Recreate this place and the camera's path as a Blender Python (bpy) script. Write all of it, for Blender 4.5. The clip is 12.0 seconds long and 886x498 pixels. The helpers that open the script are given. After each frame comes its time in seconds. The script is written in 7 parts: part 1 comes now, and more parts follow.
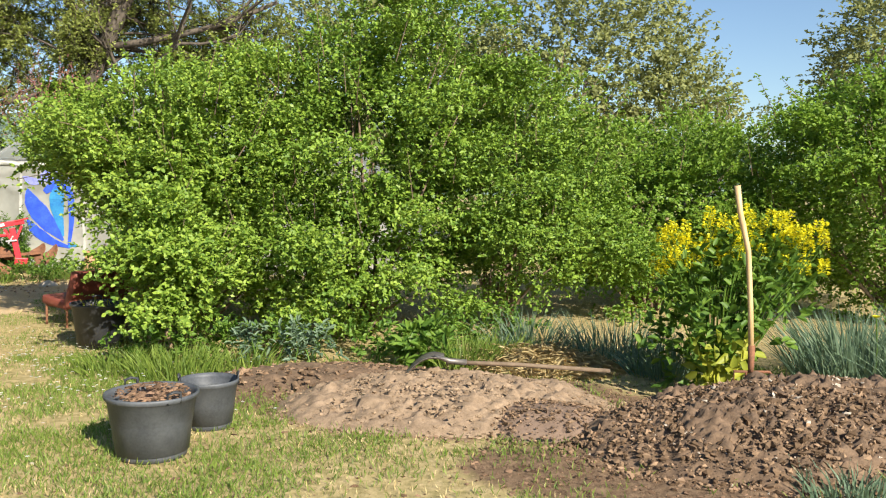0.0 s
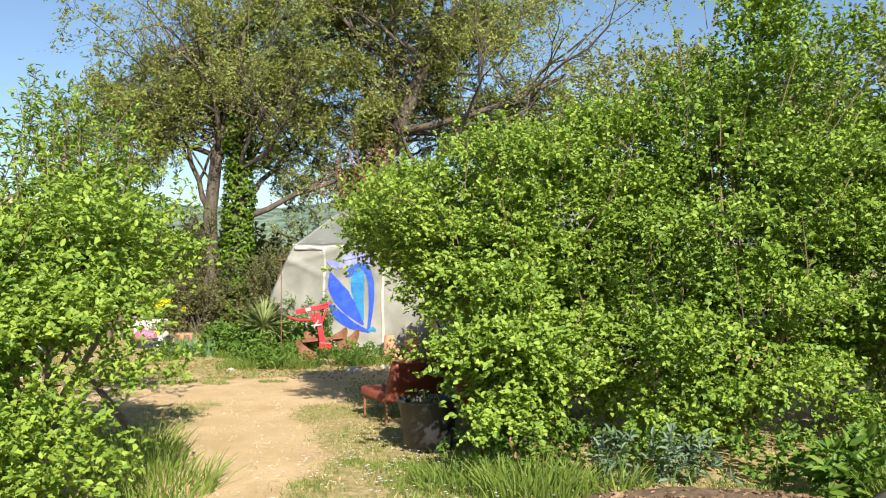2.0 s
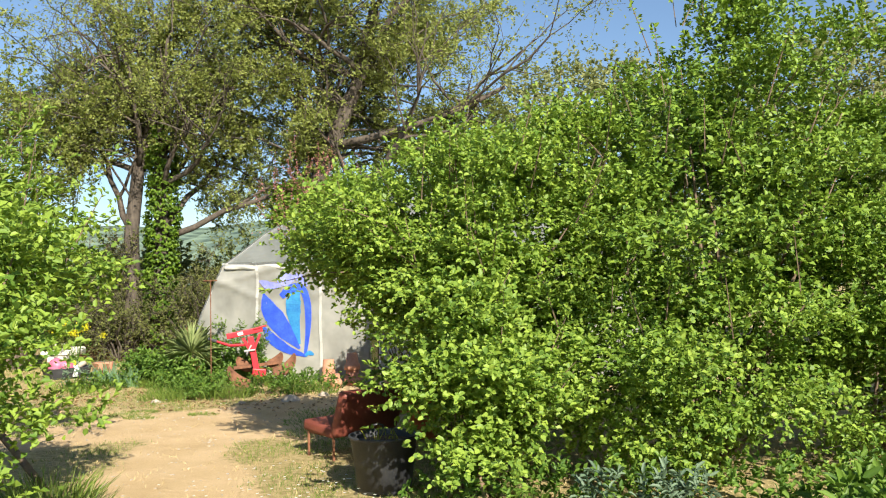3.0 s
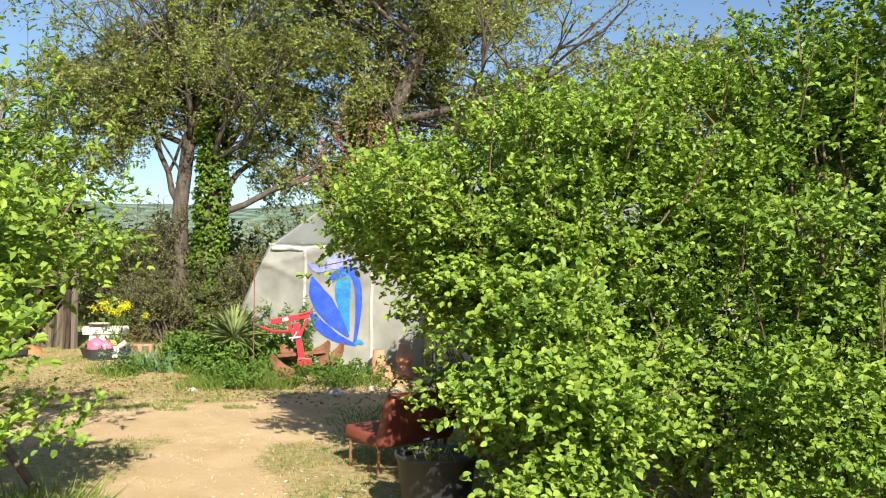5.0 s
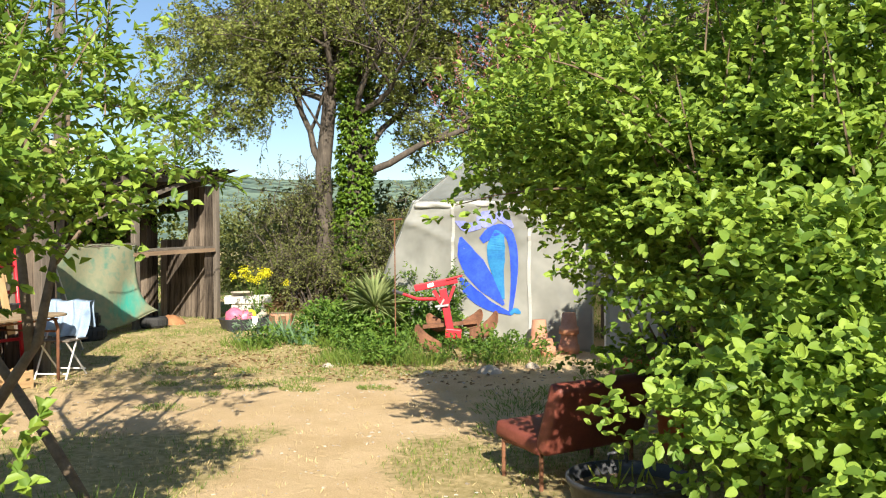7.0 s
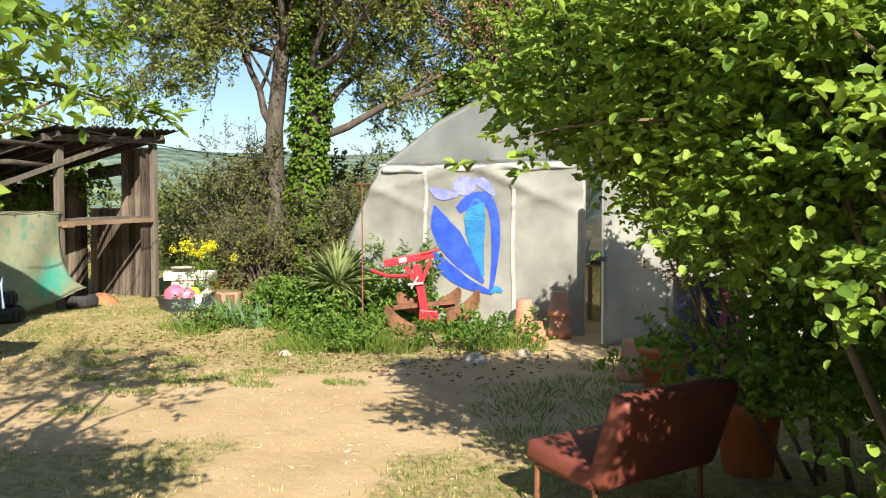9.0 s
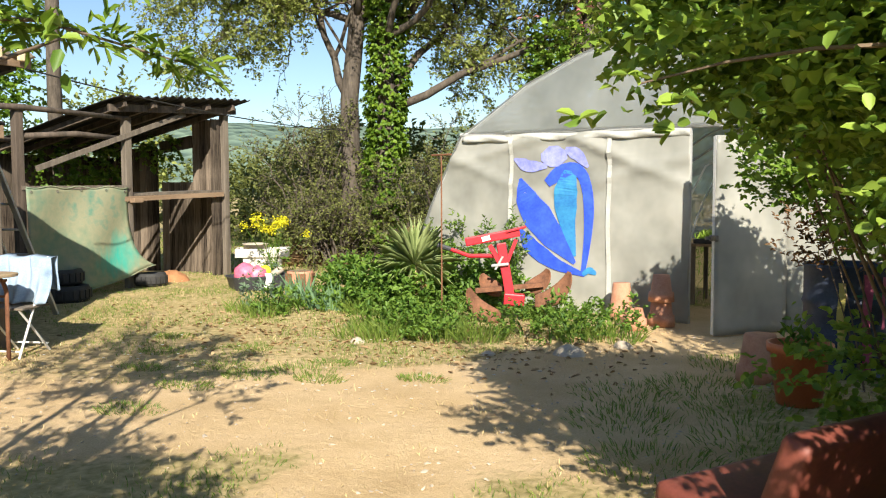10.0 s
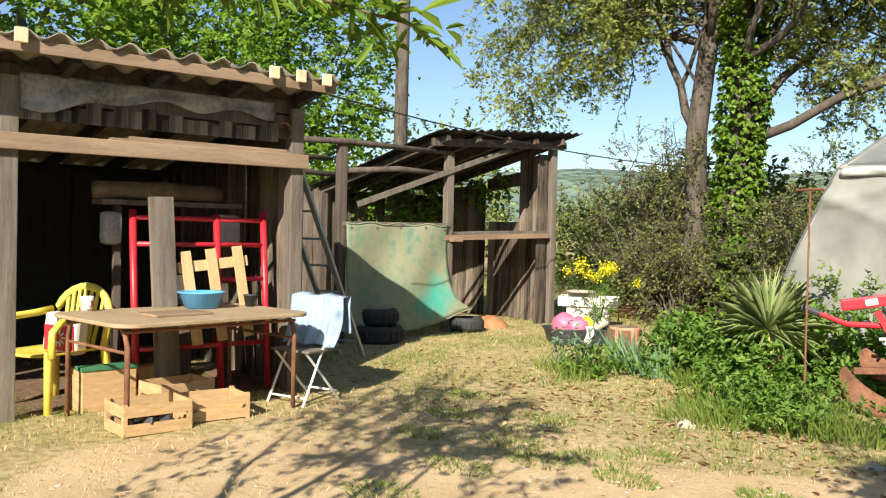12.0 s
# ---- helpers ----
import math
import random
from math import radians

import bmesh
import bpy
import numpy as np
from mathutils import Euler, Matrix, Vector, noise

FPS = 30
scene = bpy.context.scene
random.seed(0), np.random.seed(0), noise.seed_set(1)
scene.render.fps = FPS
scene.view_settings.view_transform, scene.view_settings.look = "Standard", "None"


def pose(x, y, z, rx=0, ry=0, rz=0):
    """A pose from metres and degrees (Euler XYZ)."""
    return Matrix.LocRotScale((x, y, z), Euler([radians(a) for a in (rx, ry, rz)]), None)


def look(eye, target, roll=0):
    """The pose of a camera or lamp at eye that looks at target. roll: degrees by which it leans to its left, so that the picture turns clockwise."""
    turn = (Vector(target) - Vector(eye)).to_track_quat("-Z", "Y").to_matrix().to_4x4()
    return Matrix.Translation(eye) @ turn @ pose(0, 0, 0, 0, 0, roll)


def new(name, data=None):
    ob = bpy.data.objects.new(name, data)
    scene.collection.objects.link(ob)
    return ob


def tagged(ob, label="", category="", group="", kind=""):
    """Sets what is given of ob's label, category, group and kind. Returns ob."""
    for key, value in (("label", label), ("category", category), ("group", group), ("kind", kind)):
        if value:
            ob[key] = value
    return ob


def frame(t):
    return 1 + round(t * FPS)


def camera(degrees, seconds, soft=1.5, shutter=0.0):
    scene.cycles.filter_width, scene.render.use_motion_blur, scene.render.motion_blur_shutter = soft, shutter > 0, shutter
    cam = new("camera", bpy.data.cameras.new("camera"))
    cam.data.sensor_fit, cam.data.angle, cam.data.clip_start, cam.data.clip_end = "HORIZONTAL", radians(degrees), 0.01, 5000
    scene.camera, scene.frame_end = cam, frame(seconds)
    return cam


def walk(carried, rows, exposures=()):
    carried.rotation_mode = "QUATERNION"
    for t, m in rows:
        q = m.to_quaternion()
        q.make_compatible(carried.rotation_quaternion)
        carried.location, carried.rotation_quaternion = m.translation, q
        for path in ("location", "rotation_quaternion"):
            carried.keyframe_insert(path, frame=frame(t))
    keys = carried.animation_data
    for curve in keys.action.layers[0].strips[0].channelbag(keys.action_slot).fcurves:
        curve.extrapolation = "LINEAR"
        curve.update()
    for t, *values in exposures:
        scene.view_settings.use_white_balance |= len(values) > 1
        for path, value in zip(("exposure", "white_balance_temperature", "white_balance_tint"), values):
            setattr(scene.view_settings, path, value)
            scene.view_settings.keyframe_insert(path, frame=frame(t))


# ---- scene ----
cam = camera(54.9, 12.0, soft=1.15)
PATH = [
    (0, (-0.246, 1.369, 1.659), (-0.271, 3.365, 1.524), 0.8),
    (0.5, (-0.512, 1.689, 1.669), (-0.668, 3.68, 1.571), 1.4),
    (1, (-0.772, 2.105, 1.654), (-1.192, 4.058, 1.57), 1.9),
    (1.5, (-1.149, 2.429, 1.629), (-1.654, 4.365, 1.617), 0.9),
    (2, (-1.412, 2.684, 1.628), (-2.017, 4.59, 1.679), -0.2),
    (2.5, (-1.616, 3.04, 1.65), (-2.245, 4.936, 1.749), -0.4),
    (3, (-1.862, 3.382, 1.642), (-2.305, 5.33, 1.733), -1.1),
    (3.2, (-1.935, 3.488, 1.637), (-2.329, 5.448, 1.708), -1.0),
    (4.8, (-2.179, 4.382, 1.681), (-2.668, 6.321, 1.693), 1.2),
    (5, (-2.222, 4.532, 1.674), (-2.794, 6.447, 1.732), 0.6),
    (5.5, (-2.292, 4.892, 1.649), (-3.088, 6.725, 1.732), 1.0),
    (6, (-2.48, 5.397, 1.576), (-3.278, 7.231, 1.575), 2.0),
    (6.5, (-2.689, 5.719, 1.575), (-3.536, 7.531, 1.562), 0.4),
    (6.7, (-2.77, 5.989, 1.53), (-3.686, 7.767, 1.52), -0.3),
    (8.3, (-3.563, 7.009, 1.504), (-4.446, 8.804, 1.471), -1.7),
    (8.5, (-3.638, 7.116, 1.482), (-4.537, 8.902, 1.441), -1.2),
    (9, (-3.864, 7.466, 1.443), (-4.664, 9.298, 1.37), -0.1),
    (9.5, (-4.098, 7.899, 1.468), (-4.938, 9.713, 1.393), -0.3),
    (10, (-4.326, 8.28, 1.447), (-5.289, 10.028, 1.313), -0.2),
    (10.5, (-4.609, 8.638, 1.455), (-5.53, 10.41, 1.344), -1.4),
    (11, (-4.756, 8.984, 1.442), (-5.891, 10.631, 1.426), -2.6),
    (11.5, (-4.903, 9.289, 1.446), (-6.316, 10.704, 1.441), -2.0),
    (12, (-5.093, 9.599, 1.414), (-6.666, 10.833, 1.378), 1.3),
]
walk(cam, [(t, look(eye, target, roll)) for t, eye, target, roll in PATH])
# ---- world, sun ----
world = bpy.data.worlds.new("sky")
scene.world = world
world.use_nodes = True
wn = world.node_tree
sky = wn.nodes.new("ShaderNodeTexSky")
sky.sky_type = "NISHITA"
sky.sun_disc = False
SUN_EL, SUN_DIR = radians(31), Vector((0.57, -0.82, 0)).normalized()
sky.sun_elevation, sky.sun_rotation = SUN_EL, math.atan2(SUN_DIR.x, SUN_DIR.y)
sky.dust_density, sky.air_density, sky.ozone_density = 0.3, 1.0, 3.0
wn.links.new(sky.outputs[0], wn.nodes["Background"].inputs[0])
wn.nodes["Background"].inputs[1].default_value = 0.078
sun = new("sun", bpy.data.lights.new("sun", "SUN"))
sun.data.energy, sun.data.angle, sun.data.color = 5.0, radians(0.53), (1.0, 0.93, 0.80)
to_sun = SUN_DIR * math.cos(SUN_EL) + Vector((0, 0, math.sin(SUN_EL)))
sun.matrix_world = look(to_sun * 50, (0, 0, 0))
scene.view_settings.exposure = 0.90

# ---- materials ----
def nodes_of(name):
    m = bpy.data.materials.new(name)
    m.use_nodes = True
    t = m.node_tree
    return m, t, t.nodes["Principled BSDF"]


def ramp(t, src, stops):
    r = t.nodes.new("ShaderNodeValToRGB")
    e = r.color_ramp.elements
    while len(e) < len(stops):
        e.new(0.5)
    for el, (p, c) in zip(e, stops):
        el.position, el.color = p, (*c, 1)
    t.links.new(src, r.inputs[0])
    return r.outputs[0]


def tex(t, kind, scale, detail=6.0, stretch=None, rough=0.6):
    n = t.nodes.new(kind)
    n.inputs["Scale"].default_value = scale
    if kind == "ShaderNodeTexNoise":
        n.inputs["Detail"].default_value, n.inputs["Roughness"].default_value = detail, rough
    co = t.nodes.new("ShaderNodeTexCoord")
    out = co.outputs["Object"]
    if stretch:
        mp = t.nodes.new("ShaderNodeMapping")
        mp.inputs["Scale"].default_value = stretch
        t.links.new(out, mp.inputs[0])
        out = mp.outputs[0]
    t.links.new(out, n.inputs["Vector"])
    return n


def mixc(t, fac, a, b, blend="MIX"):
    m = t.nodes.new("ShaderNodeMix")
    m.data_type, m.blend_type = "RGBA", blend
    for sock, v in ((m.inputs["Factor"], fac), (m.inputs["A"], a), (m.inputs["B"], b)):
        if isinstance(v, (int, float)):
            sock.default_value = v
        elif isinstance(v, tuple):
            sock.default_value = (*v, 1)
        else:
            t.links.new(v, sock)
    return m.outputs["Result"]


def maths(t, op, a, b=0.0, clamp=False):
    m = t.nodes.new("ShaderNodeMath")
    m.operation, m.use_clamp = op, clamp
    for sock, v in ((m.inputs[0], a), (m.inputs[1], b)):
        if isinstance(v, (int, float)):
            sock.default_value = v
        else:
            t.links.new(v, sock)
    return m.outputs[0]


def bump(t, bsdf, height, strength=0.4, dist=0.01):
    b = t.nodes.new("ShaderNodeBump")
    b.inputs["Strength"].default_value, b.inputs["Distance"].default_value = strength, dist
    t.links.new(height, b.inputs["Height"])
    t.links.new(b.outputs[0], bsdf.inputs["Normal"])


def plain(name, dark, light, rough=0.7, metal=0.0, scale=6.0, fine=60.0, bumps=0.25, stretch=None, spec=0.5):
    """A surface with broad blotches and fine grain between two colours."""
    m, t, b = nodes_of(name)
    n1, n2 = tex(t, "ShaderNodeTexNoise", scale, 5, stretch), tex(t, "ShaderNodeTexNoise", fine, 4, stretch)
    f = maths(t, "ADD", maths(t, "MULTIPLY", n1.outputs[0], 0.65), maths(t, "MULTIPLY", n2.outputs[0], 0.35))
    t.links.new(ramp(t, f, [(0.33, dark), (0.67, light)]), b.inputs["Base Color"])
    b.inputs["Roughness"].default_value, b.inputs["Metallic"].default_value = rough, metal
    b.inputs["Specular IOR Level"].default_value = spec
    if bumps:
        bump(t, b, n2.outputs[0], bumps, 0.004)
    return m


def crumbly(name, dark, light):
    """Loose bits, each of its own tone."""
    m, t, b = nodes_of(name)
    n = tex(t, "ShaderNodeTexNoise", 40, 4)
    f = maths(t, "ADD", maths(t, "MULTIPLY", t.nodes.new("ShaderNodeNewGeometry").outputs["Random Per Island"], 0.75), maths(t, "MULTIPLY", n.outputs[0], 0.3))
    t.links.new(ramp(t, f, [(0.1, dark), (0.95, light)]), b.inputs["Base Color"])
    b.inputs["Roughness"].default_value, b.inputs["Specular IOR Level"].default_value = 0.95, 0.15
    bump(t, b, n.outputs[0], 0.6, 0.006)
    return m


def island_random(t):
    return t.nodes.new("ShaderNodeNewGeometry").outputs["Random Per Island"]


def leafy(name, dark, light, through_col, glow=0.42, rough=0.5):
    """Leaf: diffuse and gloss in front, light let through from behind; each leaf its own tone."""
    m, t, b = nodes_of(name)
    rnd = island_random(t)
    n = tex(t, "ShaderNodeTexNoise", 0.9, 3)
    f = maths(t, "ADD", maths(t, "MULTIPLY", rnd, 0.7), maths(t, "MULTIPLY", n.outputs[0], 0.4))
    col = ramp(t, f, [(0.15, dark), (0.85, light)])
    t.links.new(col, b.inputs["Base Color"])
    b.inputs["Roughness"].default_value = rough
    b.inputs["Specular IOR Level"].default_value = 0.35
    tr = t.nodes.new("ShaderNodeBsdfTranslucent")
    t.links.new(mixc(t, 0.5, col, through_col), tr.inputs[0])
    mix = t.nodes.new("ShaderNodeMixShader")
    mix.inputs[0].default_value = glow
    t.links.new(b.outputs[0], mix.inputs[1])
    t.links.new(tr.outputs[0], mix.inputs[2])
    t.links.new(mix.outputs[0], t.nodes["Material Output"].inputs[0])
    return m


M = {}
M["shrub"] = leafy("shrub_leaf", (0.10, 0.195, 0.03), (0.33, 0.45, 0.065), (0.42, 0.56, 0.07), 0.33)
M["shrub_dark"] = leafy("hedge_leaf", (0.10, 0.20, 0.028), (0.27, 0.40, 0.055), (0.30, 0.46, 0.05))
M["shrub_mid"] = leafy("mid_green_leaf", (0.07, 0.15, 0.02), (0.245, 0.36, 0.045), (0.34, 0.48, 0.05), 0.24)
M["willow"] = leafy("narrow_leaf", (0.09, 0.18, 0.02), (0.24, 0.34, 0.04), (0.32, 0.46, 0.05))
M["tree"] = leafy("tree_leaf", (0.17, 0.22, 0.05), (0.40, 0.44, 0.12), (0.44, 0.49, 0.11), 0.48)
M["oak"] = leafy("bright_tree_leaf", (0.08, 0.17, 0.02), (0.22, 0.35, 0.035), (0.30, 0.46, 0.04))
M["olive"] = leafy("olive_tree_leaf", (0.17, 0.19, 0.07), (0.34, 0.36, 0.14), (0.34, 0.38, 0.12), 0.38)
M["far"] = leafy("far_leaf", (0.10, 0.12, 0.035), (0.23, 0.25, 0.07), (0.25, 0.29, 0.06), 0.35)
M["ivy"] = leafy("ivy_leaf", (0.05, 0.12, 0.014), (0.19, 0.29, 0.03), (0.24, 0.36, 0.03), 0.3, 0.4)
M["grass"] = leafy("grass_blade", (0.09, 0.165, 0.025), (0.27, 0.35, 0.07), (0.30, 0.40, 0.07), 0.4)
M["grey_grass"] = leafy("grey_green_blade", (0.10, 0.16, 0.10), (0.20, 0.28, 0.17), (0.2, 0.3, 0.15), 0.3)
M["iris"] = leafy("iris_blade", (0.11, 0.20, 0.10), (0.19, 0.31, 0.16), (0.2, 0.34, 0.14), 0.3)
M["yucca"] = leafy("yucca_blade", (0.20, 0.27, 0.09), (0.38, 0.44, 0.18), (0.38, 0.46, 0.16), 0.25)
M["weed"] = leafy("weed_leaf", (0.06, 0.14, 0.022), (0.18, 0.29, 0.04), (0.20, 0.34, 0.04), 0.35)
M["pale_leaf"] = leafy("yellowing_leaf", (0.22, 0.27, 0.03), (0.42, 0.42, 0.05), (0.45, 0.45, 0.05), 0.35)
M["yellow"] = leafy("yellow_petal", (0.78, 0.71, 0.02), (0.90, 0.86, 0.05), (0.85, 0.75, 0.02), 0.35)
M["pink"] = leafy("pink_blossom", (0.42, 0.16, 0.14), (0.60, 0.27, 0.24), (0.55, 0.22, 0.2), 0.35)
M["white_petal"] = leafy("white_petal", (0.7, 0.7, 0.66), (0.82, 0.82, 0.78), (0.8, 0.8, 0.75), 0.3)
M["straw"] = leafy("straw_stalk", (0.44, 0.33, 0.14), (0.72, 0.57, 0.30), (0.5, 0.4, 0.2), 0.15, 0.7)
M["dry_leaf"] = leafy("dry_leaf", (0.22, 0.13, 0.06), (0.46, 0.32, 0.17), (0.4, 0.26, 0.12), 0.15, 0.8)
M["rust_leaf"] = leafy("reddish_leaf", (0.12, 0.07, 0.03), (0.28, 0.15, 0.07), (0.3, 0.15, 0.06), 0.3)
M["bark"] = plain("bark", (0.034, 0.027, 0.021), (0.15, 0.12, 0.092), 0.9, 0, 14, 60, 1.0, (1, 1, 0.25))
M["twig"] = plain("twig_bark", (0.10, 0.07, 0.045), (0.24, 0.17, 0.11), 0.85, 0, 10, 60, 0.4)
M["old_wood"] = plain("weathered_wood", (0.035, 0.027, 0.02), (0.16, 0.12, 0.09), 0.85, 0, 5, 55, 0.7, (2.5, 2.5, 0.18))


def plank_material(name, dark, light, contrast=1.0):
    """Old boards: long grain, dark stains, each board its own tone."""
    m, t, b = nodes_of(name)
    grain, stain = tex(t, "ShaderNodeTexNoise", 9, 6, (4, 4, 0.22), 0.65), tex(t, "ShaderNodeTexNoise", 2.2, 4, (1.6, 1.6, 0.6), 0.6)
    info = t.nodes.new("ShaderNodeObjectInfo")
    f = maths(t, "ADD", maths(t, "MULTIPLY", grain.outputs[0], 0.55 * contrast), maths(t, "MULTIPLY", stain.outputs[0], 0.5))
    f = maths(t, "ADD", f, maths(t, "MULTIPLY", maths(t, "SUBTRACT", info.outputs["Random"], 0.5), 0.22))
    mid = tuple(0.6 * d + 0.4 * l for d, l in zip(dark, light))
    t.links.new(ramp(t, f, [(0.38, dark), (0.52, mid), (0.68, light)]), b.inputs["Base Color"])
    b.inputs["Roughness"].default_value, b.inputs["Specular IOR Level"].default_value = 0.9, 0.2
    bump(t, b, grain.outputs[0], 0.8, 0.006)
    return m


M["shed_plank"] = plank_material("shed_plank", (0.018, 0.013, 0.010), (0.26, 0.205, 0.155))
M["grey_wood"] = plain("grey_wood", (0.07, 0.056, 0.043), (0.235, 0.195, 0.15), 0.8, 0, 5, 60, 0.5, (3, 3, 0.2))
M["beam_wood"] = plain("beam_wood", (0.17, 0.11, 0.065), (0.36, 0.25, 0.16), 0.75, 0, 4, 50, 0.4, (3, 0.3, 3))
M["new_wood"] = plain("pale_pine", (0.44, 0.28, 0.12), (0.66, 0.47, 0.24), 0.65, 0, 5, 50, 0.25, (3, 3, 0.4))
M["handle_wood"] = plain("ash_handle", (0.50, 0.33, 0.15), (0.66, 0.48, 0.25), 0.5, 0, 6, 60, 0.15, (4, 4, 0.3))
M["crate_wood"] = plain("crate_wood", (0.38, 0.23, 0.10), (0.60, 0.41, 0.21), 0.7, 0, 6, 60, 0.3, (1, 1, 5))
M["table_top"] = plain("worn_board", (0.30, 0.21, 0.12), (0.46, 0.35, 0.22), 0.7, 0, 3, 45, 0.15)
M["steel"] = plain("dull_steel", (0.16, 0.14, 0.12), (0.34, 0.31, 0.28), 0.5, 0.7, 9, 70, 0.1)
M["rust"] = plain("rust", (0.10, 0.045, 0.025), (0.32, 0.14, 0.07), 0.85, 0.1, 7, 50, 0.5)
M["red_paint"] = plain("red_paint", (0.42, 0.015, 0.025), (0.62, 0.03, 0.045), 0.4, 0, 7, 60, 0.08)
M["faded_red"] = plain("faded_red_vinyl", (0.13, 0.032, 0.022), (0.24, 0.065, 0.042), 0.6, 0, 4, 50, 0.2)
M["alu"] = plain("aluminium", (0.42, 0.42, 0.41), (0.60, 0.60, 0.58), 0.45, 0.25, 8, 60, 0.08)
M["black_plastic"] = plain("black_plastic", (0.022, 0.023, 0.026), (0.06, 0.062, 0.068), 0.5, 0, 6, 70, 0.1)
M["grey_plastic"] = plain("dusty_black_plastic", (0.045, 0.05, 0.058), (0.12, 0.128, 0.14), 0.55, 0, 5, 60, 0.12)
M["rubber"] = plain("tyre_rubber", (0.018, 0.018, 0.018), (0.05, 0.048, 0.045), 0.8, 0, 8, 60, 0.3)
M["yellow_plastic"] = plain("yellow_plastic", (0.68, 0.55, 0.07), (0.80, 0.68, 0.14), 0.4, 0, 3, 40, 0.03)
M["blue_plastic"] = plain("blue_plastic", (0.08, 0.30, 0.62), (0.13, 0.42, 0.75), 0.4, 0, 4, 40, 0.03)
M["terracotta"] = plain("terracotta", (0.42, 0.17, 0.09), (0.62, 0.33, 0.21), 0.8, 0, 6, 60, 0.2)
M["orange_pot"] = plain("orange_plastic", (0.50, 0.13, 0.05), (0.64, 0.20, 0.08), 0.5, 0, 5, 60, 0.08)
M["concrete"] = plain("pale_concrete", (0.52, 0.49, 0.42), (0.74, 0.71, 0.63), 0.85, 0, 5, 60, 0.3)
M["cloth"] = plain("blue_white_cloth", (0.22, 0.32, 0.45), (0.38, 0.47, 0.57), 0.9, 0, 5, 80, 0.3)
M["white"] = plain("white_paint", (0.66, 0.64, 0.60), (0.80, 0.79, 0.76), 0.6, 0, 5, 60, 0.1)
M["cream"] = plain("cream_tile", (0.55, 0.43, 0.24), (0.78, 0.66, 0.42), 0.8, 0, 6, 50, 0.2)
M["fibre_cement"] = plain("fibre_cement", (0.20, 0.17, 0.13), (0.43, 0.38, 0.31), 0.9, 0, 7, 70, 0.4)
# Dark roof sheet; on the open shed's boards, near-black colour stands in for interior shade.
M["dark_and_shade"] = plain("dark_sheet_and_shade", (0.008, 0.007, 0.006), (0.03, 0.027, 0.024), 0.75, 0, 5, 50, 0.3)
M["grey_sheet"] = plain("grey_sheeting", (0.22, 0.21, 0.20), (0.50, 0.48, 0.45), 0.7, 0, 4, 40, 0.3)
M["torn_sheet"] = plain("dirty_sheeting", (0.05, 0.047, 0.045), (0.42, 0.40, 0.37), 0.7, 0, 2.5, 30, 0.3)
M["pink_plastic"] = plain("pink_plastic", (0.72, 0.10, 0.20), (0.86, 0.26, 0.36), 0.45, 0, 9, 60, 0.2)
M["yellow_ball"] = plain("bright_yellow_plastic", (0.80, 0.72, 0.02), (0.88, 0.82, 0.06), 0.45, 0, 4, 40, 0.02)
M["mulch"] = plain("wood_chip", (0.14, 0.075, 0.04), (0.40, 0.25, 0.15), 0.9, 0, 25, 90, 0.6)
M["clod"] = plain("soil_clod", (0.06, 0.037, 0.022), (0.24, 0.155, 0.095), 0.95, 0, 12, 70, 0.7)
M["stone"] = plain("pebble", (0.34, 0.28, 0.21), (0.58, 0.50, 0.40), 0.9, 0, 8, 60, 0.4)
M["blue_paint"] = plain("blue_paint", (0.02, 0.06, 0.55), (0.05, 0.13, 0.80), 0.5, 0, 7, 30, 0.05)
M["teal_paint"] = plain("teal_paint", (0.02, 0.15, 0.42), (0.05, 0.30, 0.55), 0.5, 0, 7, 30, 0.05)
M["violet_paint"] = plain("thin_blue_paint", (0.16, 0.18, 0.62), (0.36, 0.38, 0.76), 0.5, 0, 9, 30, 0.05)
M["drum"] = plain("dark_blue_enamel", (0.02, 0.03, 0.055), (0.06, 0.075, 0.12), 0.5, 0.2, 5, 50, 0.1)
M["magenta"] = plain("pink_paint", (0.35, 0.05, 0.12), (0.50, 0.12, 0.2), 0.6, 0, 8, 50, 0.1)
M["ochre"] = plain("yellow_label", (0.45, 0.34, 0.06), (0.6, 0.5, 0.15), 0.6, 0, 12, 60, 0.1)
M["green_paint"] = plain("green_paint", (0.03, 0.14, 0.07), (0.06, 0.22, 0.11), 0.6, 0, 5, 50, 0.1)
M["cord"] = plain("black_cable", (0.015, 0.015, 0.015), (0.03, 0.03, 0.03), 0.7)
M["crumb"] = crumbly("soil_crumb", (0.06, 0.036, 0.02), (0.34, 0.225, 0.14))
M["sandy_crumb"] = crumbly("sandy_crumb", (0.15, 0.10, 0.06), (0.40, 0.29, 0.19))
M["chip"] = crumbly("wood_chip_bit", (0.06, 0.035, 0.02), (0.32, 0.20, 0.125))
M["orange_earth"] = plain("orange_earth", (0.30, 0.13, 0.05), (0.46, 0.22, 0.10), 0.95, 0, 9, 60, 0.6)


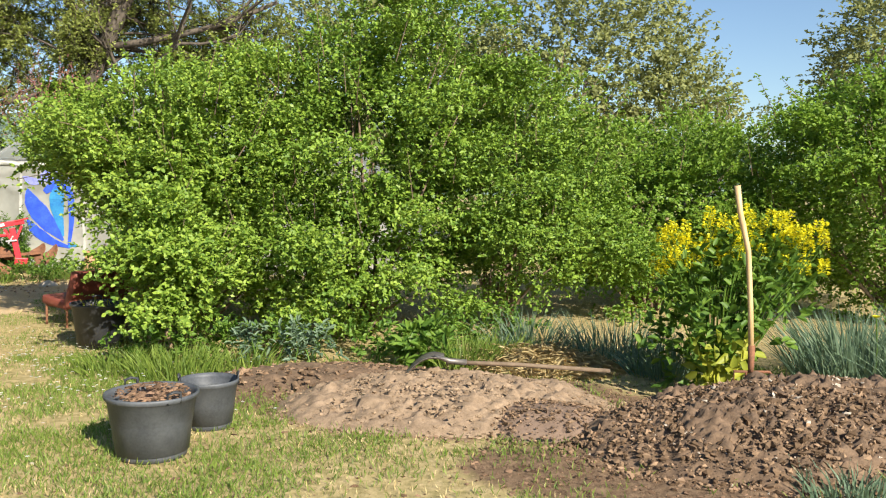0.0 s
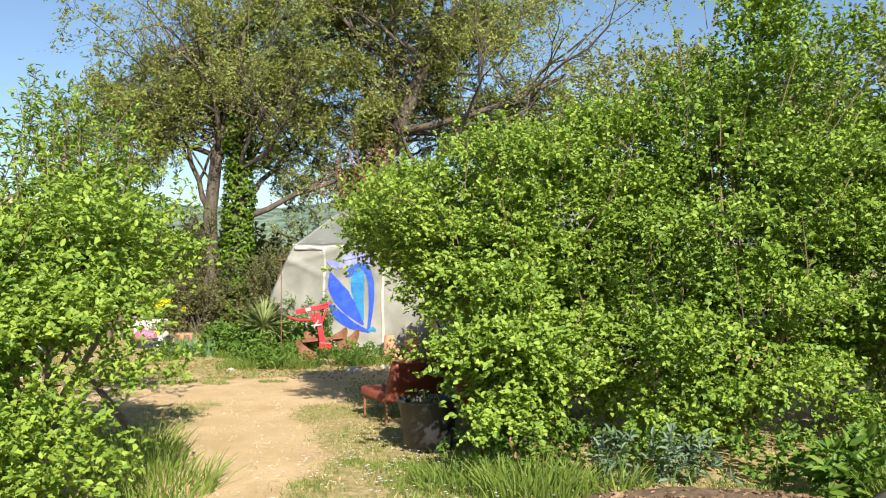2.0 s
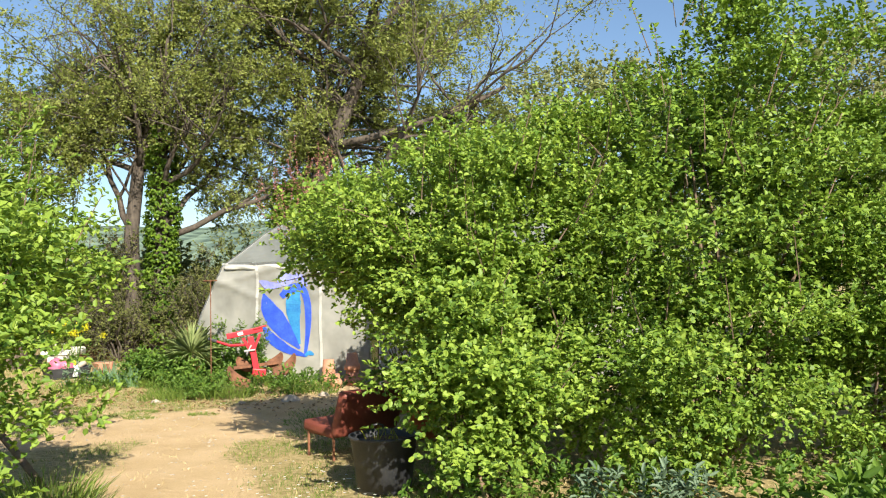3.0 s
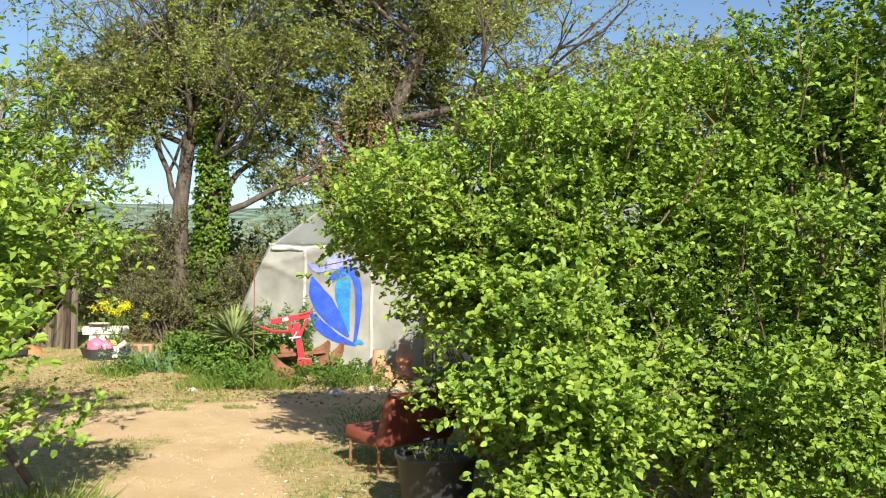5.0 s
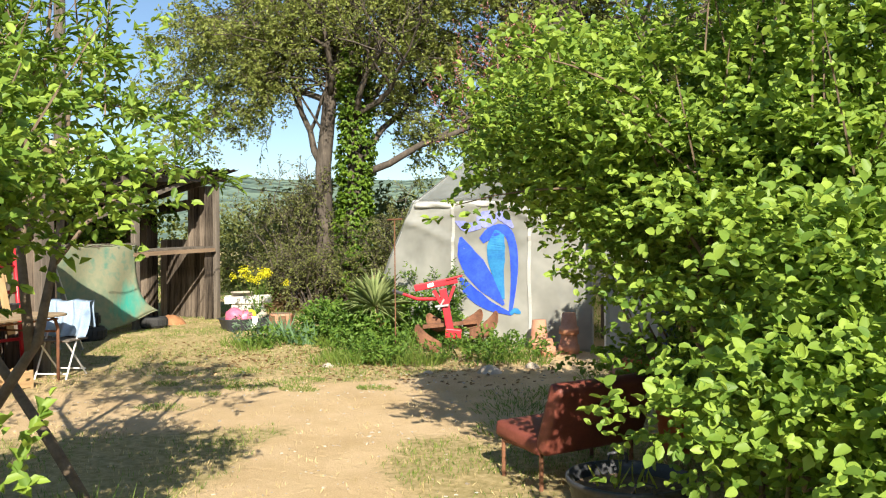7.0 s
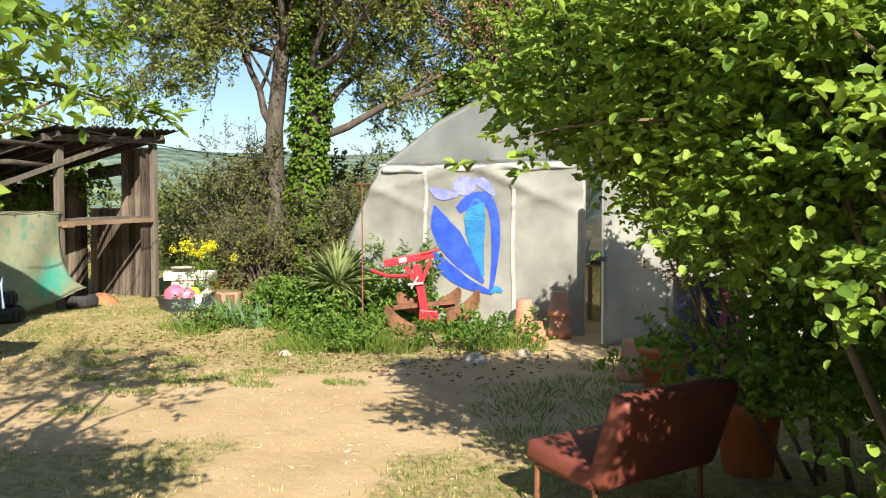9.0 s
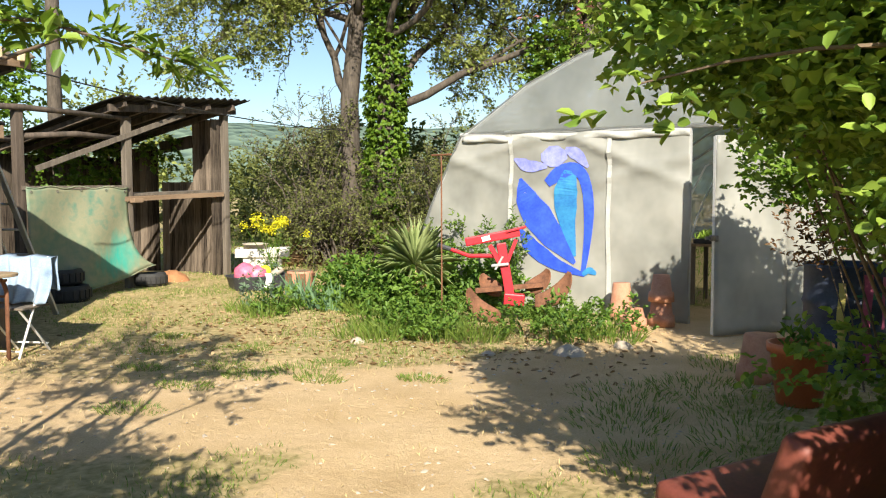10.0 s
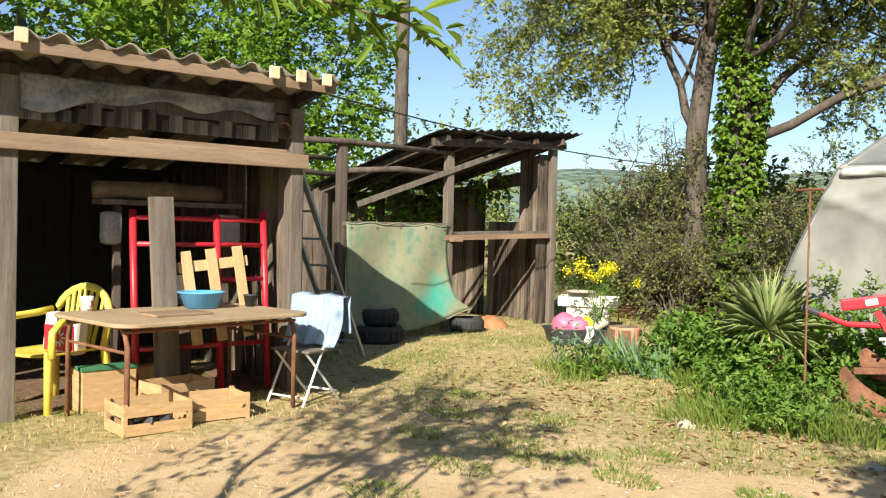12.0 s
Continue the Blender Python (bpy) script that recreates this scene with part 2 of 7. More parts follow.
def film_material(name, clear, tint_lo, tint_hi):
    """Greenhouse film: cloudy, lets light through, creased; mottled in colour for shadows within."""
    m, t, b = nodes_of(name)
    n1 = tex(t, "ShaderNodeTexNoise", 1.1, 4, (1.0, 1, 0.9), 0.55)
    n2 = tex(t, "ShaderNodeTexNoise", 2.2, 2, (1.3, 1, 0.9), 0.45)
    # Darker and paler greys imitate shadows seen through the film.
    col = ramp(t, n1.outputs[0], [(0.34, tint_lo), (0.58, tint_hi)])
    t.links.new(col, b.inputs["Base Color"])
    b.inputs["Roughness"].default_value = 0.32
    bump(t, b, n2.outputs[0], 0.45, 0.06)
    tr = t.nodes.new("ShaderNodeBsdfTranslucent")
    t.links.new(col, tr.inputs[0])
    tp = t.nodes.new("ShaderNodeBsdfTransparent")
    m1, m2 = t.nodes.new("ShaderNodeMixShader"), t.nodes.new("ShaderNodeMixShader")
    m1.inputs[0].default_value, m2.inputs[0].default_value = 0.35, clear
    t.links.new(b.outputs[0], m1.inputs[1])
    t.links.new(tr.outputs[0], m1.inputs[2])
    t.links.new(m1.outputs[0], m2.inputs[1])
    t.links.new(tp.outputs[0], m2.inputs[2])
    t.links.new(m2.outputs[0], t.nodes["Material Output"].inputs[0])
    return m


M["film"] = film_material("greenhouse_film", 0.14, (0.33, 0.33, 0.29), (0.57, 0.56, 0.50))
M["seam"] = plain("doubled_film", (0.38, 0.375, 0.335), (0.56, 0.55, 0.50), 0.5, 0, 3, 40, 0.2)
M["film_top"] = film_material("clear_greenhouse_film", 0.46, (0.30, 0.32, 0.31), (0.44, 0.46, 0.44))


def tarp_material():
    """Sun-bleached green cloth, with the old teal left in one worn patch."""
    m, t, b = nodes_of("faded_green_tarp")
    n1, n2, n3 = tex(t, "ShaderNodeTexNoise", 1.6, 5), tex(t, "ShaderNodeTexNoise", 11, 5), tex(t, "ShaderNodeTexNoise", 5, 4, (1, 1, 0.3))
    f = maths(t, "ADD", maths(t, "MULTIPLY", n1.outputs[0], 0.7), maths(t, "MULTIPLY", n2.outputs[0], 0.3))
    col = ramp(t, f, [(0.36, (0.13, 0.22, 0.15)), (0.47, (0.22, 0.255, 0.16)), (0.56, (0.29, 0.285, 0.18)), (0.66, (0.12, 0.24, 0.17))])
    away = t.nodes.new("ShaderNodeVectorMath")
    away.operation = "DISTANCE"
    t.links.new(t.nodes.new("ShaderNodeTexCoord").outputs["Object"], away.inputs[0])
    away.inputs[1].default_value = (-13.85, 16.35, 0.55)
    patch = maths(t, "SUBTRACT", 1.1, maths(t, "ADD", maths(t, "MULTIPLY", away.outputs["Value"], 1.6), maths(t, "MULTIPLY", n3.outputs[0], 1.1)), True)
    col = mixc(t, maths(t, "MULTIPLY", patch, 2.2, True), col, (0.02, 0.36, 0.28))
    t.links.new(col, b.inputs["Base Color"])
    b.inputs["Roughness"].default_value = 0.75
    bump(t, b, n2.outputs[0], 0.4, 0.01)
    return m


M["tarp"] = tarp_material()


def ground_material():
    m, t, b = nodes_of("garden_ground")
    n1, n2, n3 = tex(t, "ShaderNodeTexNoise", 1.4, 6), tex(t, "ShaderNodeTexNoise", 14, 6), tex(t, "ShaderNodeTexNoise", 90, 4)
    at = {}
    for k in ("sand", "soil"):
        a = t.nodes.new("ShaderNodeAttribute")
        a.attribute_name = k
        at[k] = a.outputs["Fac"]
    sand = ramp(t, maths(t, "ADD", maths(t, "MULTIPLY", n1.outputs[0], 0.5), maths(t, "MULTIPLY", n3.outputs[0], 0.5)), [(0.35, (0.47, 0.325, 0.165)), (0.65, (0.70, 0.52, 0.31))])
    dry = ramp(t, n2.outputs[0], [(0.3, (0.25, 0.21, 0.085)), (0.5, (0.41, 0.325, 0.155)), (0.7, (0.56, 0.43, 0.235))])
    soil = ramp(t, maths(t, "ADD", maths(t, "MULTIPLY", n2.outputs[0], 0.6), maths(t, "MULTIPLY", n3.outputs[0], 0.4)), [(0.35, (0.10, 0.062, 0.038)), (0.65, (0.29, 0.195, 0.12))])
    fs = maths(t, "MULTIPLY", maths(t, "SUBTRACT", maths(t, "ADD", at["sand"], maths(t, "MULTIPLY", n2.outputs[0], 0.8)), 0.75), 3.0, True)
    fo = maths(t, "MULTIPLY", maths(t, "SUBTRACT", maths(t, "ADD", at["soil"], maths(t, "MULTIPLY", n2.outputs[0], 0.8)), 0.75), 3.0, True)
    t.links.new(mixc(t, fo, mixc(t, fs, dry, sand), soil), b.inputs["Base Color"])
    b.inputs["Roughness"].default_value = 0.95
    b.inputs["Specular IOR Level"].default_value = 0.1
    bump(t, b, maths(t, "ADD", maths(t, "MULTIPLY", n2.outputs[0], 0.7), maths(t, "MULTIPLY", n3.outputs[0], 0.4)), 0.7, 0.03)
    return m


M["ground"] = ground_material()


def hill_material():
    m, t, b = nodes_of("wooded_hill_hazed")
    v, n = tex(t, "ShaderNodeTexVoronoi", 0.12), tex(t, "ShaderNodeTexNoise", 0.02, 5)
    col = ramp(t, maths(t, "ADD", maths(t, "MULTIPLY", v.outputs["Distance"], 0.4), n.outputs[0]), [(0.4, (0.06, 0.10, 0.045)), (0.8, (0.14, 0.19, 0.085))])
    # Aerial haze put into the base colour: 30 percent blue-grey.
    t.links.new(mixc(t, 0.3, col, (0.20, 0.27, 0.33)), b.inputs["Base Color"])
    b.inputs["Roughness"].default_value = 1.0
    b.inputs["Specular IOR Level"].default_value = 0.0
    bump(t, b, v.outputs["Distance"], 1.0, 4.0)
    return m


M["hill"] = hill_material()


# ---- building blocks ----
def mesh_object(name, verts, faces, mat, parent=None, smooth=False):
    me = bpy.data.meshes.new(name)
    me.from_pydata(verts, [], faces)
    me.materials.append(mat)
    if smooth:
        me.polygons.foreach_set("use_smooth", [True] * len(me.polygons))
    me.update()
    ob = new(name, me)
    ob.parent = parent
    return ob


def part(name, bm, mat, parent, label="", smooth=False):
    """One bmesh as one mesh object under a thing or a part."""
    me = bpy.data.meshes.new(name)
    bm.normal_update()
    bm.to_mesh(me)
    bm.free()
    me.materials.append(mat)
    if smooth:
        me.polygons.foreach_set("use_smooth", [True] * len(me.polygons))
    ob = new(name, me)
    ob.parent = parent
    return tagged(ob, label) if label else ob


def thing(name, label, category, m=None, group=""):
    ob = new(name)
    ob.empty_display_size = 0.1
    ob.matrix_world = m if m is not None else Matrix()
    return tagged(ob, label, category, group)


def box(bm, c, s, m=None, bevel=0.0):
    r = bmesh.ops.create_cube(bm, size=1.0)
    mat = Matrix.Translation(c) @ (m if m is not None else Matrix()) @ Matrix.Diagonal((*s, 1))
    bmesh.ops.transform(bm, matrix=mat, verts=r["verts"])
    if bevel:
        es = list({e for v in r["verts"] for e in v.link_edges})
        bmesh.ops.bevel(bm, geom=es, offset=bevel, segments=2, affect="EDGES", profile=0.6)
    return bm


def boxed(c, s, m=None, bevel=0.0):
    return box(bmesh.new(), c, s, m, bevel)


def stick(bm, a, b, w, d, up=(0, 0, 1), bevel=0.0):
    """A plank from a to b, w across and d thick (w lies along up x way)."""
    a, b = Vector(a), Vector(b)
    way = (b - a).normalized()
    side = way.cross(Vector(up))
    if side.length < 1e-4:
        side = way.cross(Vector((0, 1, 0)))
    side.normalize()
    top = side.cross(way)
    m = Matrix((side, top, way)).transposed().to_4x4()
    return box(bm, (a + b) / 2, (w, d, (b - a).length), m, bevel)


def tube(bm, pts, radii, seg=8, cap=True):
    """A swept round bar through the points; radii one number or one for each point."""
    pts = [Vector(p) for p in pts]
    if isinstance(radii, (int, float)):
        radii = [radii] * len(pts)
    radii = [float(r) for r in radii]
    rings, ref = [], Vector((0.31, 0.17, 0.93))
    for i, p in enumerate(pts):
        way = (pts[min(i + 1, len(pts) - 1)] - pts[max(i - 1, 0)]).normalized()
        u = way.cross(ref)
        if u.length < 1e-3:
            u = way.cross(Vector((1, 0, 0)))
        u.normalize()
        v = way.cross(u)
        rings.append([bm.verts.new(p + radii[i] * (math.cos(2 * math.pi * k / seg) * u + math.sin(2 * math.pi * k / seg) * v)) for k in range(seg)])
    for r, s in zip(rings, rings[1:]):
        for k in range(seg):
            bm.faces.new((r[k], r[(k + 1) % seg], s[(k + 1) % seg], s[k]))
    if cap:
        bm.faces.new(list(reversed(rings[0])))
        bm.faces.new(rings[-1])
    return bm


def lathe(bm, profile, seg=28, c=(0, 0, 0), squash=1.0):
    """A turned shape from (radius, height) pairs."""
    rings = []
    for r, z in profile:
        if r < 1e-5:
            rings.append([bm.verts.new((c[0], c[1], c[2] + z))])
        else:
            rings.append([bm.verts.new((c[0] + r * math.cos(2 * math.pi * k / seg), c[1] + r * squash * math.sin(2 * math.pi * k / seg), c[2] + z)) for k in range(seg)])
    for a, b in zip(rings, rings[1:]):
        for k in range(seg):
            va, vb = a[k % len(a)], b[k % len(b)]
            wa, wb = a[(k + 1) % len(a)], b[(k + 1) % len(b)]
            vs = []
            for v in (va, wa, wb, vb):
                if v not in vs:
                    vs.append(v)
            if len(vs) > 2:
                bm.faces.new(vs)
    return bm


def sheet(bm, nu, nv, f, thick=0.0):
    """A curved sheet from f(u, v); thick: given a second skin behind."""
    def skin(off):
        return [[bm.verts.new(f(i / nu, j / nv, off)) for j in range(nv + 1)] for i in range(nu + 1)]
    g = skin(0.0)
    for i in range(nu):
        for j in range(nv):
            bm.faces.new((g[i][j], g[i + 1][j], g[i + 1][j + 1], g[i][j + 1]))
    if thick:
        h = skin(thick)
        for i in range(nu):
            for j in range(nv):
                bm.faces.new((h[i][j + 1], h[i + 1][j + 1], h[i + 1][j], h[i][j]))
        rim = [(i, 0) for i in range(nu)] + [(nu, j) for j in range(nv)] + [(i, nv) for i in range(nu, 0, -1)] + [(0, j) for j in range(nv, 0, -1)]
        for (i, j), (k, l) in zip(rim, rim[1:] + rim[:1]):
            bm.faces.new((g[i][j], h[i][j], h[k][l], g[k][l]))
    return bm


def smooth01(a, b, x):
    u = np.clip((x - a) / (b - a), 0, 1)
    return u * u * (3 - 2 * u)


def lay(x, y):
    """Height of the ground."""
    x, y = np.asarray(x, float), np.asarray(y, float)
    z = 0.12 * smooth01(-9.5, -13.0, x) * smooth01(13.0, 17.0, y) + 0.06 * smooth01(15.2, 16.2, y) * smooth01(-11.6, -10.4, x) * smooth01(-6.2, -7.2, x)
    z = z + 0.012 * np.sin(1.7 * x + 0.6 * y) * np.sin(1.3 * y - 0.4 * x) + 0.006 * np.sin(5.1 * x + 1) * np.sin(4.3 * y)
    return z * (np.hypot(x + 5, y - 10) < 40)


def zed(x, y):
    return float(lay(x, y))


# ---- foliage ----
def unit(a):
    return a / np.maximum(np.linalg.norm(a, axis=-1, keepdims=True), 1e-9)


def leaf_mesh(name, pos, axis, nrm, length, width, mat, parent=None, fold=0.3, stuff=True, fine=False, simple=False):
    """Many folded leaves of six corners (fine: eight, rounder; simple: four, for small or far ones) as one mesh."""
    n = len(pos)
    axis = unit(axis)
    nrm = unit(nrm - (nrm * axis).sum(-1, keepdims=True) * axis)
    side = np.cross(axis, nrm)
    L, W = np.reshape(length, (-1, 1)) * np.ones((n, 1)), np.reshape(width, (-1, 1)) * np.ones((n, 1))
    lift = nrm * W * fold
    v = np.stack([pos, pos + 0.25 * L * axis + 0.46 * W * side + lift, pos + 0.68 * L * axis + 0.42 * W * side + lift,
                  pos + L * axis - nrm * L * 0.12, pos + 0.68 * L * axis - 0.42 * W * side + lift, pos + 0.28 * L * axis - 0.46 * W * side + lift], 1).reshape(-1, 3)
    corners = 6
    quads = np.array([[0, 1, 2, 3], [0, 3, 4, 5]])
    if fine:
        corners, rows = 8, [pos]
        for s in (1, -1):
            half = [pos + u * L * axis + s * w * W * side + lift * g - nrm * L * 0.10 * u * u for u, w, g in ((0.16, 0.36, 0.7), (0.48, 0.5, 1.0), (0.80, 0.36, 0.7))]
            rows += half + [pos + L * axis - nrm * L * 0.12] if s > 0 else half[::-1]
        v = np.stack(rows, 1).reshape(-1, 3)
        quads = np.array([[1, 2, 3, 4], [0, 1, 4, 7], [4, 5, 6, 7]])
    if simple:
        corners = 4
        v = np.stack([pos, pos + 0.45 * L * axis + 0.5 * W * side + lift, pos + L * axis - nrm * L * 0.1, pos + 0.5 * L * axis - 0.5 * W * side + lift], 1).reshape(-1, 3)
        quads = np.array([[0, 1, 2, 3]])
    base = np.arange(n)[:, None, None] * corners
    f = (base + quads).reshape(-1, 4)
    me = bpy.data.meshes.new(name)
    me.vertices.add(len(v))
    me.vertices.foreach_set("co", v.ravel().astype(np.float32))
    me.loops.add(f.size)
    me.loops.foreach_set("vertex_index", f.ravel().astype(np.int32))
    me.polygons.add(len(f))
    me.polygons.foreach_set("loop_start", np.arange(0, f.size, 4, dtype=np.int32))
    me.materials.append(mat)
    me.update(calc_edges=True)
    ob = new(name, me)
    ob.parent = parent
    if stuff:
        ob["kind"] = "stuff"
    return ob


def sprigs(rng, pos, way, k, reach, droop=0.0, flat=0.7):
    """k leaves along each sprig that starts at pos and goes along way: their places, axes and normals."""
    n = len(pos)
    u = rng.uniform(0.05, 1, (n, k, 1))
    way = unit(way)
    p = pos[:, None] + way[:, None] * u * reach * rng.uniform(0.6, 1.3, (n, 1, 1))
    p[..., 2] -= droop * u[..., 0] ** 2 * reach
    ax = unit(0.55 * way[:, None] + rng.normal(0, 0.7, (n, k, 3)) * [1, 1, 0.55] + [0, 0, 0.05])
    tilt = rng.normal(0, 0.24, (n, 1, 3))
    nm = unit(np.array([0.30, -0.42, 1.0]) * (flat + 0.2) + 0.40 * way[:, None] + tilt + rng.normal(0, 0.24, (n, k, 3)))
    return p.reshape(-1, 3), ax.reshape(-1, 3), nm.reshape(-1, 3)


def crown_points(rng, lumps, n, deep=0.35, low=0.05):
    """Points and outward ways over a union of rough ellipsoids (x, y, z, rx, ry, rz)."""
    lumps = np.array(lumps, float)
    w = (lumps[:, 3] * lumps[:, 4] + lumps[:, 3] * lumps[:, 5] + lumps[:, 4] * lumps[:, 5])
    out, ways = [], []
    pick = rng.choice(len(lumps), n, p=w / w.sum())
    for i, l in enumerate(lumps):
        m = (pick == i).sum()
        d = unit(rng.normal(0, 1, (m, 3)))
        knobs = unit(rng.normal(0, 1, (26, 3)))
        amp = rng.uniform(-0.2, 0.3, 26)
        r = 1 + ((np.clip(d @ knobs.T, 0, 1) ** 14) * amp).sum(1)
        r *= 1 - deep * rng.uniform(0, 1, m) ** 2.2
        p = l[:3] + d * l[3:] * r[:, None]
        inside = np.zeros(m, bool)
        for j, o in enumerate(lumps):
            if j != i:
                inside |= (((p - o[:3]) / o[3:]) ** 2).sum(1) < 0.5
        keep = ~inside & (p[:, 2] > low)
        out.append(p[keep])
        ways.append(unit(d / l[3:])[keep])
    return np.concatenate(out), np.concatenate(ways)


def stems(bm, rng, base, lumps, n, r0, bend=0.25):
    for _ in range(n):
        l = lumps[rng.integers(len(lumps))]
        tip = np.array(l[:3]) + rng.uniform(-0.6, 0.6, 3) * l[3:]
        b = np.array(base) + np.r_[rng.uniform(-0.18, 0.18, 2), 0]
        ts = np.linspace(0, 1, 7)[:, None]
        mid = (b + tip) / 2 + np.r_[rng.uniform(-bend, bend, 2), 0.2]
        pts = (1 - ts) ** 2 * b + 2 * ts * (1 - ts) * mid + ts ** 2 * tip
        tube(bm, pts, [r0 * (1 - 0.85 * t) for t in np.linspace(0, 1, 7)], 6)


def shrub(name, label, base, lumps, seed, count, k, size, mat, reach=0.2, ratio=0.62, stem_n=14, stem_r=0.03, deep=0.35, droop=0.0, category="shrub", fine=False):
    rng = np.random.default_rng(seed)
    root = thing(name, label, category, Matrix.Translation(base))
    bm = bmesh.new()
    local = [(*(np.array(l[:3]) - base), *l[3:]) for l in lumps]
    stems(bm, rng, (0, 0, -0.05), local, stem_n, stem_r)
    part("stem", bm, M["twig"], root, smooth=True)["kind"] = "stuff"
    c, w = crown_points(rng, local, max(12, count // 64), deep, 0.04)
    low = np.sin(2.7 * c[:, 0] + 1.3 * seed) * np.sin(2.4 * c[:, 1] + seed) + np.sin(3.3 * c[:, 2] + 1.9 * c[:, 0] + seed) * 0.8
    keep = (low > -0.3) | (rng.uniform(0, 1, len(c)) < 0.3)
    keep &= rng.uniform(0, 0.8, len(c)) < c[:, 2] + 0.1
    c = (c + w * np.clip(0.17 * low + rng.normal(0, 0.10, len(c)), -0.4, 0.13)[:, None])[keep]
    w = w[keep]
    m = 64
    p = (c[:, None] + np.clip(rng.normal(0, 1, (len(c), m, 3)), -1.7, 1.7) * [0.21, 0.21, 0.065]).reshape(-1, 3)
    w = w.repeat(m, 0)
    ok = p[:, 2] > 0.03
    p, w = p[ok], w[ok]
    p, a, nm = sprigs(rng, p, w + rng.normal(0, 0.5, w.shape) + [0, 0, 0.35], k, reach, droop)
    s = rng.uniform(0.65, 1.25, len(p)) * size
    leaf_mesh("crown", p, a, nm, s, s * ratio, mat, root, fine=fine)
    q, w = crown_points(rng, local, max(10, count // 60), 0.1, 0.3)
    up = w[:, 2] > 0.1
    q, w = q[up], unit(w[up] * 0.7 + rng.normal(0, 0.25, (up.sum(), 3)) + [0, 0, 0.8])
    bm, ps, ws = bmesh.new(), [], []
    for c0, d in zip(q, w):
        L = rng.uniform(0.2, 0.5)
        tube(bm, [c0 - d * 0.2, c0 + d * L * 0.6, c0 + d * L], [0.006, 0.004, 0.002], 4, False)
        for u in np.linspace(0.1, 1, 7):
            ps.append(c0 + d * L * u)
            ws.append(d + rng.normal(0, 0.8, 3))
    part("shoot", bm, M["twig"], root)["kind"] = "stuff"
    p, a, nm = sprigs(rng, np.array(ps), np.array(ws), 4, 0.07)
    s = rng.uniform(0.6, 1.1, len(p)) * size
    leaf_mesh("shoot_leaves", p, a, nm, s, s * ratio, mat, root)
    core = [(*l[:3], *(0.6 * np.array(l[3:]))) for l in local]
    p, w = crown_points(rng, core, count // 2, 0.5, 0.04)
    p, a, nm = sprigs(rng, p, w + rng.normal(0, 0.6, w.shape), k, reach * 1.3)
    s = rng.uniform(0.9, 1.5, len(p)) * size
    leaf_mesh("inner_crown", p, a, nm, s, s * ratio, mat, root, simple=True)
    return root
def grow(bm, rng, tips, p, way, length, r, level, levels, spread, up):
    """A limb with bends that forks; the tips' places and ways are gathered."""
    pts, rad = [p], [r]
    steps = 5
    for i in range(steps):
        way = unit(way + rng.normal(0, 0.16 + 0.05 * level, 3) + np.array([0, 0, up]) * 0.10)
        p = p + way * length / steps
        pts.append(p)
        rad.append(r * (1 - 0.5 * (i + 1) / steps))
        if level >= levels - 1:
            tips.append((p, way))
    tube(bm, pts, rad, 7 if level < 2 else 5 if level < 3 else 4, level < 2)
    if level == levels:
        return
    for _ in range(int(rng.integers(3, 5)) if level else 4):
        i = int(rng.integers(2, steps + 1))
        w = unit(way + rng.normal(0, spread, 3) * [1, 1, 0.6] + [0, 0, 0.18])
        grow(bm, rng, tips, pts[i], w, length * rng.uniform(0.55, 0.8), rad[i] * 0.66, level + 1, levels, spread, up)


def bough(bm, rng, tips, a, b, lift, r, n, L):
    """An arched bough from a to b with bent twigs that droop; the leaves' places are gathered."""
    a, b = np.array(a, float), np.array(b, float)
    mid = a * 0.45 + b * 0.55 + [0, 0, lift + 0.25 * abs(a[2] - b[2])] + rng.normal(0, 0.12, 3)
    uu = np.linspace(0, 1, 9)[:, None]
    line = (1 - uu) ** 2 * a + 2 * uu * (1 - uu) * mid + uu ** 2 * b
    line[1:-1] += rng.normal(0, 0.05, (7, 3))
    tube(bm, line, np.linspace(r, r * 0.12, 9), 5, False)
    for u in rng.uniform(0.3, 1.0, n) ** 0.8:
        k = u * 8
        q = line[int(k)] + (line[min(8, int(k) + 1)] - line[int(k)]) * (k - int(k))
        d = unit((b - a) * 0.4 / np.linalg.norm(b - a) + rng.normal(0, 0.6, 3) + [0, 0, -0.1])
        l = L * rng.uniform(0.4, 1.1)
        tw = [q, q + d * l * 0.5 + [0, 0, 0.03], q + d * l + [0, 0, -0.22 * l]]
        tube(bm, tw, [r * 0.2, r * 0.13, 0.003], 4, False)
        for v in rng.uniform(0.25, 1.0, 6):
            p = q + d * l * v + [0, 0, -0.22 * l * v * v]
            e = unit(d + rng.normal(0, 0.8, 3))
            w = rng.uniform(0.1, 0.28)
            tube(bm, [p, p + e * w], [0.004, 0.002], 3, False)
            tips += [(p, e), (p + e * w * 0.6, e)]


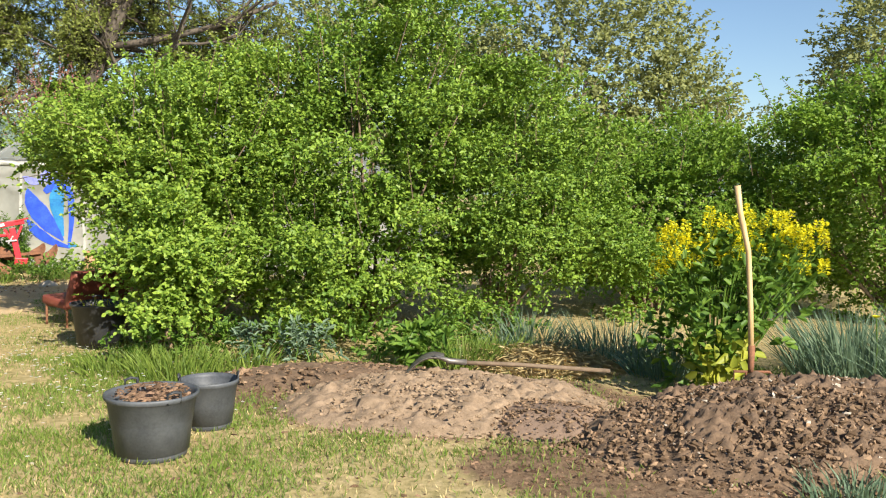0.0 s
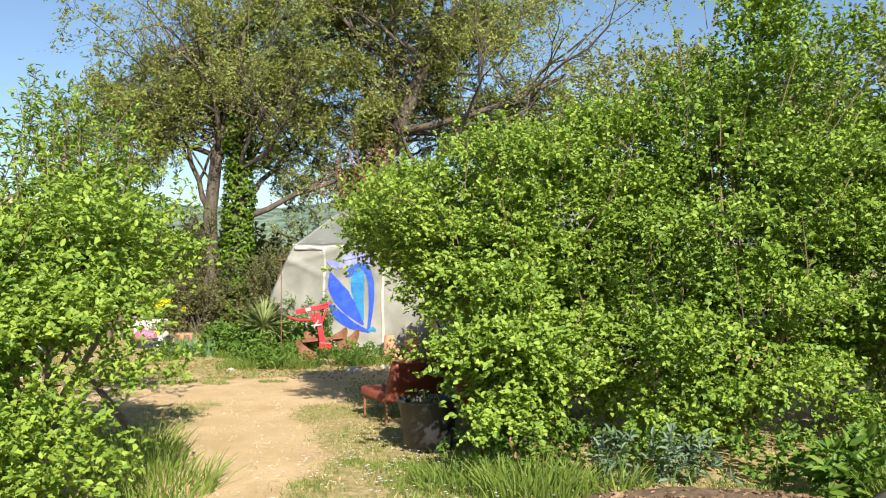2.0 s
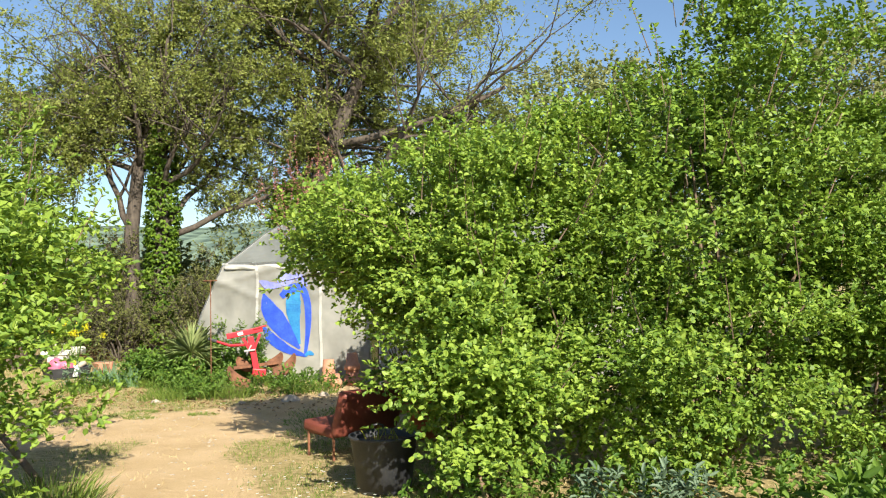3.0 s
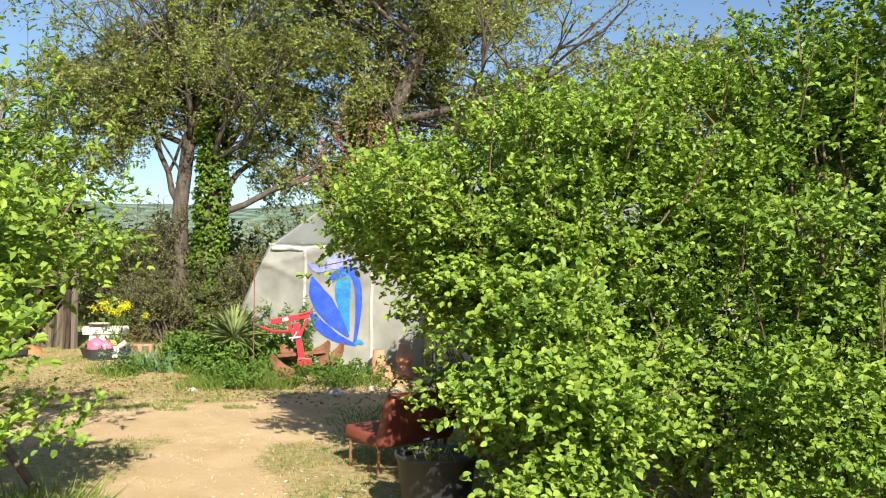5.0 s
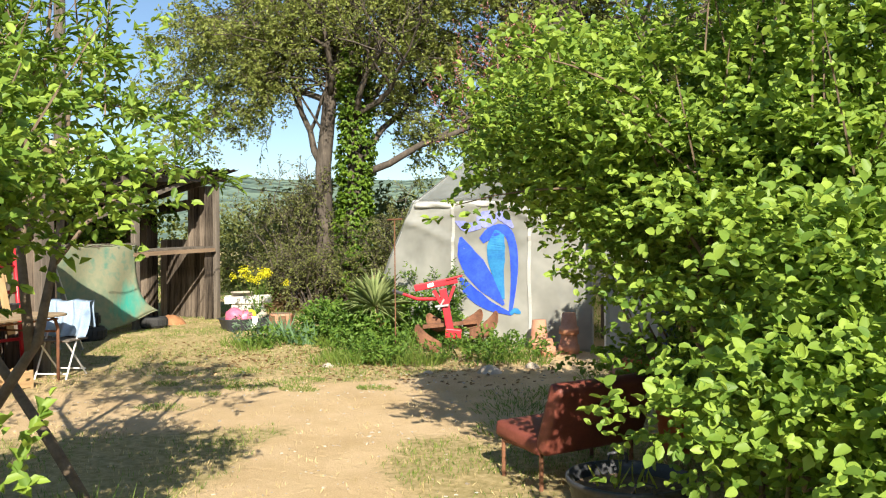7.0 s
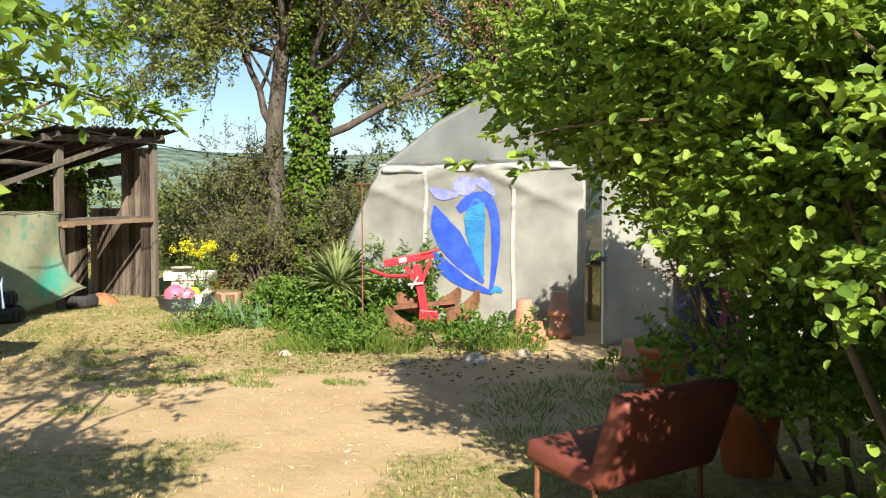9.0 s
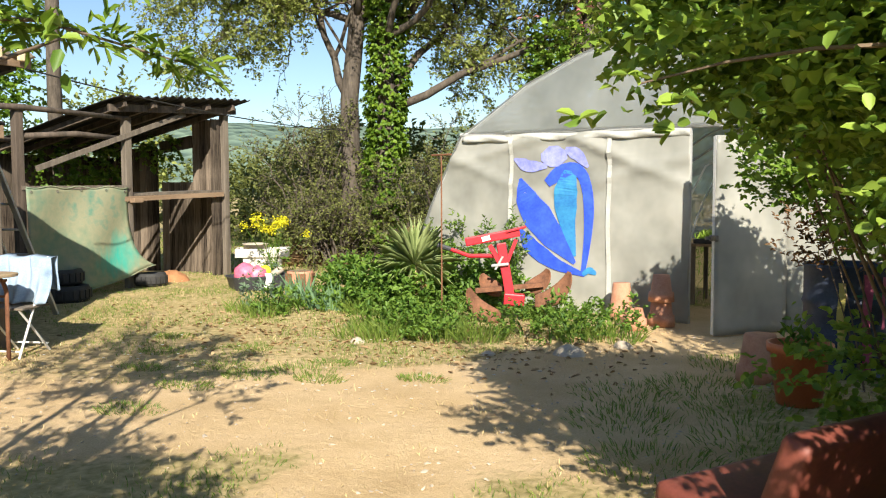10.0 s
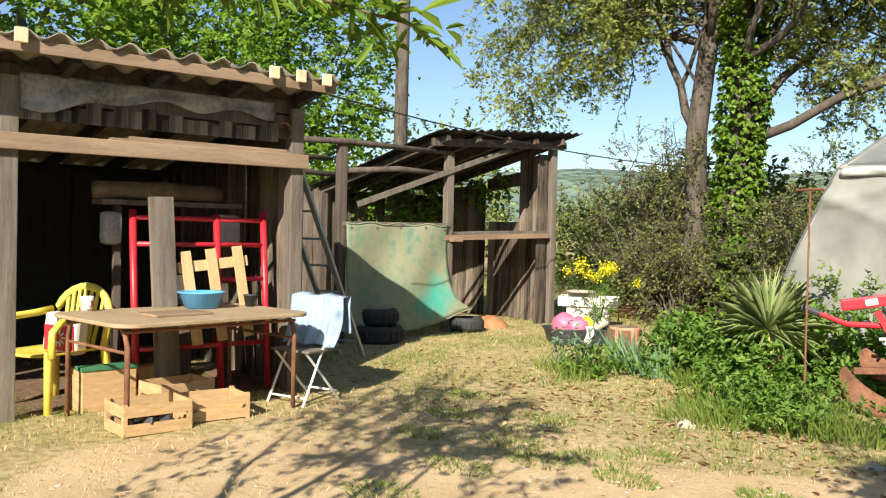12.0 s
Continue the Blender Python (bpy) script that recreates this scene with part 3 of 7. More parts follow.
def tree(name, label, base, trunk, seed, first, r, levels, spread, mat, k, size, reach, ratio=0.5, up=0.6, droop=0.0, limbs=(), share=1.0, boughs=(), extra=(0, 0, 0, 0, 0)):
    """trunk: points from the base; limbs: (trunk point, way, length) of the main limbs; boughs: (trunk point, reach to the west, depth, height of the tip) of drooping ones."""
    rng = np.random.default_rng(seed)
    root = thing(name, label, "tree", Matrix.Translation((*base, zed(*base))))
    bm, tips = bmesh.new(), []
    pts = [np.array(q, float) for q in trunk]
    n = len(pts)
    rad = [r * (1.25 if i == 0 else 1 - 0.5 * i / (n - 1)) for i in range(n)]
    tube(bm, pts, rad, 12)
    for i, way, length in limbs:
        grow(bm, rng, tips, pts[i], unit(np.array(way, float)), length, rad[i] * 0.5, 1, levels, spread, up)
    for _ in range(first):
        i = int(rng.integers(max(1, n // 2), n))
        a = rng.uniform(0, 2 * math.pi)
        grow(bm, rng, tips, pts[i], unit(np.array([math.cos(a), math.sin(a), rng.uniform(0.2, 1.0)])), rng.uniform(1.6, 2.6), rad[i] * 0.5, 1, levels, spread, up)
    fine = []
    more = [(int(rng.integers(3, n)), rng.uniform(extra[1], extra[2]), rng.uniform(-1.6, 1.6), rng.uniform(extra[3], extra[4])) for _ in range(extra[0])]
    for i, west, deep, top in list(boughs) + more:
        end = pts[0] * [1, 1, 0] + np.array([-0.81, -0.587, 0]) * west + np.array([-0.58, 0.82, 0]) * deep + [0, 0, top]
        h = rng.uniform(0.0, 1.0)
        bough(bm, rng, fine, pts[i - 1] * h + pts[i] * (1 - h), end, 0.5, rad[i] * 0.2, 24, 0.75)
    part("trunk", bm, M["bark"], root, smooth=True)
    if fine:
        fp, fw = np.array([q for q, _ in fine]), np.array([w for _, w in fine])
        p, a, nm = sprigs(rng, fp, fw + rng.normal(0, 0.6, fw.shape), 5, 0.2, 0.3, -0.05)
        s = rng.uniform(0.6, 1.25, len(p)) * size
        leaf_mesh("bough_leaves", p, a, nm, s, s * 0.6, mat, root, simple=True)
    tp, tw = np.array([q for q, _ in tips]), np.array([w for _, w in tips])
    keep = rng.uniform(0, 1, len(tp)) < share
    tp, tw = tp[keep], tw[keep]
    p, a, nm = sprigs(rng, tp, tw + rng.normal(0, 0.8, tw.shape), k, reach, droop, -0.05)
    s = rng.uniform(0.6, 1.25, len(p)) * size
    leaf_mesh("crown", p, a, nm, s, s * ratio, mat, root, simple=True)
    return root


def clump_tree(name, label, base, lumps, seed, count, k, size, mat, trunk_r=0.2, reach=0.7, ratio=0.6):
    """A far tree: tapered trunk, limbs and a ragged crown of leaf clumps."""
    rng = np.random.default_rng(seed)
    root = thing(name, label, "tree", Matrix.Translation((*base, 0)))
    loc = [(l[0] - base[0], l[1] - base[1], *l[2:]) for l in lumps]
    bm = bmesh.new()
    top = max(l[2] for l in loc)
    tube(bm, [(0, 0, -0.1), (0.1, 0.05, top * 0.4), (-0.1, 0.1, top * 0.75), (0, 0, top)], [trunk_r * 1.3, trunk_r, trunk_r * 0.7, trunk_r * 0.3], 9)
    for l in loc:
        for _ in range(3):
            tip = np.array(l[:3]) + rng.uniform(-0.7, 0.7, 3) * l[3:]
            b = np.array([0, 0, top * rng.uniform(0.25, 0.7)])
            tube(bm, [b, (b + tip) / 2 + [0, 0, 0.3], tip], [trunk_r * 0.4, trunk_r * 0.25, trunk_r * 0.07], 5, False)
    part("trunk", bm, M["bark"], root, smooth=True)
    p, w = crown_points(rng, loc, count, 0.5, 0.1)
    p, a, nm = sprigs(rng, p, w + rng.normal(0, 0.6, w.shape), k, reach)
    s = rng.uniform(0.6, 1.3, len(p)) * size
    leaf_mesh("crown", p, a, nm, s, s * ratio, mat, root, simple=True)
    return root


# ---- ground ----
def polyline_distance(x, y, pts):
    d = np.full(x.shape, 1e9)
    for (ax, ay), (bx, by) in zip(pts, pts[1:]):
        u = np.clip(((x - ax) * (bx - ax) + (y - ay) * (by - ay)) / ((bx - ax) ** 2 + (by - ay) ** 2), 0, 1)
        d = np.minimum(d, np.hypot(x - ax - u * (bx - ax), y - ay - u * (by - ay)))
    return d


def wobble(x, y):
    return 0.5 * np.sin(1.1 * x + 2.1 * np.sin(0.7 * y)) * np.cos(0.9 * y + 1.3 * np.sin(0.8 * x)) + 0.3 * np.sin(2.9 * x - 1.7 * y) * np.sin(2.3 * y + 0.9 * x)


def sand_at(x, y):
    """How bare and sandy the ground is, 0 to 1."""
    a = polyline_distance(x, y, [(-4.0, 3.0), (-4.3, 6.0), (-5.3, 9.0), (-6.6, 11.8), (-6.6, 13.6)])
    b = polyline_distance(x, y, [(-9.6, 11.5), (-8.2, 12.6), (-6.8, 13.9), (-6.1, 15.6), (-5.9, 18.0)])
    c = np.hypot((x + 6.8) / 2.1, (y - 13.0) / 1.15)
    w = 0.35 * wobble(x, y)
    return np.maximum.reduce([1 - smooth01(0.25, 0.95, a + w), 1 - smooth01(0.75, 1.5, b + w), 1 - smooth01(0.7, 1.3, c + w), 0.5 * (1 - smooth01(0.8, 2.2, np.hypot((x + 9.5) / 2.2, y - 13.2) + w))])


def soil_at(x, y):
    w = 0.3 * wobble(1.6 * x, 1.6 * y)
    a = np.hypot((x + 0.3) / 1.9, (y - 8.1) / 0.95)
    b = np.hypot((x - 2.0) / 1.8, (y - 6.5) / 0.95)
    c = np.hypot((x + 14.0) / 1.6, (y - 21.6) / 1.2)
    d = np.maximum(np.abs((x + 13.7) / 1.75), np.abs((y - 11.0) / 2.3))
    return np.maximum.reduce([1 - smooth01(0.85, 1.1, d), 1 - smooth01(0.8, 1.25, a + w), 1 - smooth01(0.8, 1.3, b + w), 0.9 * (1 - smooth01(0.8, 1.3, c + w))])


def build_ground():
    far = [90, 130, 200, 320, 520, 800]
    xs = np.concatenate([[-5 - f for f in reversed(far)], np.arange(-60, -18, 3.0), np.arange(-18, 6, 0.12), np.arange(6, 60, 3.0), far])
    ys = np.concatenate([[-f for f in reversed(far)], np.arange(-60, 1, 3.0), np.arange(1, 24, 0.12), np.arange(24, 70, 3.0), far])
    X, Y = np.meshgrid(xs, ys, indexing="ij")
    fine = np.clip(np.sin(31 * X + 7 * np.sin(13 * Y)) * np.sin(29 * Y + 5 * np.sin(17 * X)), -1, 1)
    Z = lay(X, Y) + 0.008 * fine * soil_at(X, Y) + 0.004 * fine
    n, m = X.shape
    idx = np.arange(n * m).reshape(n, m)
    f = np.stack([idx[:-1, :-1], idx[1:, :-1], idx[1:, 1:], idx[:-1, 1:]], -1).reshape(-1, 4)
    v = np.stack([X, Y, Z], -1).reshape(-1, 3)
    me = bpy.data.meshes.new("ground")
    me.vertices.add(len(v))
    me.vertices.foreach_set("co", v.ravel().astype(np.float32))
    me.loops.add(f.size)
    me.loops.foreach_set("vertex_index", f.ravel().astype(np.int32))
    me.polygons.add(len(f))
    me.polygons.foreach_set("loop_start", np.arange(0, f.size, 4, dtype=np.int32))
    me.update(calc_edges=True)
    for k, vals in (("sand", sand_at(X, Y)), ("soil", soil_at(X, Y))):
        me.attributes.new(k, "FLOAT", "POINT").data.foreach_set("value", vals.ravel().astype(np.float32))
    me.materials.append(M["ground"])
    me.polygons.foreach_set("use_smooth", [True] * len(me.polygons))
    return tagged(new("ground", me), "dry sandy garden ground with worn path and patchy grass", "ground", kind="structure")


build_ground()


def build_hill(name, y0, width, height, cx, seed):
    rng = np.random.default_rng(seed)
    ph = rng.uniform(0, 6, 6)
    bm = bmesh.new()

    def f(u, v, off):
        x = cx + (u - 0.5) * width
        ridge = 0.75 + 0.12 * math.sin(5 * u + ph[0]) + 0.08 * math.sin(11 * u + ph[1]) + 0.02 * math.sin(37 * u + ph[2])
        return (x, y0 + 220 * v, height * ridge * math.sin(min(v * 1.6, 1.0) * math.pi / 2) - 1.0)

    sheet(bm, 90, 14, f)
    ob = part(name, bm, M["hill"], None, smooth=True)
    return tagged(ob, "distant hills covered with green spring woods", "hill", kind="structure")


build_hill("backdrop", 420, 1800, 56, -300, 3)


def build_hill_west():
    bm = bmesh.new()

    def f(u, v, off):
        a = math.radians(95 + 85 * u)
        r = 480 + 200 * v
        ridge = 0.8 + 0.10 * math.sin(7 * u + 1) + 0.06 * math.sin(17 * u) + 0.015 * math.sin(61 * u)
        return (r * math.cos(a), r * math.sin(a), 62 * ridge * math.sin(min(v * 1.6, 1) * math.pi / 2) - 1)

    sheet(bm, 90, 14, f)
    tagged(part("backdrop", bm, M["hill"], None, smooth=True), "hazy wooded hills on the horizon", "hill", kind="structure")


build_hill_west()

# ---- the large shrubs beside the path ----
shrub("shrub", "bright green leafy shrub overhanging a bench", (-3.2, 10.9, 0), [(-2.85, 10.75, 1.75, 1.15, 1.2, 1.25), (-2.1, 10.6, 0.95, 1.1, 1.0, 1.0), (-3.1, 11.3, 2.2, 1.2, 1.1, 0.75), (-3.75, 10.75, 2.1, 0.75, 0.75, 0.6), (-2.9, 9.95, 1.0, 0.4, 0.4, 0.5)], 11, 8200, 9, 0.041, M["shrub"], 0.2, 0.68, fine=True)
shrub("shrub", "bright leafy shrub leaning out beside the tub", (-3.2, 10.0, 0), [(-3.1, 9.6, 1.1, 0.3, 0.32, 0.38), (-3.05, 10.2, 1.7, 0.45, 0.45, 0.4), (-3.5, 10.65, 1.85, 0.45, 0.45, 0.34), (-2.85, 9.5, 0.75, 0.36, 0.34, 0.4)], 18, 2900, 9, 0.045, M["shrub"], 0.2, 0.68, fine=True, stem_n=7, stem_r=0.016)
shrub("shrub", "dense dark-shaded leafy shrub hanging over the seat", (-3.8, 12.5, 0), [(-4.7, 11.6, 2.05, 0.5, 0.55, 0.42), (-4.3, 11.6, 2.05, 0.5, 0.5, 0.45), (-5.05, 11.75, 2.15, 0.5, 0.5, 0.36), (-4.05, 12.5, 1.7, 0.6, 0.7, 0.5), (-3.7, 13.4, 1.2, 0.55, 0.7, 0.6), (-3.85, 12.6, 1.0, 0.5, 0.6, 0.7)], 19, 5800, 9, 0.044, M["shrub"], 0.2, 0.68, fine=True, stem_n=9, stem_r=0.014)
shrub("shrub", "tall bright green shrub with dense small leaves", (-1.3, 11.2, 0), [(-1.35, 11.0, 2.2, 1.4, 1.35, 1.45), (-1.2, 10.85, 1.05, 1.4, 0.95, 0.95), (-0.7, 11.4, 3.0, 1.0, 1.0, 0.95), (-1.6, 11.5, 3.1, 0.7, 0.8, 0.95)], 12, 6800, 9, 0.046, M["shrub_mid"], 0.2)
shrub("shrub", "green shrub with dense small leaves over weeds", (0.3, 12.0, 0), [(0.3, 11.9, 1.7, 1.4, 1.25, 1.4), (0.6, 11.9, 1.0, 1.1, 0.9, 0.9), (0.5, 12.4, 2.4, 1.1, 1.0, 0.9)], 13, 5600, 9, 0.045, M["shrub_mid"], 0.2)
shrub("hedge_shrub", "darker green hedge shrub behind yellow flowers", (2.6, 13.6, 0), [(2.4, 13.4, 1.4, 1.5, 1.2, 1.35), (3.4, 13.6, 1.7, 1.3, 1.2, 1.3), (1.8, 13.0, 0.9, 1.0, 0.9, 0.85)], 14, 4600, 9, 0.05, M["shrub_dark"], 0.24)
shrub("hedge_shrub", "tall green hedge shrub with upright shoots", (5.6, 12.6, 0), [(5.3, 12.5, 1.6, 1.4, 1.3, 1.6), (6.2, 12.6, 2.5, 1.4, 1.3, 1.5), (5.0, 12.2, 2.6, 0.8, 0.8, 1.1), (4.6, 13.2, 1.1, 1.2, 1.0, 1.1)], 15, 5200, 9, 0.053, M["shrub_dark"], 0.26)
shrub("hedge_shrub", "dense green hedge shrub closing the garden", (4.6, 15.4, 0), [(3.9, 15.2, 1.5, 1.8, 1.2, 1.6), (5.8, 15.2, 1.3, 1.7, 1.2, 1.4), (4.8, 15.3, 0.7, 1.8, 1.0, 0.7)], 17, 4400, 9, 0.055, M["shrub_dark"], 0.26)
shrub("shrub", "low bright green shrub beside the worn path", (-5.7, 6.6, 0), [(-5.95, 6.6, 0.95, 0.85, 0.85, 0.9), (-6.45, 7.3, 1.4, 0.85, 0.85, 0.85), (-5.5, 7.0, 0.5, 0.6, 0.6, 0.5), (-5.75, 7.75, 1.75, 0.65, 0.65, 0.5), (-6.2, 8.2, 2.0, 0.45, 0.45, 0.4)], 16, 4200, 9, 0.048, M["shrub"], 0.22)
rng = np.random.default_rng(171)
lean = thing("young_tree", "young narrow-leaved tree with crossing leaning stems", "tree", Matrix.Translation((-6.9, 9.0, 0)))
bm = bmesh.new()
tube(bm, [(-0.3, 0.0, -0.05), (-0.28, 0.2, 0.5), (-0.1, 0.45, 1.0), (-0.1, 0.6, 1.6), (-0.2, 0.75, 2.3)], [0.036, 0.032, 0.028, 0.022, 0.012], 8)
tube(bm, [(-0.6, 0.3, -0.05), (-0.6, 0.35, 0.7), (-0.65, 0.45, 1.5), (-0.7, 0.6, 2.3), (-0.7, 0.7, 3.2)], [0.034, 0.03, 0.026, 0.02, 0.01], 8)
tube(bm, [(-0.12, 0.42, 0.95), (-0.3, 0.5, 1.5), (-0.4, 0.7, 2.2), (-0.4, 0.8, 3.0)], [0.03, 0.025, 0.02, 0.008], 7)
tube(bm, [(-0.1, 0.55, 1.4), (0.0, 0.7, 1.65), (0.05, 0.95, 1.85), (0.0, 1.3, 2.0)], [0.014, 0.011, 0.008, 0.004], 6)
tube(bm, [(-0.6, 0.4, 1.2), (-1.0, 0.2, 1.8), (-1.2, 0.1, 2.5)], [0.03, 0.02, 0.008], 6)
part("trunk", bm, M["twig"], lean, smooth=True)
bm = bmesh.new()
tube(bm, [(0.35, 0.5, 0.0), (-0.05, 0.5, 0.42), (-0.5, 0.5, 0.85), (-0.85, 0.5, 1.15)], [0.03, 0.032, 0.028, 0.022], 7)
part("leaning_branch", bm, M["twig"], lean, smooth=True)
pts, w = crown_points(rng, [(-0.4, 0.5, 2.45, 0.85, 0.85, 0.65), (-0.9, 0.2, 2.15, 0.8, 0.8, 0.6), (0.15, 0.75, 2.2, 0.55, 0.55, 0.42), (-0.8, 0.9, 2.9, 0.7, 0.7, 0.5)], 250, 0.8, 0.9)
p, a, nm = sprigs(rng, pts, w * 0.4 + [0, 0, 0.9] + rng.normal(0, 0.4, w.shape), 9, 0.3, 0.0)
s = rng.uniform(0.7, 1.25, len(p)) * 0.056
leaf_mesh("crown", p, a, nm, s, s * 0.52, M["shrub"], lean)
shoots = rng.uniform([-1.5, -0.1, 2.3], [-0.1, 1.4, 2.8], (44, 3))
bm, ps, ws = bmesh.new(), [], []
for q in shoots:
    d = unit(np.array([rng.normal(0, 0.25), rng.normal(0, 0.25), 1.0]))
    L = rng.uniform(0.5, 1.1)
    tube(bm, [q, q + d * L * 0.5, q + d * L + rng.normal(0, 0.05, 3)], [0.006, 0.004, 0.002], 4, False)
    for u in np.linspace(0.1, 1, 14):
        ps.append(q + d * L * u)
        ws.append(d * 0.7 + rng.normal(0, 0.8, 3))
part("shoot", bm, M["twig"], lean)
ps, ws = np.array(ps), np.array(ws)
p, a, nm = sprigs(rng, ps, ws, 3, 0.06, 0.1)
s = rng.uniform(0.7, 1.2, len(p)) * 0.085
leaf_mesh("shoot_leaves", p, a, nm, s, s * 0.22, M["willow"], lean)
over, ow = [], []
bm = bmesh.new()
for q, d, L in [((-0.6, 0.9, 2.06), (0.5, 0.95, -0.08), 1.15), ((-0.7, 0.8, 2.35), (0.35, 0.9, 0.02), 1.1), ((-0.6, 0.4, 2.5), (0.8, 0.5, 0.05), 0.8), ((-0.9, 0.8, 2.5), (0.0, 1.0, 0.0), 1.2), ((-0.8, 0.0, 2.3), (0.8, 0.1, 0.15), 0.8)]:
    q, d = np.array(q), unit(np.array(d))
    tube(bm, [q, q + d * L * 0.5 + [0, 0, 0.08], q + d * L], [0.012, 0.008, 0.003], 5, False)
    for u in np.linspace(0.1, 1.0, 34):
        over.append(q + d * L * u + [0, 0, 0.3 * u * (1 - u)])
        ow.append(d * 1.1 + rng.normal(0, 0.6, 3))
part("overhanging_branch", bm, M["twig"], lean)
p, a, nm = sprigs(rng, np.array(over), np.array(ow), 7, 0.16, 0.1)
s = rng.uniform(0.7, 1.2, len(p)) * 0.095
leaf_mesh("branch_leaves", p, a, nm, s, s * 0.24, M["willow"], lean)

# ---- tall trees behind the yard ----
tree("tall_tree", "tall old tree with dark bark and drooping spring leaves", (-13.4, 21.25), [(0, 0, -0.2), (0.0, 0, 1.5), (-0.05, 0.05, 3.0), (0.1, 0.1, 4.4), (0.4, 0.2, 5.6), (0.7, 0.3, 7.6)], 21, 5, 0.21, 4, 0.62, M["tree"], 8, 0.072, 0.6, 0.5, 0.5, 0.15,
     [(2, (-0.55, -0.4, 1.15), 2.2), (3, (-0.7, 0.5, 0.8), 3.0), (3, (0.4, -0.6, 0.9), 3.0), (4, (-0.2, 0.8, 0.8), 3.0), (4, (-0.8, -0.4, 0.6), 3.0), (5, (-0.6, -0.2, 0.8), 2.6), (5, (0.3, 0.3, 1), 2.6)], 0.48,
     [(5, 3.3, 0.2, 3.1), (5, 3.0, -0.8, 3.6), (5, 3.4, 0.5, 4.1), (4, 2.7, 0.6, 3.5), (5, 2.9, -0.3, 4.5), (4, 2.3, -0.5, 3.9), (5, 2.2, 0.9, 4.4), (4, 1.9, 0.1, 3.7), (5, 3.4, -0.6, 5.0), (5, 2.5, 0.3, 5.2), (4, 1.6, -0.7, 4.6), (5, 1.5, 0.6, 5.3), (5, 3.8, 0.8, 4.6), (5, 3.6, 0.0, 5.6), (4, 1.0, 0.4, 4.9), (5, 2.8, 1.1, 5.6), (5, 0.6, -0.6, 5.2), (4, 2.0, 0.8, 5.0)], (14, -1.0, 3.4, 5.2, 9.0))
ivy_tree = tree("tall_tree", "tall forked tree with ivy-covered trunk and spreading limbs", (-12.85, 21.4), [(0, 0, -0.2), (0.05, 0, 1.5), (0.12, 0.05, 2.8), (0.1, 0, 4.0), (0.1, 0.1, 5.4), (0.2, 0.1, 7.4)], 22, 6, 0.21, 4, 0.6, M["tree"], 8, 0.072, 0.6, 0.5, 0.5, 0.15,
     [(2, (0.75, 0.45, 1.1), 3.0), (2, (0.9, 0.5, 0.8), 3.8), (3, (0.9, 0.4, 0.7), 3.6), (4, (0.8, 0.5, 0.7), 3.6), (5, (0.6, 0.1, 0.9), 3.0)], 0.58,
     [(4, -2.0, 0.3, 3.0), (4, -2.6, -0.5, 3.4), (5, -3.2, 0.4, 3.6), (5, -2.4, 0.8, 4.2), (4, -1.6, -0.4, 3.9), (5, -3.6, -0.2, 4.2), (5, -2.9, 0.6, 4.9), (4, -1.2, 0.7, 4.6), (5, -4.2, 0.3, 4.7), (5, -3.8, -0.6, 5.2), (5, -1.8, 0.2, 5.4), (4, -3.0, 1.0, 3.9), (5, -0.9, -0.5, 5.3), (4, -2.2, 0.5, 4.9)], (22, -3.6, 1.5, 5.2, 9.5))
rng = np.random.default_rng(23)
n = 1700
zz = rng.uniform(0.1, 5.4, n)
ang = rng.uniform(0, 2 * math.pi, n)
rr = 0.17 + 0.06 * rng.uniform(0, 1, n) + 0.07 * np.sin(zz * 2.3 + ang) ** 2 + 0.15 * np.clip(1.2 - zz, 0, 1)
pos = np.stack([0.05 + 0.03 * zz + rr * np.cos(ang), rr * np.sin(ang), zz], 1)
way = np.stack([np.cos(ang), np.sin(ang), np.full(n, 0.1)], 1)
p, a, nm = sprigs(rng, pos, way, 5, 0.14)
a[:, 2] -= 0.6
s = rng.uniform(0.7, 1.2, len(p)) * 0.075
leaf_mesh("ivy", p, a, way.repeat(5, 0) + [0, 0, 0.4], s, s * 0.9, M["ivy"], ivy_tree)
tree("tall_tree", "broad tree with ivy behind the greenhouse", (-9.8, 22.5), [(0, 0, -0.2), (0.0, 0, 2.0), (0.25, 0.1, 3.6), (0.9, 0, 5.0), (1.6, 0.1, 6.6), (2.0, 0.1, 8.2)], 24, 5, 0.28, 4, 0.62, M["tree"], 12, 0.078, 0.8, 0.5, 0.5, 0.15,
     [(2, (0.9, -0.1, 0.6), 3.6), (3, (1, 0, 0.4), 4.4), (4, (0.9, -0.2, 0.6), 4.4), (5, (0.7, 0.2, 0.8), 4.4), (3, (-0.7, -0.3, 0.7), 2.6)], 1.0, (), (64, -5.5, 2.5, 3.8, 9.5))
rng = np.random.default_rng(25)
zz = rng.uniform(0.3, 4.2, 1800)
ang = rng.uniform(0, 2 * math.pi, 1800)
rr = 0.45 + 0.35 * rng.uniform(0, 1, 1800)
pos = np.stack([-9.75 + 0.09 * zz + rr * np.cos(ang), 22.4 + rr * np.sin(ang), zz], 1)
way = np.stack([np.cos(ang), np.sin(ang), np.full(1800, 0.1)], 1)
p, a, nm = sprigs(rng, pos, way, 6, 0.2)
s = rng.uniform(0.7, 1.2, len(p)) * 0.085
ivy_bush = thing("ivy_thicket", "dark ivy thicket climbing beside the greenhouse", "ivy", Matrix.Translation((-9.75, 22.4, 0)))
bm = bmesh.new()
tube(bm, [(0.05, 0, 0), (0.1, 0.1, 2), (0.35, 0, 4.1)], [0.12, 0.1, 0.05], 8)
part("stem", bm, M["bark"], ivy_bush, smooth=True)
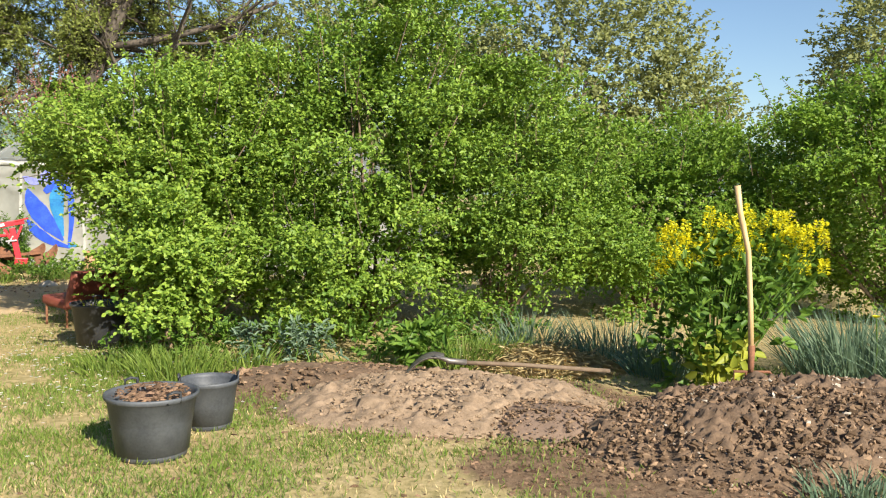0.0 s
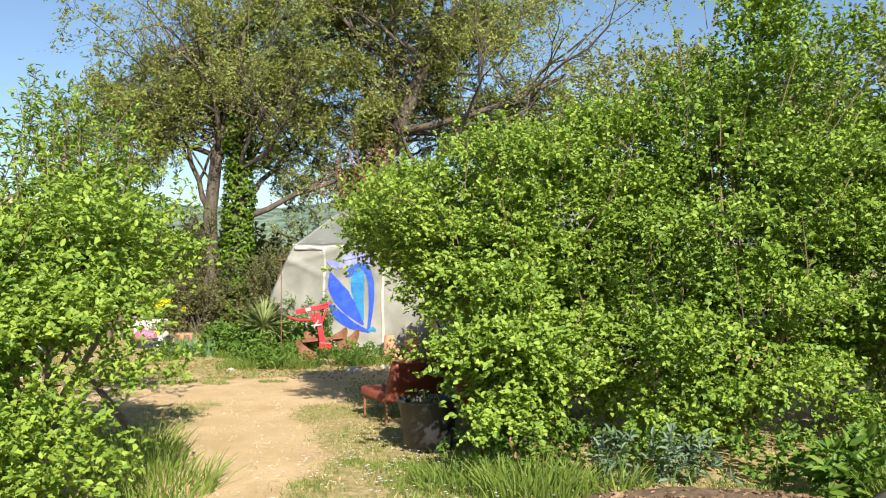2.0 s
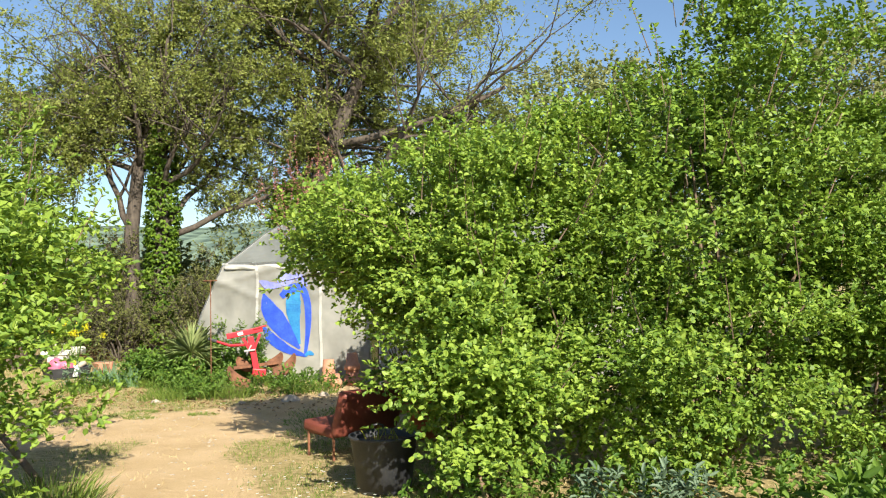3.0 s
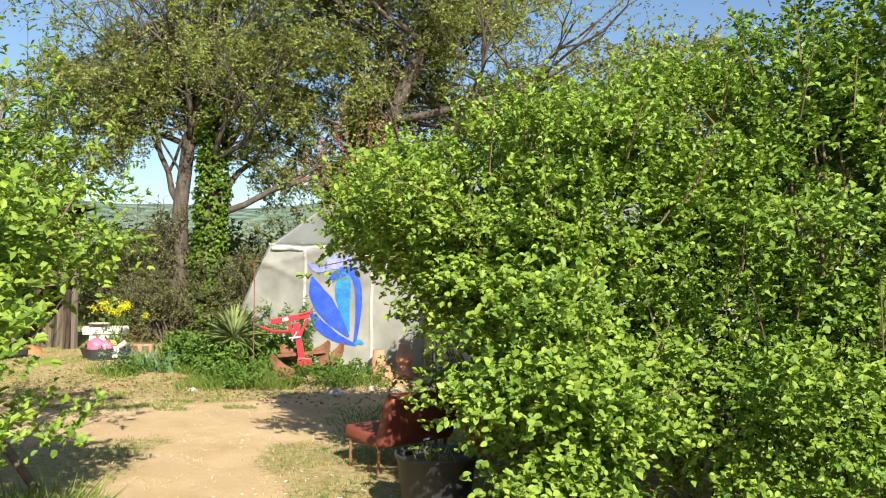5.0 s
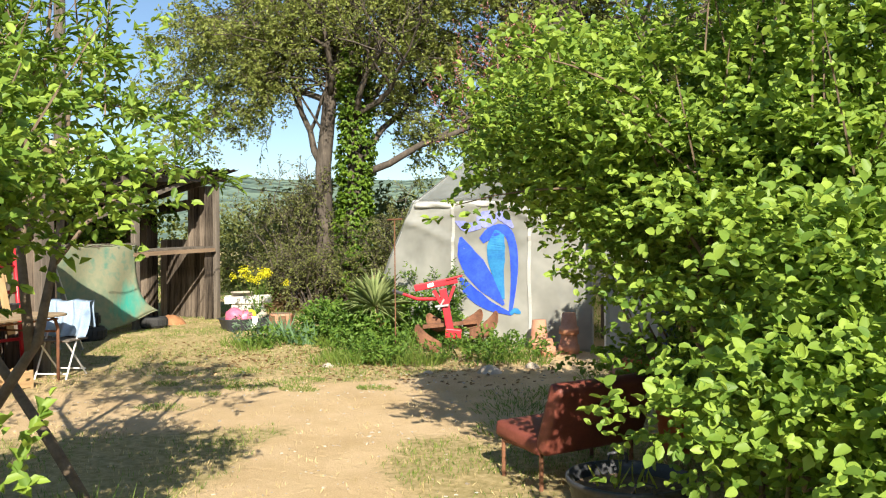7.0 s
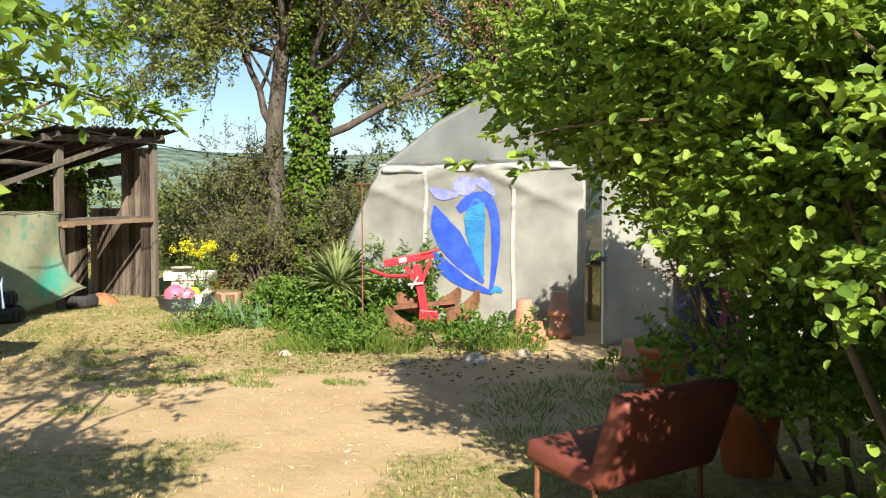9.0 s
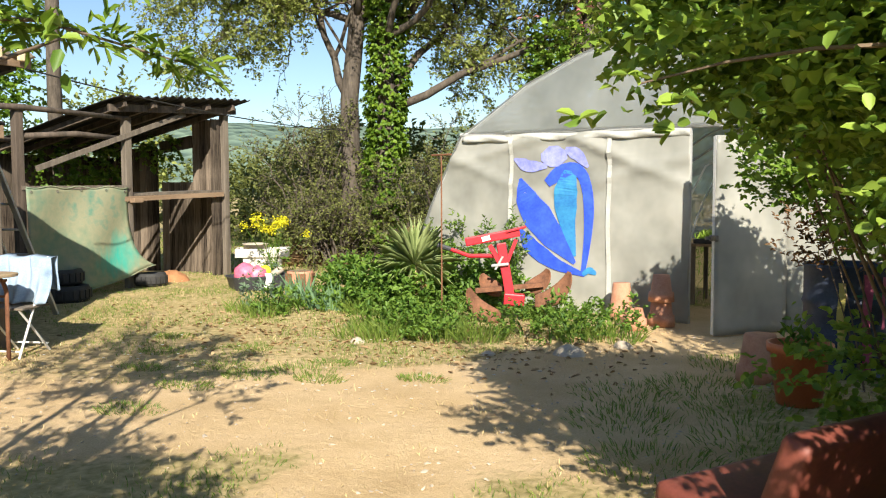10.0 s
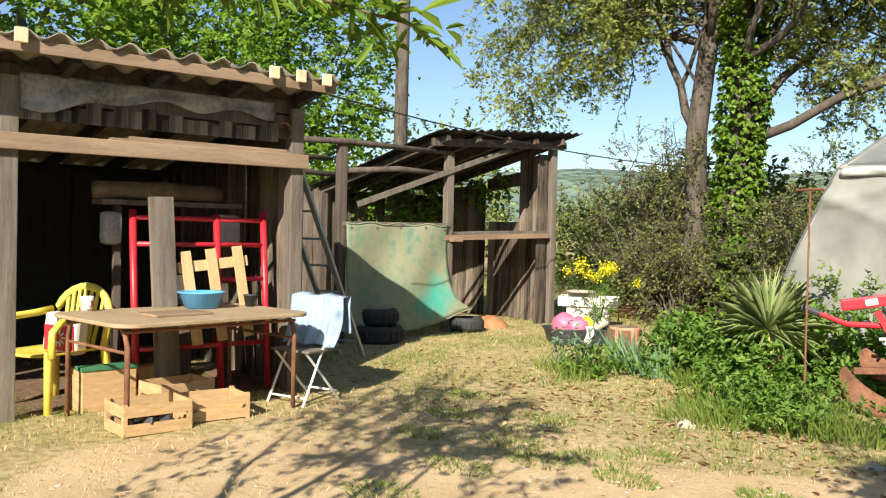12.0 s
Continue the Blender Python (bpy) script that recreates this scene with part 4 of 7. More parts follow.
leaf_mesh("crown", p - [-9.75, 22.4, 0], a, nm, s, s * 0.85, M["ivy"], ivy_bush)

# trees and thickets farther away
FAR = [
    ("broad tree in young leaf above the hedge", (3.6, 27.0), [(3.6, 27, 5.0, 3.2, 2.6, 2.8), (2.4, 26.5, 4.0, 2.2, 2, 2.0), (5.6, 27, 3.6, 2.2, 2, 1.8)], 3600, "olive"),
    ("far tree in young leaf behind the hedge", (13.0, 26.0), [(13.2, 26, 5.2, 2.6, 2.4, 2.6), (12.4, 26, 3.4, 2, 2, 1.8)], 2400, "olive"),
    ("rounded tree behind the shrubs", (-1.6, 29.0), [(-1.6, 29, 4.6, 3, 2.5, 2.4), (-3.6, 30, 5.6, 2.8, 2.4, 2.6)], 2800, "olive"),
    ("thicket of shrubs under the trees", (-15.6, 25.0), [(-15.6, 25, 1.1, 1.9, 1.4, 1.3), (-14.4, 25.4, 0.9, 1.6, 1.3, 1.1), (-17.4, 26, 1.2, 1.6, 1.4, 1.2)], 1300, "far"),
    ("thicket of shrubs under the trees", (-11.4, 24.2), [(-11.8, 24, 1.2, 1.5, 1.2, 1.3), (-10.2, 23.6, 1.3, 1.2, 1.1, 1.3)], 1200, "far"),
    ("low thicket beyond the sheds", (-20.5, 28.0), [(-20.5, 28, 0.8, 2.4, 1.6, 1.0), (-23.5, 29, 1.0, 2.4, 1.6, 1.1)], 900, "far"),
    ("leafy oak behind the sheds", (-24.8, 19.8), [(-24.6, 20.0, 5.2, 2.2, 2.3, 2.4), (-24.4, 17.4, 5.0, 2.1, 2.2, 2.3), (-25.3, 18.6, 7.4, 2.5, 2.5, 2.2), (-24.0, 18.6, 3.0, 1.8, 2.5, 1.3)], 3600, "oak"),
    ("dark leafy tree behind the open shed", (-17.8, 12.2), [(-17.8, 12.2, 4.4, 1.9, 1.9, 2.0), (-17.6, 10, 4.2, 1.9, 2, 2.0), (-18, 13.6, 3.0, 1.3, 1.2, 1.2)], 2400, "oak"),
    ("pale far tree in first leaf", (-24.0, 24.5), [(-24, 24.5, 2.6, 1.6, 1.5, 1.5)], 260, "tree"),
    ("far green woodland tree beyond the meadow", (-36.0, 52.0), [(-36, 52, 2.0, 4, 3, 2.0), (-42, 54, 2.2, 4, 3, 2.2)], 700, "far"),
    ("far green woodland tree beyond the meadow", (-24.0, 50.0), [(-24, 50, 2.4, 4, 3, 2.4), (-30, 52, 2.0, 4, 3, 2.0)], 700, "far"),
    ("far green woodland tree beyond the meadow", (-14.0, 46.0), [(-14, 46, 3.0, 4, 3, 3.0), (-8, 46, 3.2, 4, 3, 3.2)], 700, "far"),
    ("far green woodland tree beyond the meadow", (9.0, 36.0), [(9, 36, 2.6, 4, 3, 2.6), (16, 36, 3.0, 4.4, 3, 3.0)], 700, "far"),
    ("far green woodland tree beyond the meadow", (-46.0, 40.0), [(-46, 40, 1.8, 4, 3, 2.0), (-44, 30, 1.8, 3.4, 3, 2.0)], 600, "far"),
]
for i, (label, base, lumps, count, mat) in enumerate(FAR):
    near = math.hypot(base[0] + 5, base[1] - 9) < 17
    small = lumps[0][2] < 1.6 and near
    clump_tree("thicket" if "thicket" in label else "thorn_shrub" if "thorn" in label else "tree", label, base, lumps, 300 + i, count, 24 if near else 14, (0.065 if mat == "far" else 0.1) if near else 0.15, M[mat], 0.06 if small else 0.16, 0.5 if near else 0.9)


def thorn(label, base, seed, n, wide, high):
    """A shrub of many thin arching stems in thin leaf."""
    rng = np.random.default_rng(seed)
    root = thing("thorn_shrub", label, "shrub", Matrix.Translation((*base, zed(*base))))
    bm, tips = bmesh.new(), []
    for _ in range(n):
        a = rng.uniform(0, 6.28)
        d = math.sqrt(rng.uniform(0.02, 1))
        end = (wide * d * math.cos(a), wide * d * math.sin(a), high * rng.uniform(0.3, 1.0) * (1.1 - 0.45 * d))
        bough(bm, rng, tips, (0.12 * math.cos(a), 0.12 * math.sin(a), -0.05), end, 0.15, 0.024, 12, 0.5)
    part("stem", bm, M["bark"], root)["kind"] = "stuff"
    tp, tw = np.array([q for q, _ in tips]), np.array([w for _, w in tips])
    ok = tp[:, 2] > 0.05
    p, a, nm = sprigs(rng, tp[ok], tw[ok], 3, 0.14, 0.1)
    s = rng.uniform(0.6, 1.2, len(p)) * 0.05
    leaf_mesh("leaves", p, a, nm, s, s * 0.6, M["far"], root, simple=True)


thorn("tangled thorn shrub in thin leaf beneath the trees", (-14.15, 21.0), 331, 34, 1.15, 3.7)
thorn("tangled thorn shrub in thin leaf beneath the trees", (-13.3, 20.6), 332, 16, 0.8, 2.0)
thorn("low tangled thorn shrub behind the ivy tree", (-11.7, 21.6), 333, 26, 1.2, 2.7)
# ---- greenhouse ----
WALL_Y, CX = 17.6, -5.6
PROFILE = [(-4.42, 0.0), (-4.28, 0.55), (-4.02, 1.25), (-3.6, 2.1), (-3.2, 2.36), (-2.75, 2.67), (-2.1, 2.97), (-1.4, 3.2), (-0.7, 3.33), (0, 3.37)]
PROFILE = PROFILE + [(-x, z) for x, z in reversed(PROFILE[:-1])]
RAIL_Z = 2.12
house = thing("polytunnel", "large greenhouse tunnel of cloudy plastic film", "greenhouse", Matrix.Translation((CX, WALL_Y, 0)))


def slack(x, z):
    """How far the film bellies out, with creases that run down from the rail."""
    crease = (0.045 * max(0.0, math.sin(3.1 * x + 7 * z)) ** 9 + 0.03 * max(0.0, math.sin(2.3 * x - 9 * z + 1)) ** 9) * 1.4 * max(0.0, z - 1.2) / 0.8 if z < RAIL_Z else 0.05 * max(0.0, math.sin(6 * x + 1.2 * math.sin(2 * x))) ** 14 * max(0.0, 2.9 - z)
    return -0.014 * (1 + math.sin(5.1 * x + 3 * z) * math.sin(4 * z + x)) - crease


def film_panel(name, x0, x1, z0, z1, mat, label=""):
    """A slack film panel between posts, cut to the tunnel's outline, with creases."""
    px, pz = [q[0] for q in PROFILE], [q[1] for q in PROFILE]
    half = len(PROFILE) // 2

    def limit(z):
        return float(np.interp(z, pz[:half + 1], px[:half + 1]))

    def f(u, v, off):
        z = z0 + (z1 - z0) * v
        lo, hi = max(x0, limit(min(z, 3.36)) + 0.01), min(x1, -limit(min(z, 3.36)) - 0.01)
        x = lo + (hi - lo) * u
        return (x, slack(x, z) + off, z)

    bm = bmesh.new()
    sheet(bm, 60, 40, f, 0.004)
    return part(name, bm, mat, house, label, smooth=True)


DOOR = (-0.83, 0.14)
film_panel("end_panel", -4.5, -2.92, 0.0, RAIL_Z, M["film"])
film_panel("end_panel", -2.92, -1.72, 0.0, RAIL_Z, M["film"])
film_panel("end_panel", -1.72, DOOR[0], 0.0, RAIL_Z, M["film"])
film_panel("end_panel", DOOR[1], 2.2, 0.0, RAIL_Z, M["film"])
film_panel("end_panel", 2.2, 4.5, 0.0, RAIL_Z, M["film"])
film_panel("gable_film", -4.5, 4.5, RAIL_Z + 0.03, 3.36, M["film_top"], "clear rippled film over the gable")
bm = bmesh.new()
tube(bm, [(-3.62, 0.03, RAIL_Z + 0.02), (3.62, 0.03, RAIL_Z + 0.02)], 0.025, 8)
part("rail", bm, M["alu"], house)
for x in (-2.92, -1.72, DOOR[0] - 0.02, DOOR[1] + 0.02, 2.2):
    bm = boxed((x, 0.045, RAIL_Z / 2), (0.05, 0.05, RAIL_Z))
    part("post", bm, M["alu"], house)
for j in range(9):
    bm = bmesh.new()
    tube(bm, [(x, 0.05 + j * 2.0, z) for x, z in PROFILE], 0.028, 6)
    part("hoop", bm, M["alu"], house)
bm = bmesh.new()
sheet(bm, len(PROFILE) - 1, 16, lambda u, v, off: (PROFILE[round(u * (len(PROFILE) - 1))][0] * (1.008 - off), v * 16.0, PROFILE[round(u * (len(PROFILE) - 1))][1] * (1.008 - off) + 0.0), 0.002)
part("cover", bm, M["film_top"], house, smooth=True)
bm = bmesh.new()
sheet(bm, 20, 10, lambda u, v, off: (float(np.interp(v * 3.3, [q[1] for q in PROFILE[:10]], [q[0] for q in PROFILE[:10]])) * (1 - 2 * u) * 0.99, 16.0 + off, v * 3.3), 0.004)
part("back_film", bm, M["film_top"], house, smooth=True)


def blade(pts, width, mat, name="painted_shape"):
    """A flat painted stroke with a pointed outline along a curve on the film."""
    n = 28
    P = np.array(pts, float)
    t = np.linspace(0, 1, len(P))
    tt = np.linspace(0, 1, n + 1)
    c = np.stack([np.interp(tt, t, P[:, 0]), np.interp(tt, t, P[:, 1])], 1)
    for _ in range(6):
        c[1:-1] = (c[:-2] + 2 * c[1:-1] + c[2:]) / 4
    d = unit(np.gradient(c, axis=0))
    w = np.interp(tt, np.linspace(0, 1, len(width)), width)
    nrm = np.stack([-d[:, 1], d[:, 0]], 1)
    l, r = c + nrm * w[:, None] / 2, c - nrm * w[:, None] / 2
    verts = [(x, slack(x, z) - 0.012, z) for x, z in l] + [(x, slack(x, z) - 0.012, z) for x, z in r]
    m = n + 1
    ob = mesh_object(name, verts, [(i, i + 1, m + i + 1, m + i) for i in range(n)], mat, house)
    return ob


blade([(-2.80, 1.60), (-2.70, 1.32), (-2.46, 1.00), (-2.12, 0.62)], [0.03, 0.26, 0.36, 0.28, 0.04], M["blue_paint"])
blade([(-2.80, 1.00), (-2.66, 0.80), (-2.36, 0.60), (-2.0, 0.49)], [0.04, 0.18, 0.19, 0.12, 0.04], M["blue_paint"])
blade([(-2.46, 1.54), (-2.32, 1.66), (-2.12, 1.74), (-1.98, 1.58), (-1.94, 1.2), (-1.98, 0.8), (-2.02, 0.5)], [0.10, 0.17, 0.14, 0.12, 0.12, 0.08, 0.05], M["blue_paint"])
blade([(-2.18, 1.68), (-2.24, 1.4), (-2.22, 1.1), (-2.12, 0.70)], [0.14, 0.28, 0.27, 0.16, 0.03], M["teal_paint"])
blade([(-2.88, 1.83), (-2.70, 1.74), (-2.46, 1.74)], [0.02, 0.14, 0.13, 0.05], M["violet_paint"])
blade([(-2.53, 1.84), (-2.38, 1.85), (-2.22, 1.86)], [0.08, 0.24, 0.24, 0.08], M["violet_paint"])
blade([(-2.24, 1.93), (-2.10, 1.87), (-1.97, 1.72)], [0.05, 0.14, 0.12, 0.03], M["violet_paint"])
blade([(-2.02, 0.49), (-1.95, 0.55), (-1.86, 0.51)], [0.05, 0.06, 0.08, 0.03], M["teal_paint"])
for x in (-2.92, -1.72):
    bm = bmesh.new()
    sheet(bm, 2, 30, lambda u, v, off, x=x: (x - 0.025 + 0.05 * u + 0.008 * math.sin(9 * v), slack(x, v * 2.08) - 0.014 - off, 0.02 + v * 2.06), 0.003)
    part("seam_strip", bm, M["seam"], house, "paler doubled film seam")
bm = bmesh.new()
sheet(bm, 90, 4, lambda u, v, off: (-3.55 + 2.72 * u, -0.03 - 0.02 * math.sin(math.pi * v) - 0.012 * math.sin(37 * u + 3 * v) - off, RAIL_Z - 0.085 + 0.085 * v + 0.008 * math.sin(23 * u)), 0.003)
part("film_hem", bm, M["seam"], house, "white ruffled film hem below the rail", smooth=True)

# open door, hinged at the right jamb
door_m = Matrix.Translation((-5.46, 17.56, 0.0)) @ Matrix.Rotation(math.radians(180 + 47), 4, "Z")
door = thing("greenhouse_door", "open greenhouse door of cloudy film on a frame", "door", door_m)
bm = bmesh.new()
for a, b in (((0.02, 0, 0.02), (0.02, 0, 1.98)), ((0.84, 0, 0.02), (0.84, 0, 1.98)), ((0.02, 0, 1.97), (0.84, 0, 1.97)), ((0.02, 0, 0.03), (0.84, 0, 0.03)), ((0.02, 0, 1.0), (0.84, 0, 1.0))):
    stick(bm, a, b, 0.04, 0.04)
part("door_frame", bm, M["white"], door)
bm = bmesh.new()
sheet(bm, 14, 24, lambda u, v, off: (0.0 + 0.86 * u, 0.028 + 0.008 * math.sin(9 * u + 5 * v) + off, 0.01 + 1.98 * v), 0.004)
part("door_film", bm, M["film"], door, smooth=True)
bm = boxed((0.85, 0.0, 0.98), (0.05, 0.09, 0.06), bevel=0.01)
box(bm, (0.88, -0.03, 0.98), (0.10, 0.025, 0.03), bevel=0.005)
part("latch", bm, M["steel"], door)

# seedling bench inside
bench = thing("seedling_table", "slatted table with trays of green seedlings", "table", Matrix.Translation((-5.9, 19.4, 0)))
bm = bmesh.new()
for k in range(6):
    box(bm, (0, -0.4 + k * 0.16, 0.78), (1.8, 0.12, 0.03))
part("tabletop", bm, M["beam_wood"], bench)
for x in (-0.8, 0.8):
    for y in (-0.38, 0.38):
        part("leg", boxed((x, y, 0.38), (0.05, 0.05, 0.76)), M["grey_wood"], bench)
for k in range(3):
    tray = thing("seedling_tray", "black plastic tray of young green seedlings", "plant tray", Matrix.Translation((-6.45 + 0.55 * k, 19.35, 0.797)), "trays on the seedling table")
    part("tray", boxed((0, 0, 0.03), (0.5, 0.7, 0.06), bevel=0.01), M["black_plastic"], tray)
    rng = np.random.default_rng(60 + k)
    q = rng.uniform([-0.23, -0.33, 0.05], [0.23, 0.33, 0.06], (500, 3))
    leaf_mesh("seedlings", q, rng.normal(0, 0.3, q.shape) + [0, 0, 1], rng.normal(0, 1, q.shape), rng.uniform(0.05, 0.12, 500), 0.02, M["shrub"], tray)
blocks = [(-5.75, 18.15, 0.5, 0.3, 0.12), (-5.8, 18.6, 0.5, 0.3, 0.16)]
for x, y, sx, sy, sz in blocks:
    ob = part("concrete_slab", boxed((0, 0, sz / 2), (sx, sy, sz), bevel=0.015), M["concrete"], None)
    ob.location = (x, y, zed(x, y) - 0.01)
    tagged(ob, "grey concrete slab inside the greenhouse door", "slab")

# ---- open tool shed ----
def plank_row(bm, origin, along, upw, length, height, rng, width=0.14, thick=0.022, gap=0.006, ragged=0.0):
    o, a, h = Vector(origin), Vector(along).normalized(), Vector(upw)
    n = int(length / width)
    for k in range(n):
        hh = height + rng.uniform(-ragged, ragged)
        p = o + a * (k + 0.5) * width + a.cross(h) * rng.uniform(-0.004, 0.004)
        stick(bm, p, p + h * hh, width - gap - rng.uniform(0, 0.004), thick, a.cross(h))


def plank_wall(parent, name, origin, along, length, height, seed, width=0.14, mat="shed_plank", ragged=0.0):
    """A wall of upright planks, each one a piece of its own on a few shared meshes."""
    rng = np.random.default_rng(seed)
    root = new(name)
    root.parent = parent
    o, a = Vector(origin), Vector(along).normalized()
    metas = []
    for v in range(4):
        bm = boxed((0, 0, height / 2 - v * ragged), (width + 0.012 - 0.004 * v, 0.022, height - 2 * v * ragged))
        me = bpy.data.meshes.new("plank")
        bm.to_mesh(me)
        bm.free()
        me.materials.append(M[mat])
        metas.append(me)
    ang = math.atan2(a.y, a.x)
    for k in range(int(length / width)):
        p = o + a * (k + 0.5) * width + Vector((-a.y, a.x, 0)) * (0.012 * (k % 2))
        ob = new("plank", metas[int(rng.integers(4))])
        ob.parent = root
        ob.matrix_local = Matrix.Translation(p) @ Matrix.Rotation(ang + rng.normal(0, 0.02), 4, "Z") @ Matrix.Rotation(rng.normal(0, 0.006), 4, "Y")
    return root


S1 = (-11.8, 10.9, 0.0)
shed = thing("open_shed", "open-fronted shed of weathered dark planks", "shed", Matrix.Translation(S1))
for y in (0.0, 2.28):
    part("post", boxed((0, y, 1.22), (0.13, 0.12, 2.5), bevel=0.008), M["grey_wood"], shed)
part("post", boxed((0, -2.2, 1.22), (0.13, 0.12, 2.5), bevel=0.008), M["grey_wood"], shed)
bm = bmesh.new()
stick(bm, (0.09, -2.4, 1.99), (0.09, 2.36, 2.01), 0.12, 0.06, (1, 0, 0), 0.006)
part("beam", bm, M["beam_wood"], shed, "light brown squared front beam")
bm = bmesh.new()
stick(bm, (0.0, -2.3, 2.50), (0.0, 2.30, 2.47), 0.13, 0.03, (1, 0, 0))
stick(bm, (0.0, -2.3, 2.37), (0.0, 2.30, 2.36), 0.12, 0.03, (1, 0, 0))
box(bm, (-0.04, 0, 2.43), (0.025, 4.6, 0.44))
part("fascia", bm, M["old_wood"], shed)
for y in (2.35, -2.37):
    bm = bmesh.new()
    front = [bm.verts.new((x, y + d, z)) for d in (-0.01, 0.01) for x, z in ((-3.45, 2.0), (-0.06, 2.0), (-0.06, 2.58), (-3.45, 2.09))]
    for f in ((0, 1, 2, 3), (7, 6, 5, 4), (0, 4, 5, 1), (1, 5, 6, 2), (2, 6, 7, 3), (3, 7, 4, 0)):
        bm.faces.new([front[i] for i in f])
    part("gable_board", bm, M["old_wood"], shed)
# Added black sheet behind the back wall, keeps the interior dark.
part("shade_backing", boxed((-3.50, 0.05, 1.05), (0.02, 4.75, 2.1)), M["dark_and_shade"], shed)
plank_wall(shed, "fringe_boards", (0.015, -2.2, 2.17), (0, 1, 0), 4.4, 0.16, 5, 0.105, "shed_plank", 0.012)
bm = bmesh.new()
box(bm, (0.43, 0.0, 2.615), (0.028, 4.86, 0.085), None, 0.004)
part("eaves_board", bm, M["beam_wood"], shed)
# Rafters coloured near-black for the shade under the roof.
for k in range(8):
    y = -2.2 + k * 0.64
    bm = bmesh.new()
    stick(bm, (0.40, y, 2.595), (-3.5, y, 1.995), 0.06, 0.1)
    part("rafter", bm, M["dark_and_shade"], shed)


def wave_sheet(y0, y1, n):
    bm = bmesh.new()
    sheet(bm, n, 12, lambda u, v, off: (0.48 - 4.12 * v, y0 + (y1 - y0) * u, 2.70 - 0.60 * v + 0.028 * math.cos((y0 + (y1 - y0) * u) * 2 * math.pi / 0.235) - off), 0.007)
    return bm


for k in range(5):
    part("roof_sheet", wave_sheet(-2.5 + k * 0.98, -2.5 + k * 0.98 + 1.03, 44), M["fibre_cement"], shed, smooth=True)
for y in (-0.02, 1.83, 2.07, 2.31):
    bm = boxed((0.49, y, 2.67), (0.03, 0.085, 0.10), bevel=0.008)
    part("closure_block", bm, M["cream"], shed, "cream filler block under the roof wave")
# Back wall and near side wall: the shed's inner shade is in their colour.
plank_wall(shed, "back_wall", (-3.45, -2.3, 0.0), (0, 1, 0), 4.7, 2.08, 6, 0.14, "dark_and_shade")
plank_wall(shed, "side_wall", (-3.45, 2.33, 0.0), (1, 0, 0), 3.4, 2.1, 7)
plank_wall(shed, "side_wall", (-3.45, -2.35, 0.0), (1, 0, 0), 3.4, 2.1, 8, 0.14, "dark_and_shade")
rng = np.random.default_rng(9)
bm = bmesh.new()
sheet(bm, 26, 8, lambda u, v, off: (0.045 + 0.012 * math.sin(17 * u + 6 * v) + off, 0.06 + 2.0 * u, 2.50 - (0.25 - 0.12 * smooth01(0.1, 0.42, u) + 0.03 * math.sin(21 * u)) * v), 0.003)
part("hanging_sheet", bm, M["torn_sheet"], shed, "torn grey sheeting under the eaves", smooth=True)
for k, (x, z, l) in enumerate([(0.02, 2.075, 1.5), (0.0, 2.10, 1.35), (-0.05, 2.085, 1.1)]):
    bm = bmesh.new()
    stick(bm, (x - 0.02 * k, 2.2 - l, z), (x - 0.02 * k, 2.2, z), 0.09, 0.022)
    ob = part("stored_board", bm, M["beam_wood"], None)
    ob.location = S1
    tagged(ob, "thin brown board stored on the shed beam", "board", "boards on the beam")
bm = bmesh.new()
tube(bm, [(0.055, 2.15 + 0.07 * math.cos(a), 2.26 + 0.08 * math.sin(a)) for a in np.linspace(-0.9, 4.0, 14)], 0.012, 6)
ob = part("horseshoe", bm, M["rust"], None)
ob.location = S1
tagged(ob, "rusty horseshoe nailed to the shed boards", "horseshoe")

# red frame, plank and pallets leaning inside
red = thing("red_rack", "bright red painted tube frame leaning in the shed", "metal frame", Matrix.Translation((-11.98, 11.9, 0)) @ Matrix.Rotation(math.radians(-6), 4, "Y"))
for y, top in ((0.0, 1.56), (0.72, 1.54), (1.16, 1.58)):
    bm = bmesh.new()
    tube(bm, [(0, y, 0.0), (0, y, top)], 0.03, 10)
    part("upright", bm, M["red_paint"], red, smooth=True)
for z, a, b in ((1.5, 0.72, 1.16), (1.28, 0.0, 1.16), (0.98, 0.72, 1.16), (0.42, 0.0, 1.16), (1.5, 0.0, 0.72)):
    bm = bmesh.new()
    tube(bm, [(0, a, z), (0, b, z)], 0.022, 8)
    part("rung", bm, M["red_paint"], red, smooth=True)
bm = bmesh.new()
stick(bm, (-11.86, 12.12, 0.0), (-11.95, 12.06, 1.66), 0.2, 0.045, (1, 0, 0), 0.006)
tagged(part("plank", bm, M["grey_wood"], None), "wide weathered plank leaning against the red frame", "plank")
bm = bmesh.new()
stick(bm, (-12.15, 12.3, 0.0), (-12.35, 12.35, 1.0), 0.24, 0.04, (1, 0, 0), 0.006)
tagged(part("plank", bm, M["old_wood"], None), "dark short plank leaning behind the table", "plank")
pal = thing("pallet", "pale pine pallet leaning against the red frame", "pallet", Matrix.Translation((-11.9, 12.58, 0.62)) @ Matrix.Rotation(math.radians(-8), 4, "Y") @ Matrix.Rotation(math.radians(6), 4, "X"))
for y in (-0.24, -0.02, 0.22):
    part("slat", boxed((0.02, y, 0.24), (0.02, 0.09, 0.78), bevel=0.003), M["new_wood"], pal)
for z in (0.04, 0.5):
    part("crosspiece", boxed((-0.012, 0.0, z), (0.04, 0.62, 0.09), bevel=0.003), M["new_wood"], pal)
bm = bmesh.new()
stick(bm, (-12.6, 11.75, 1.62), (-12.6, 13.0, 1.62), 0.3, 0.04)
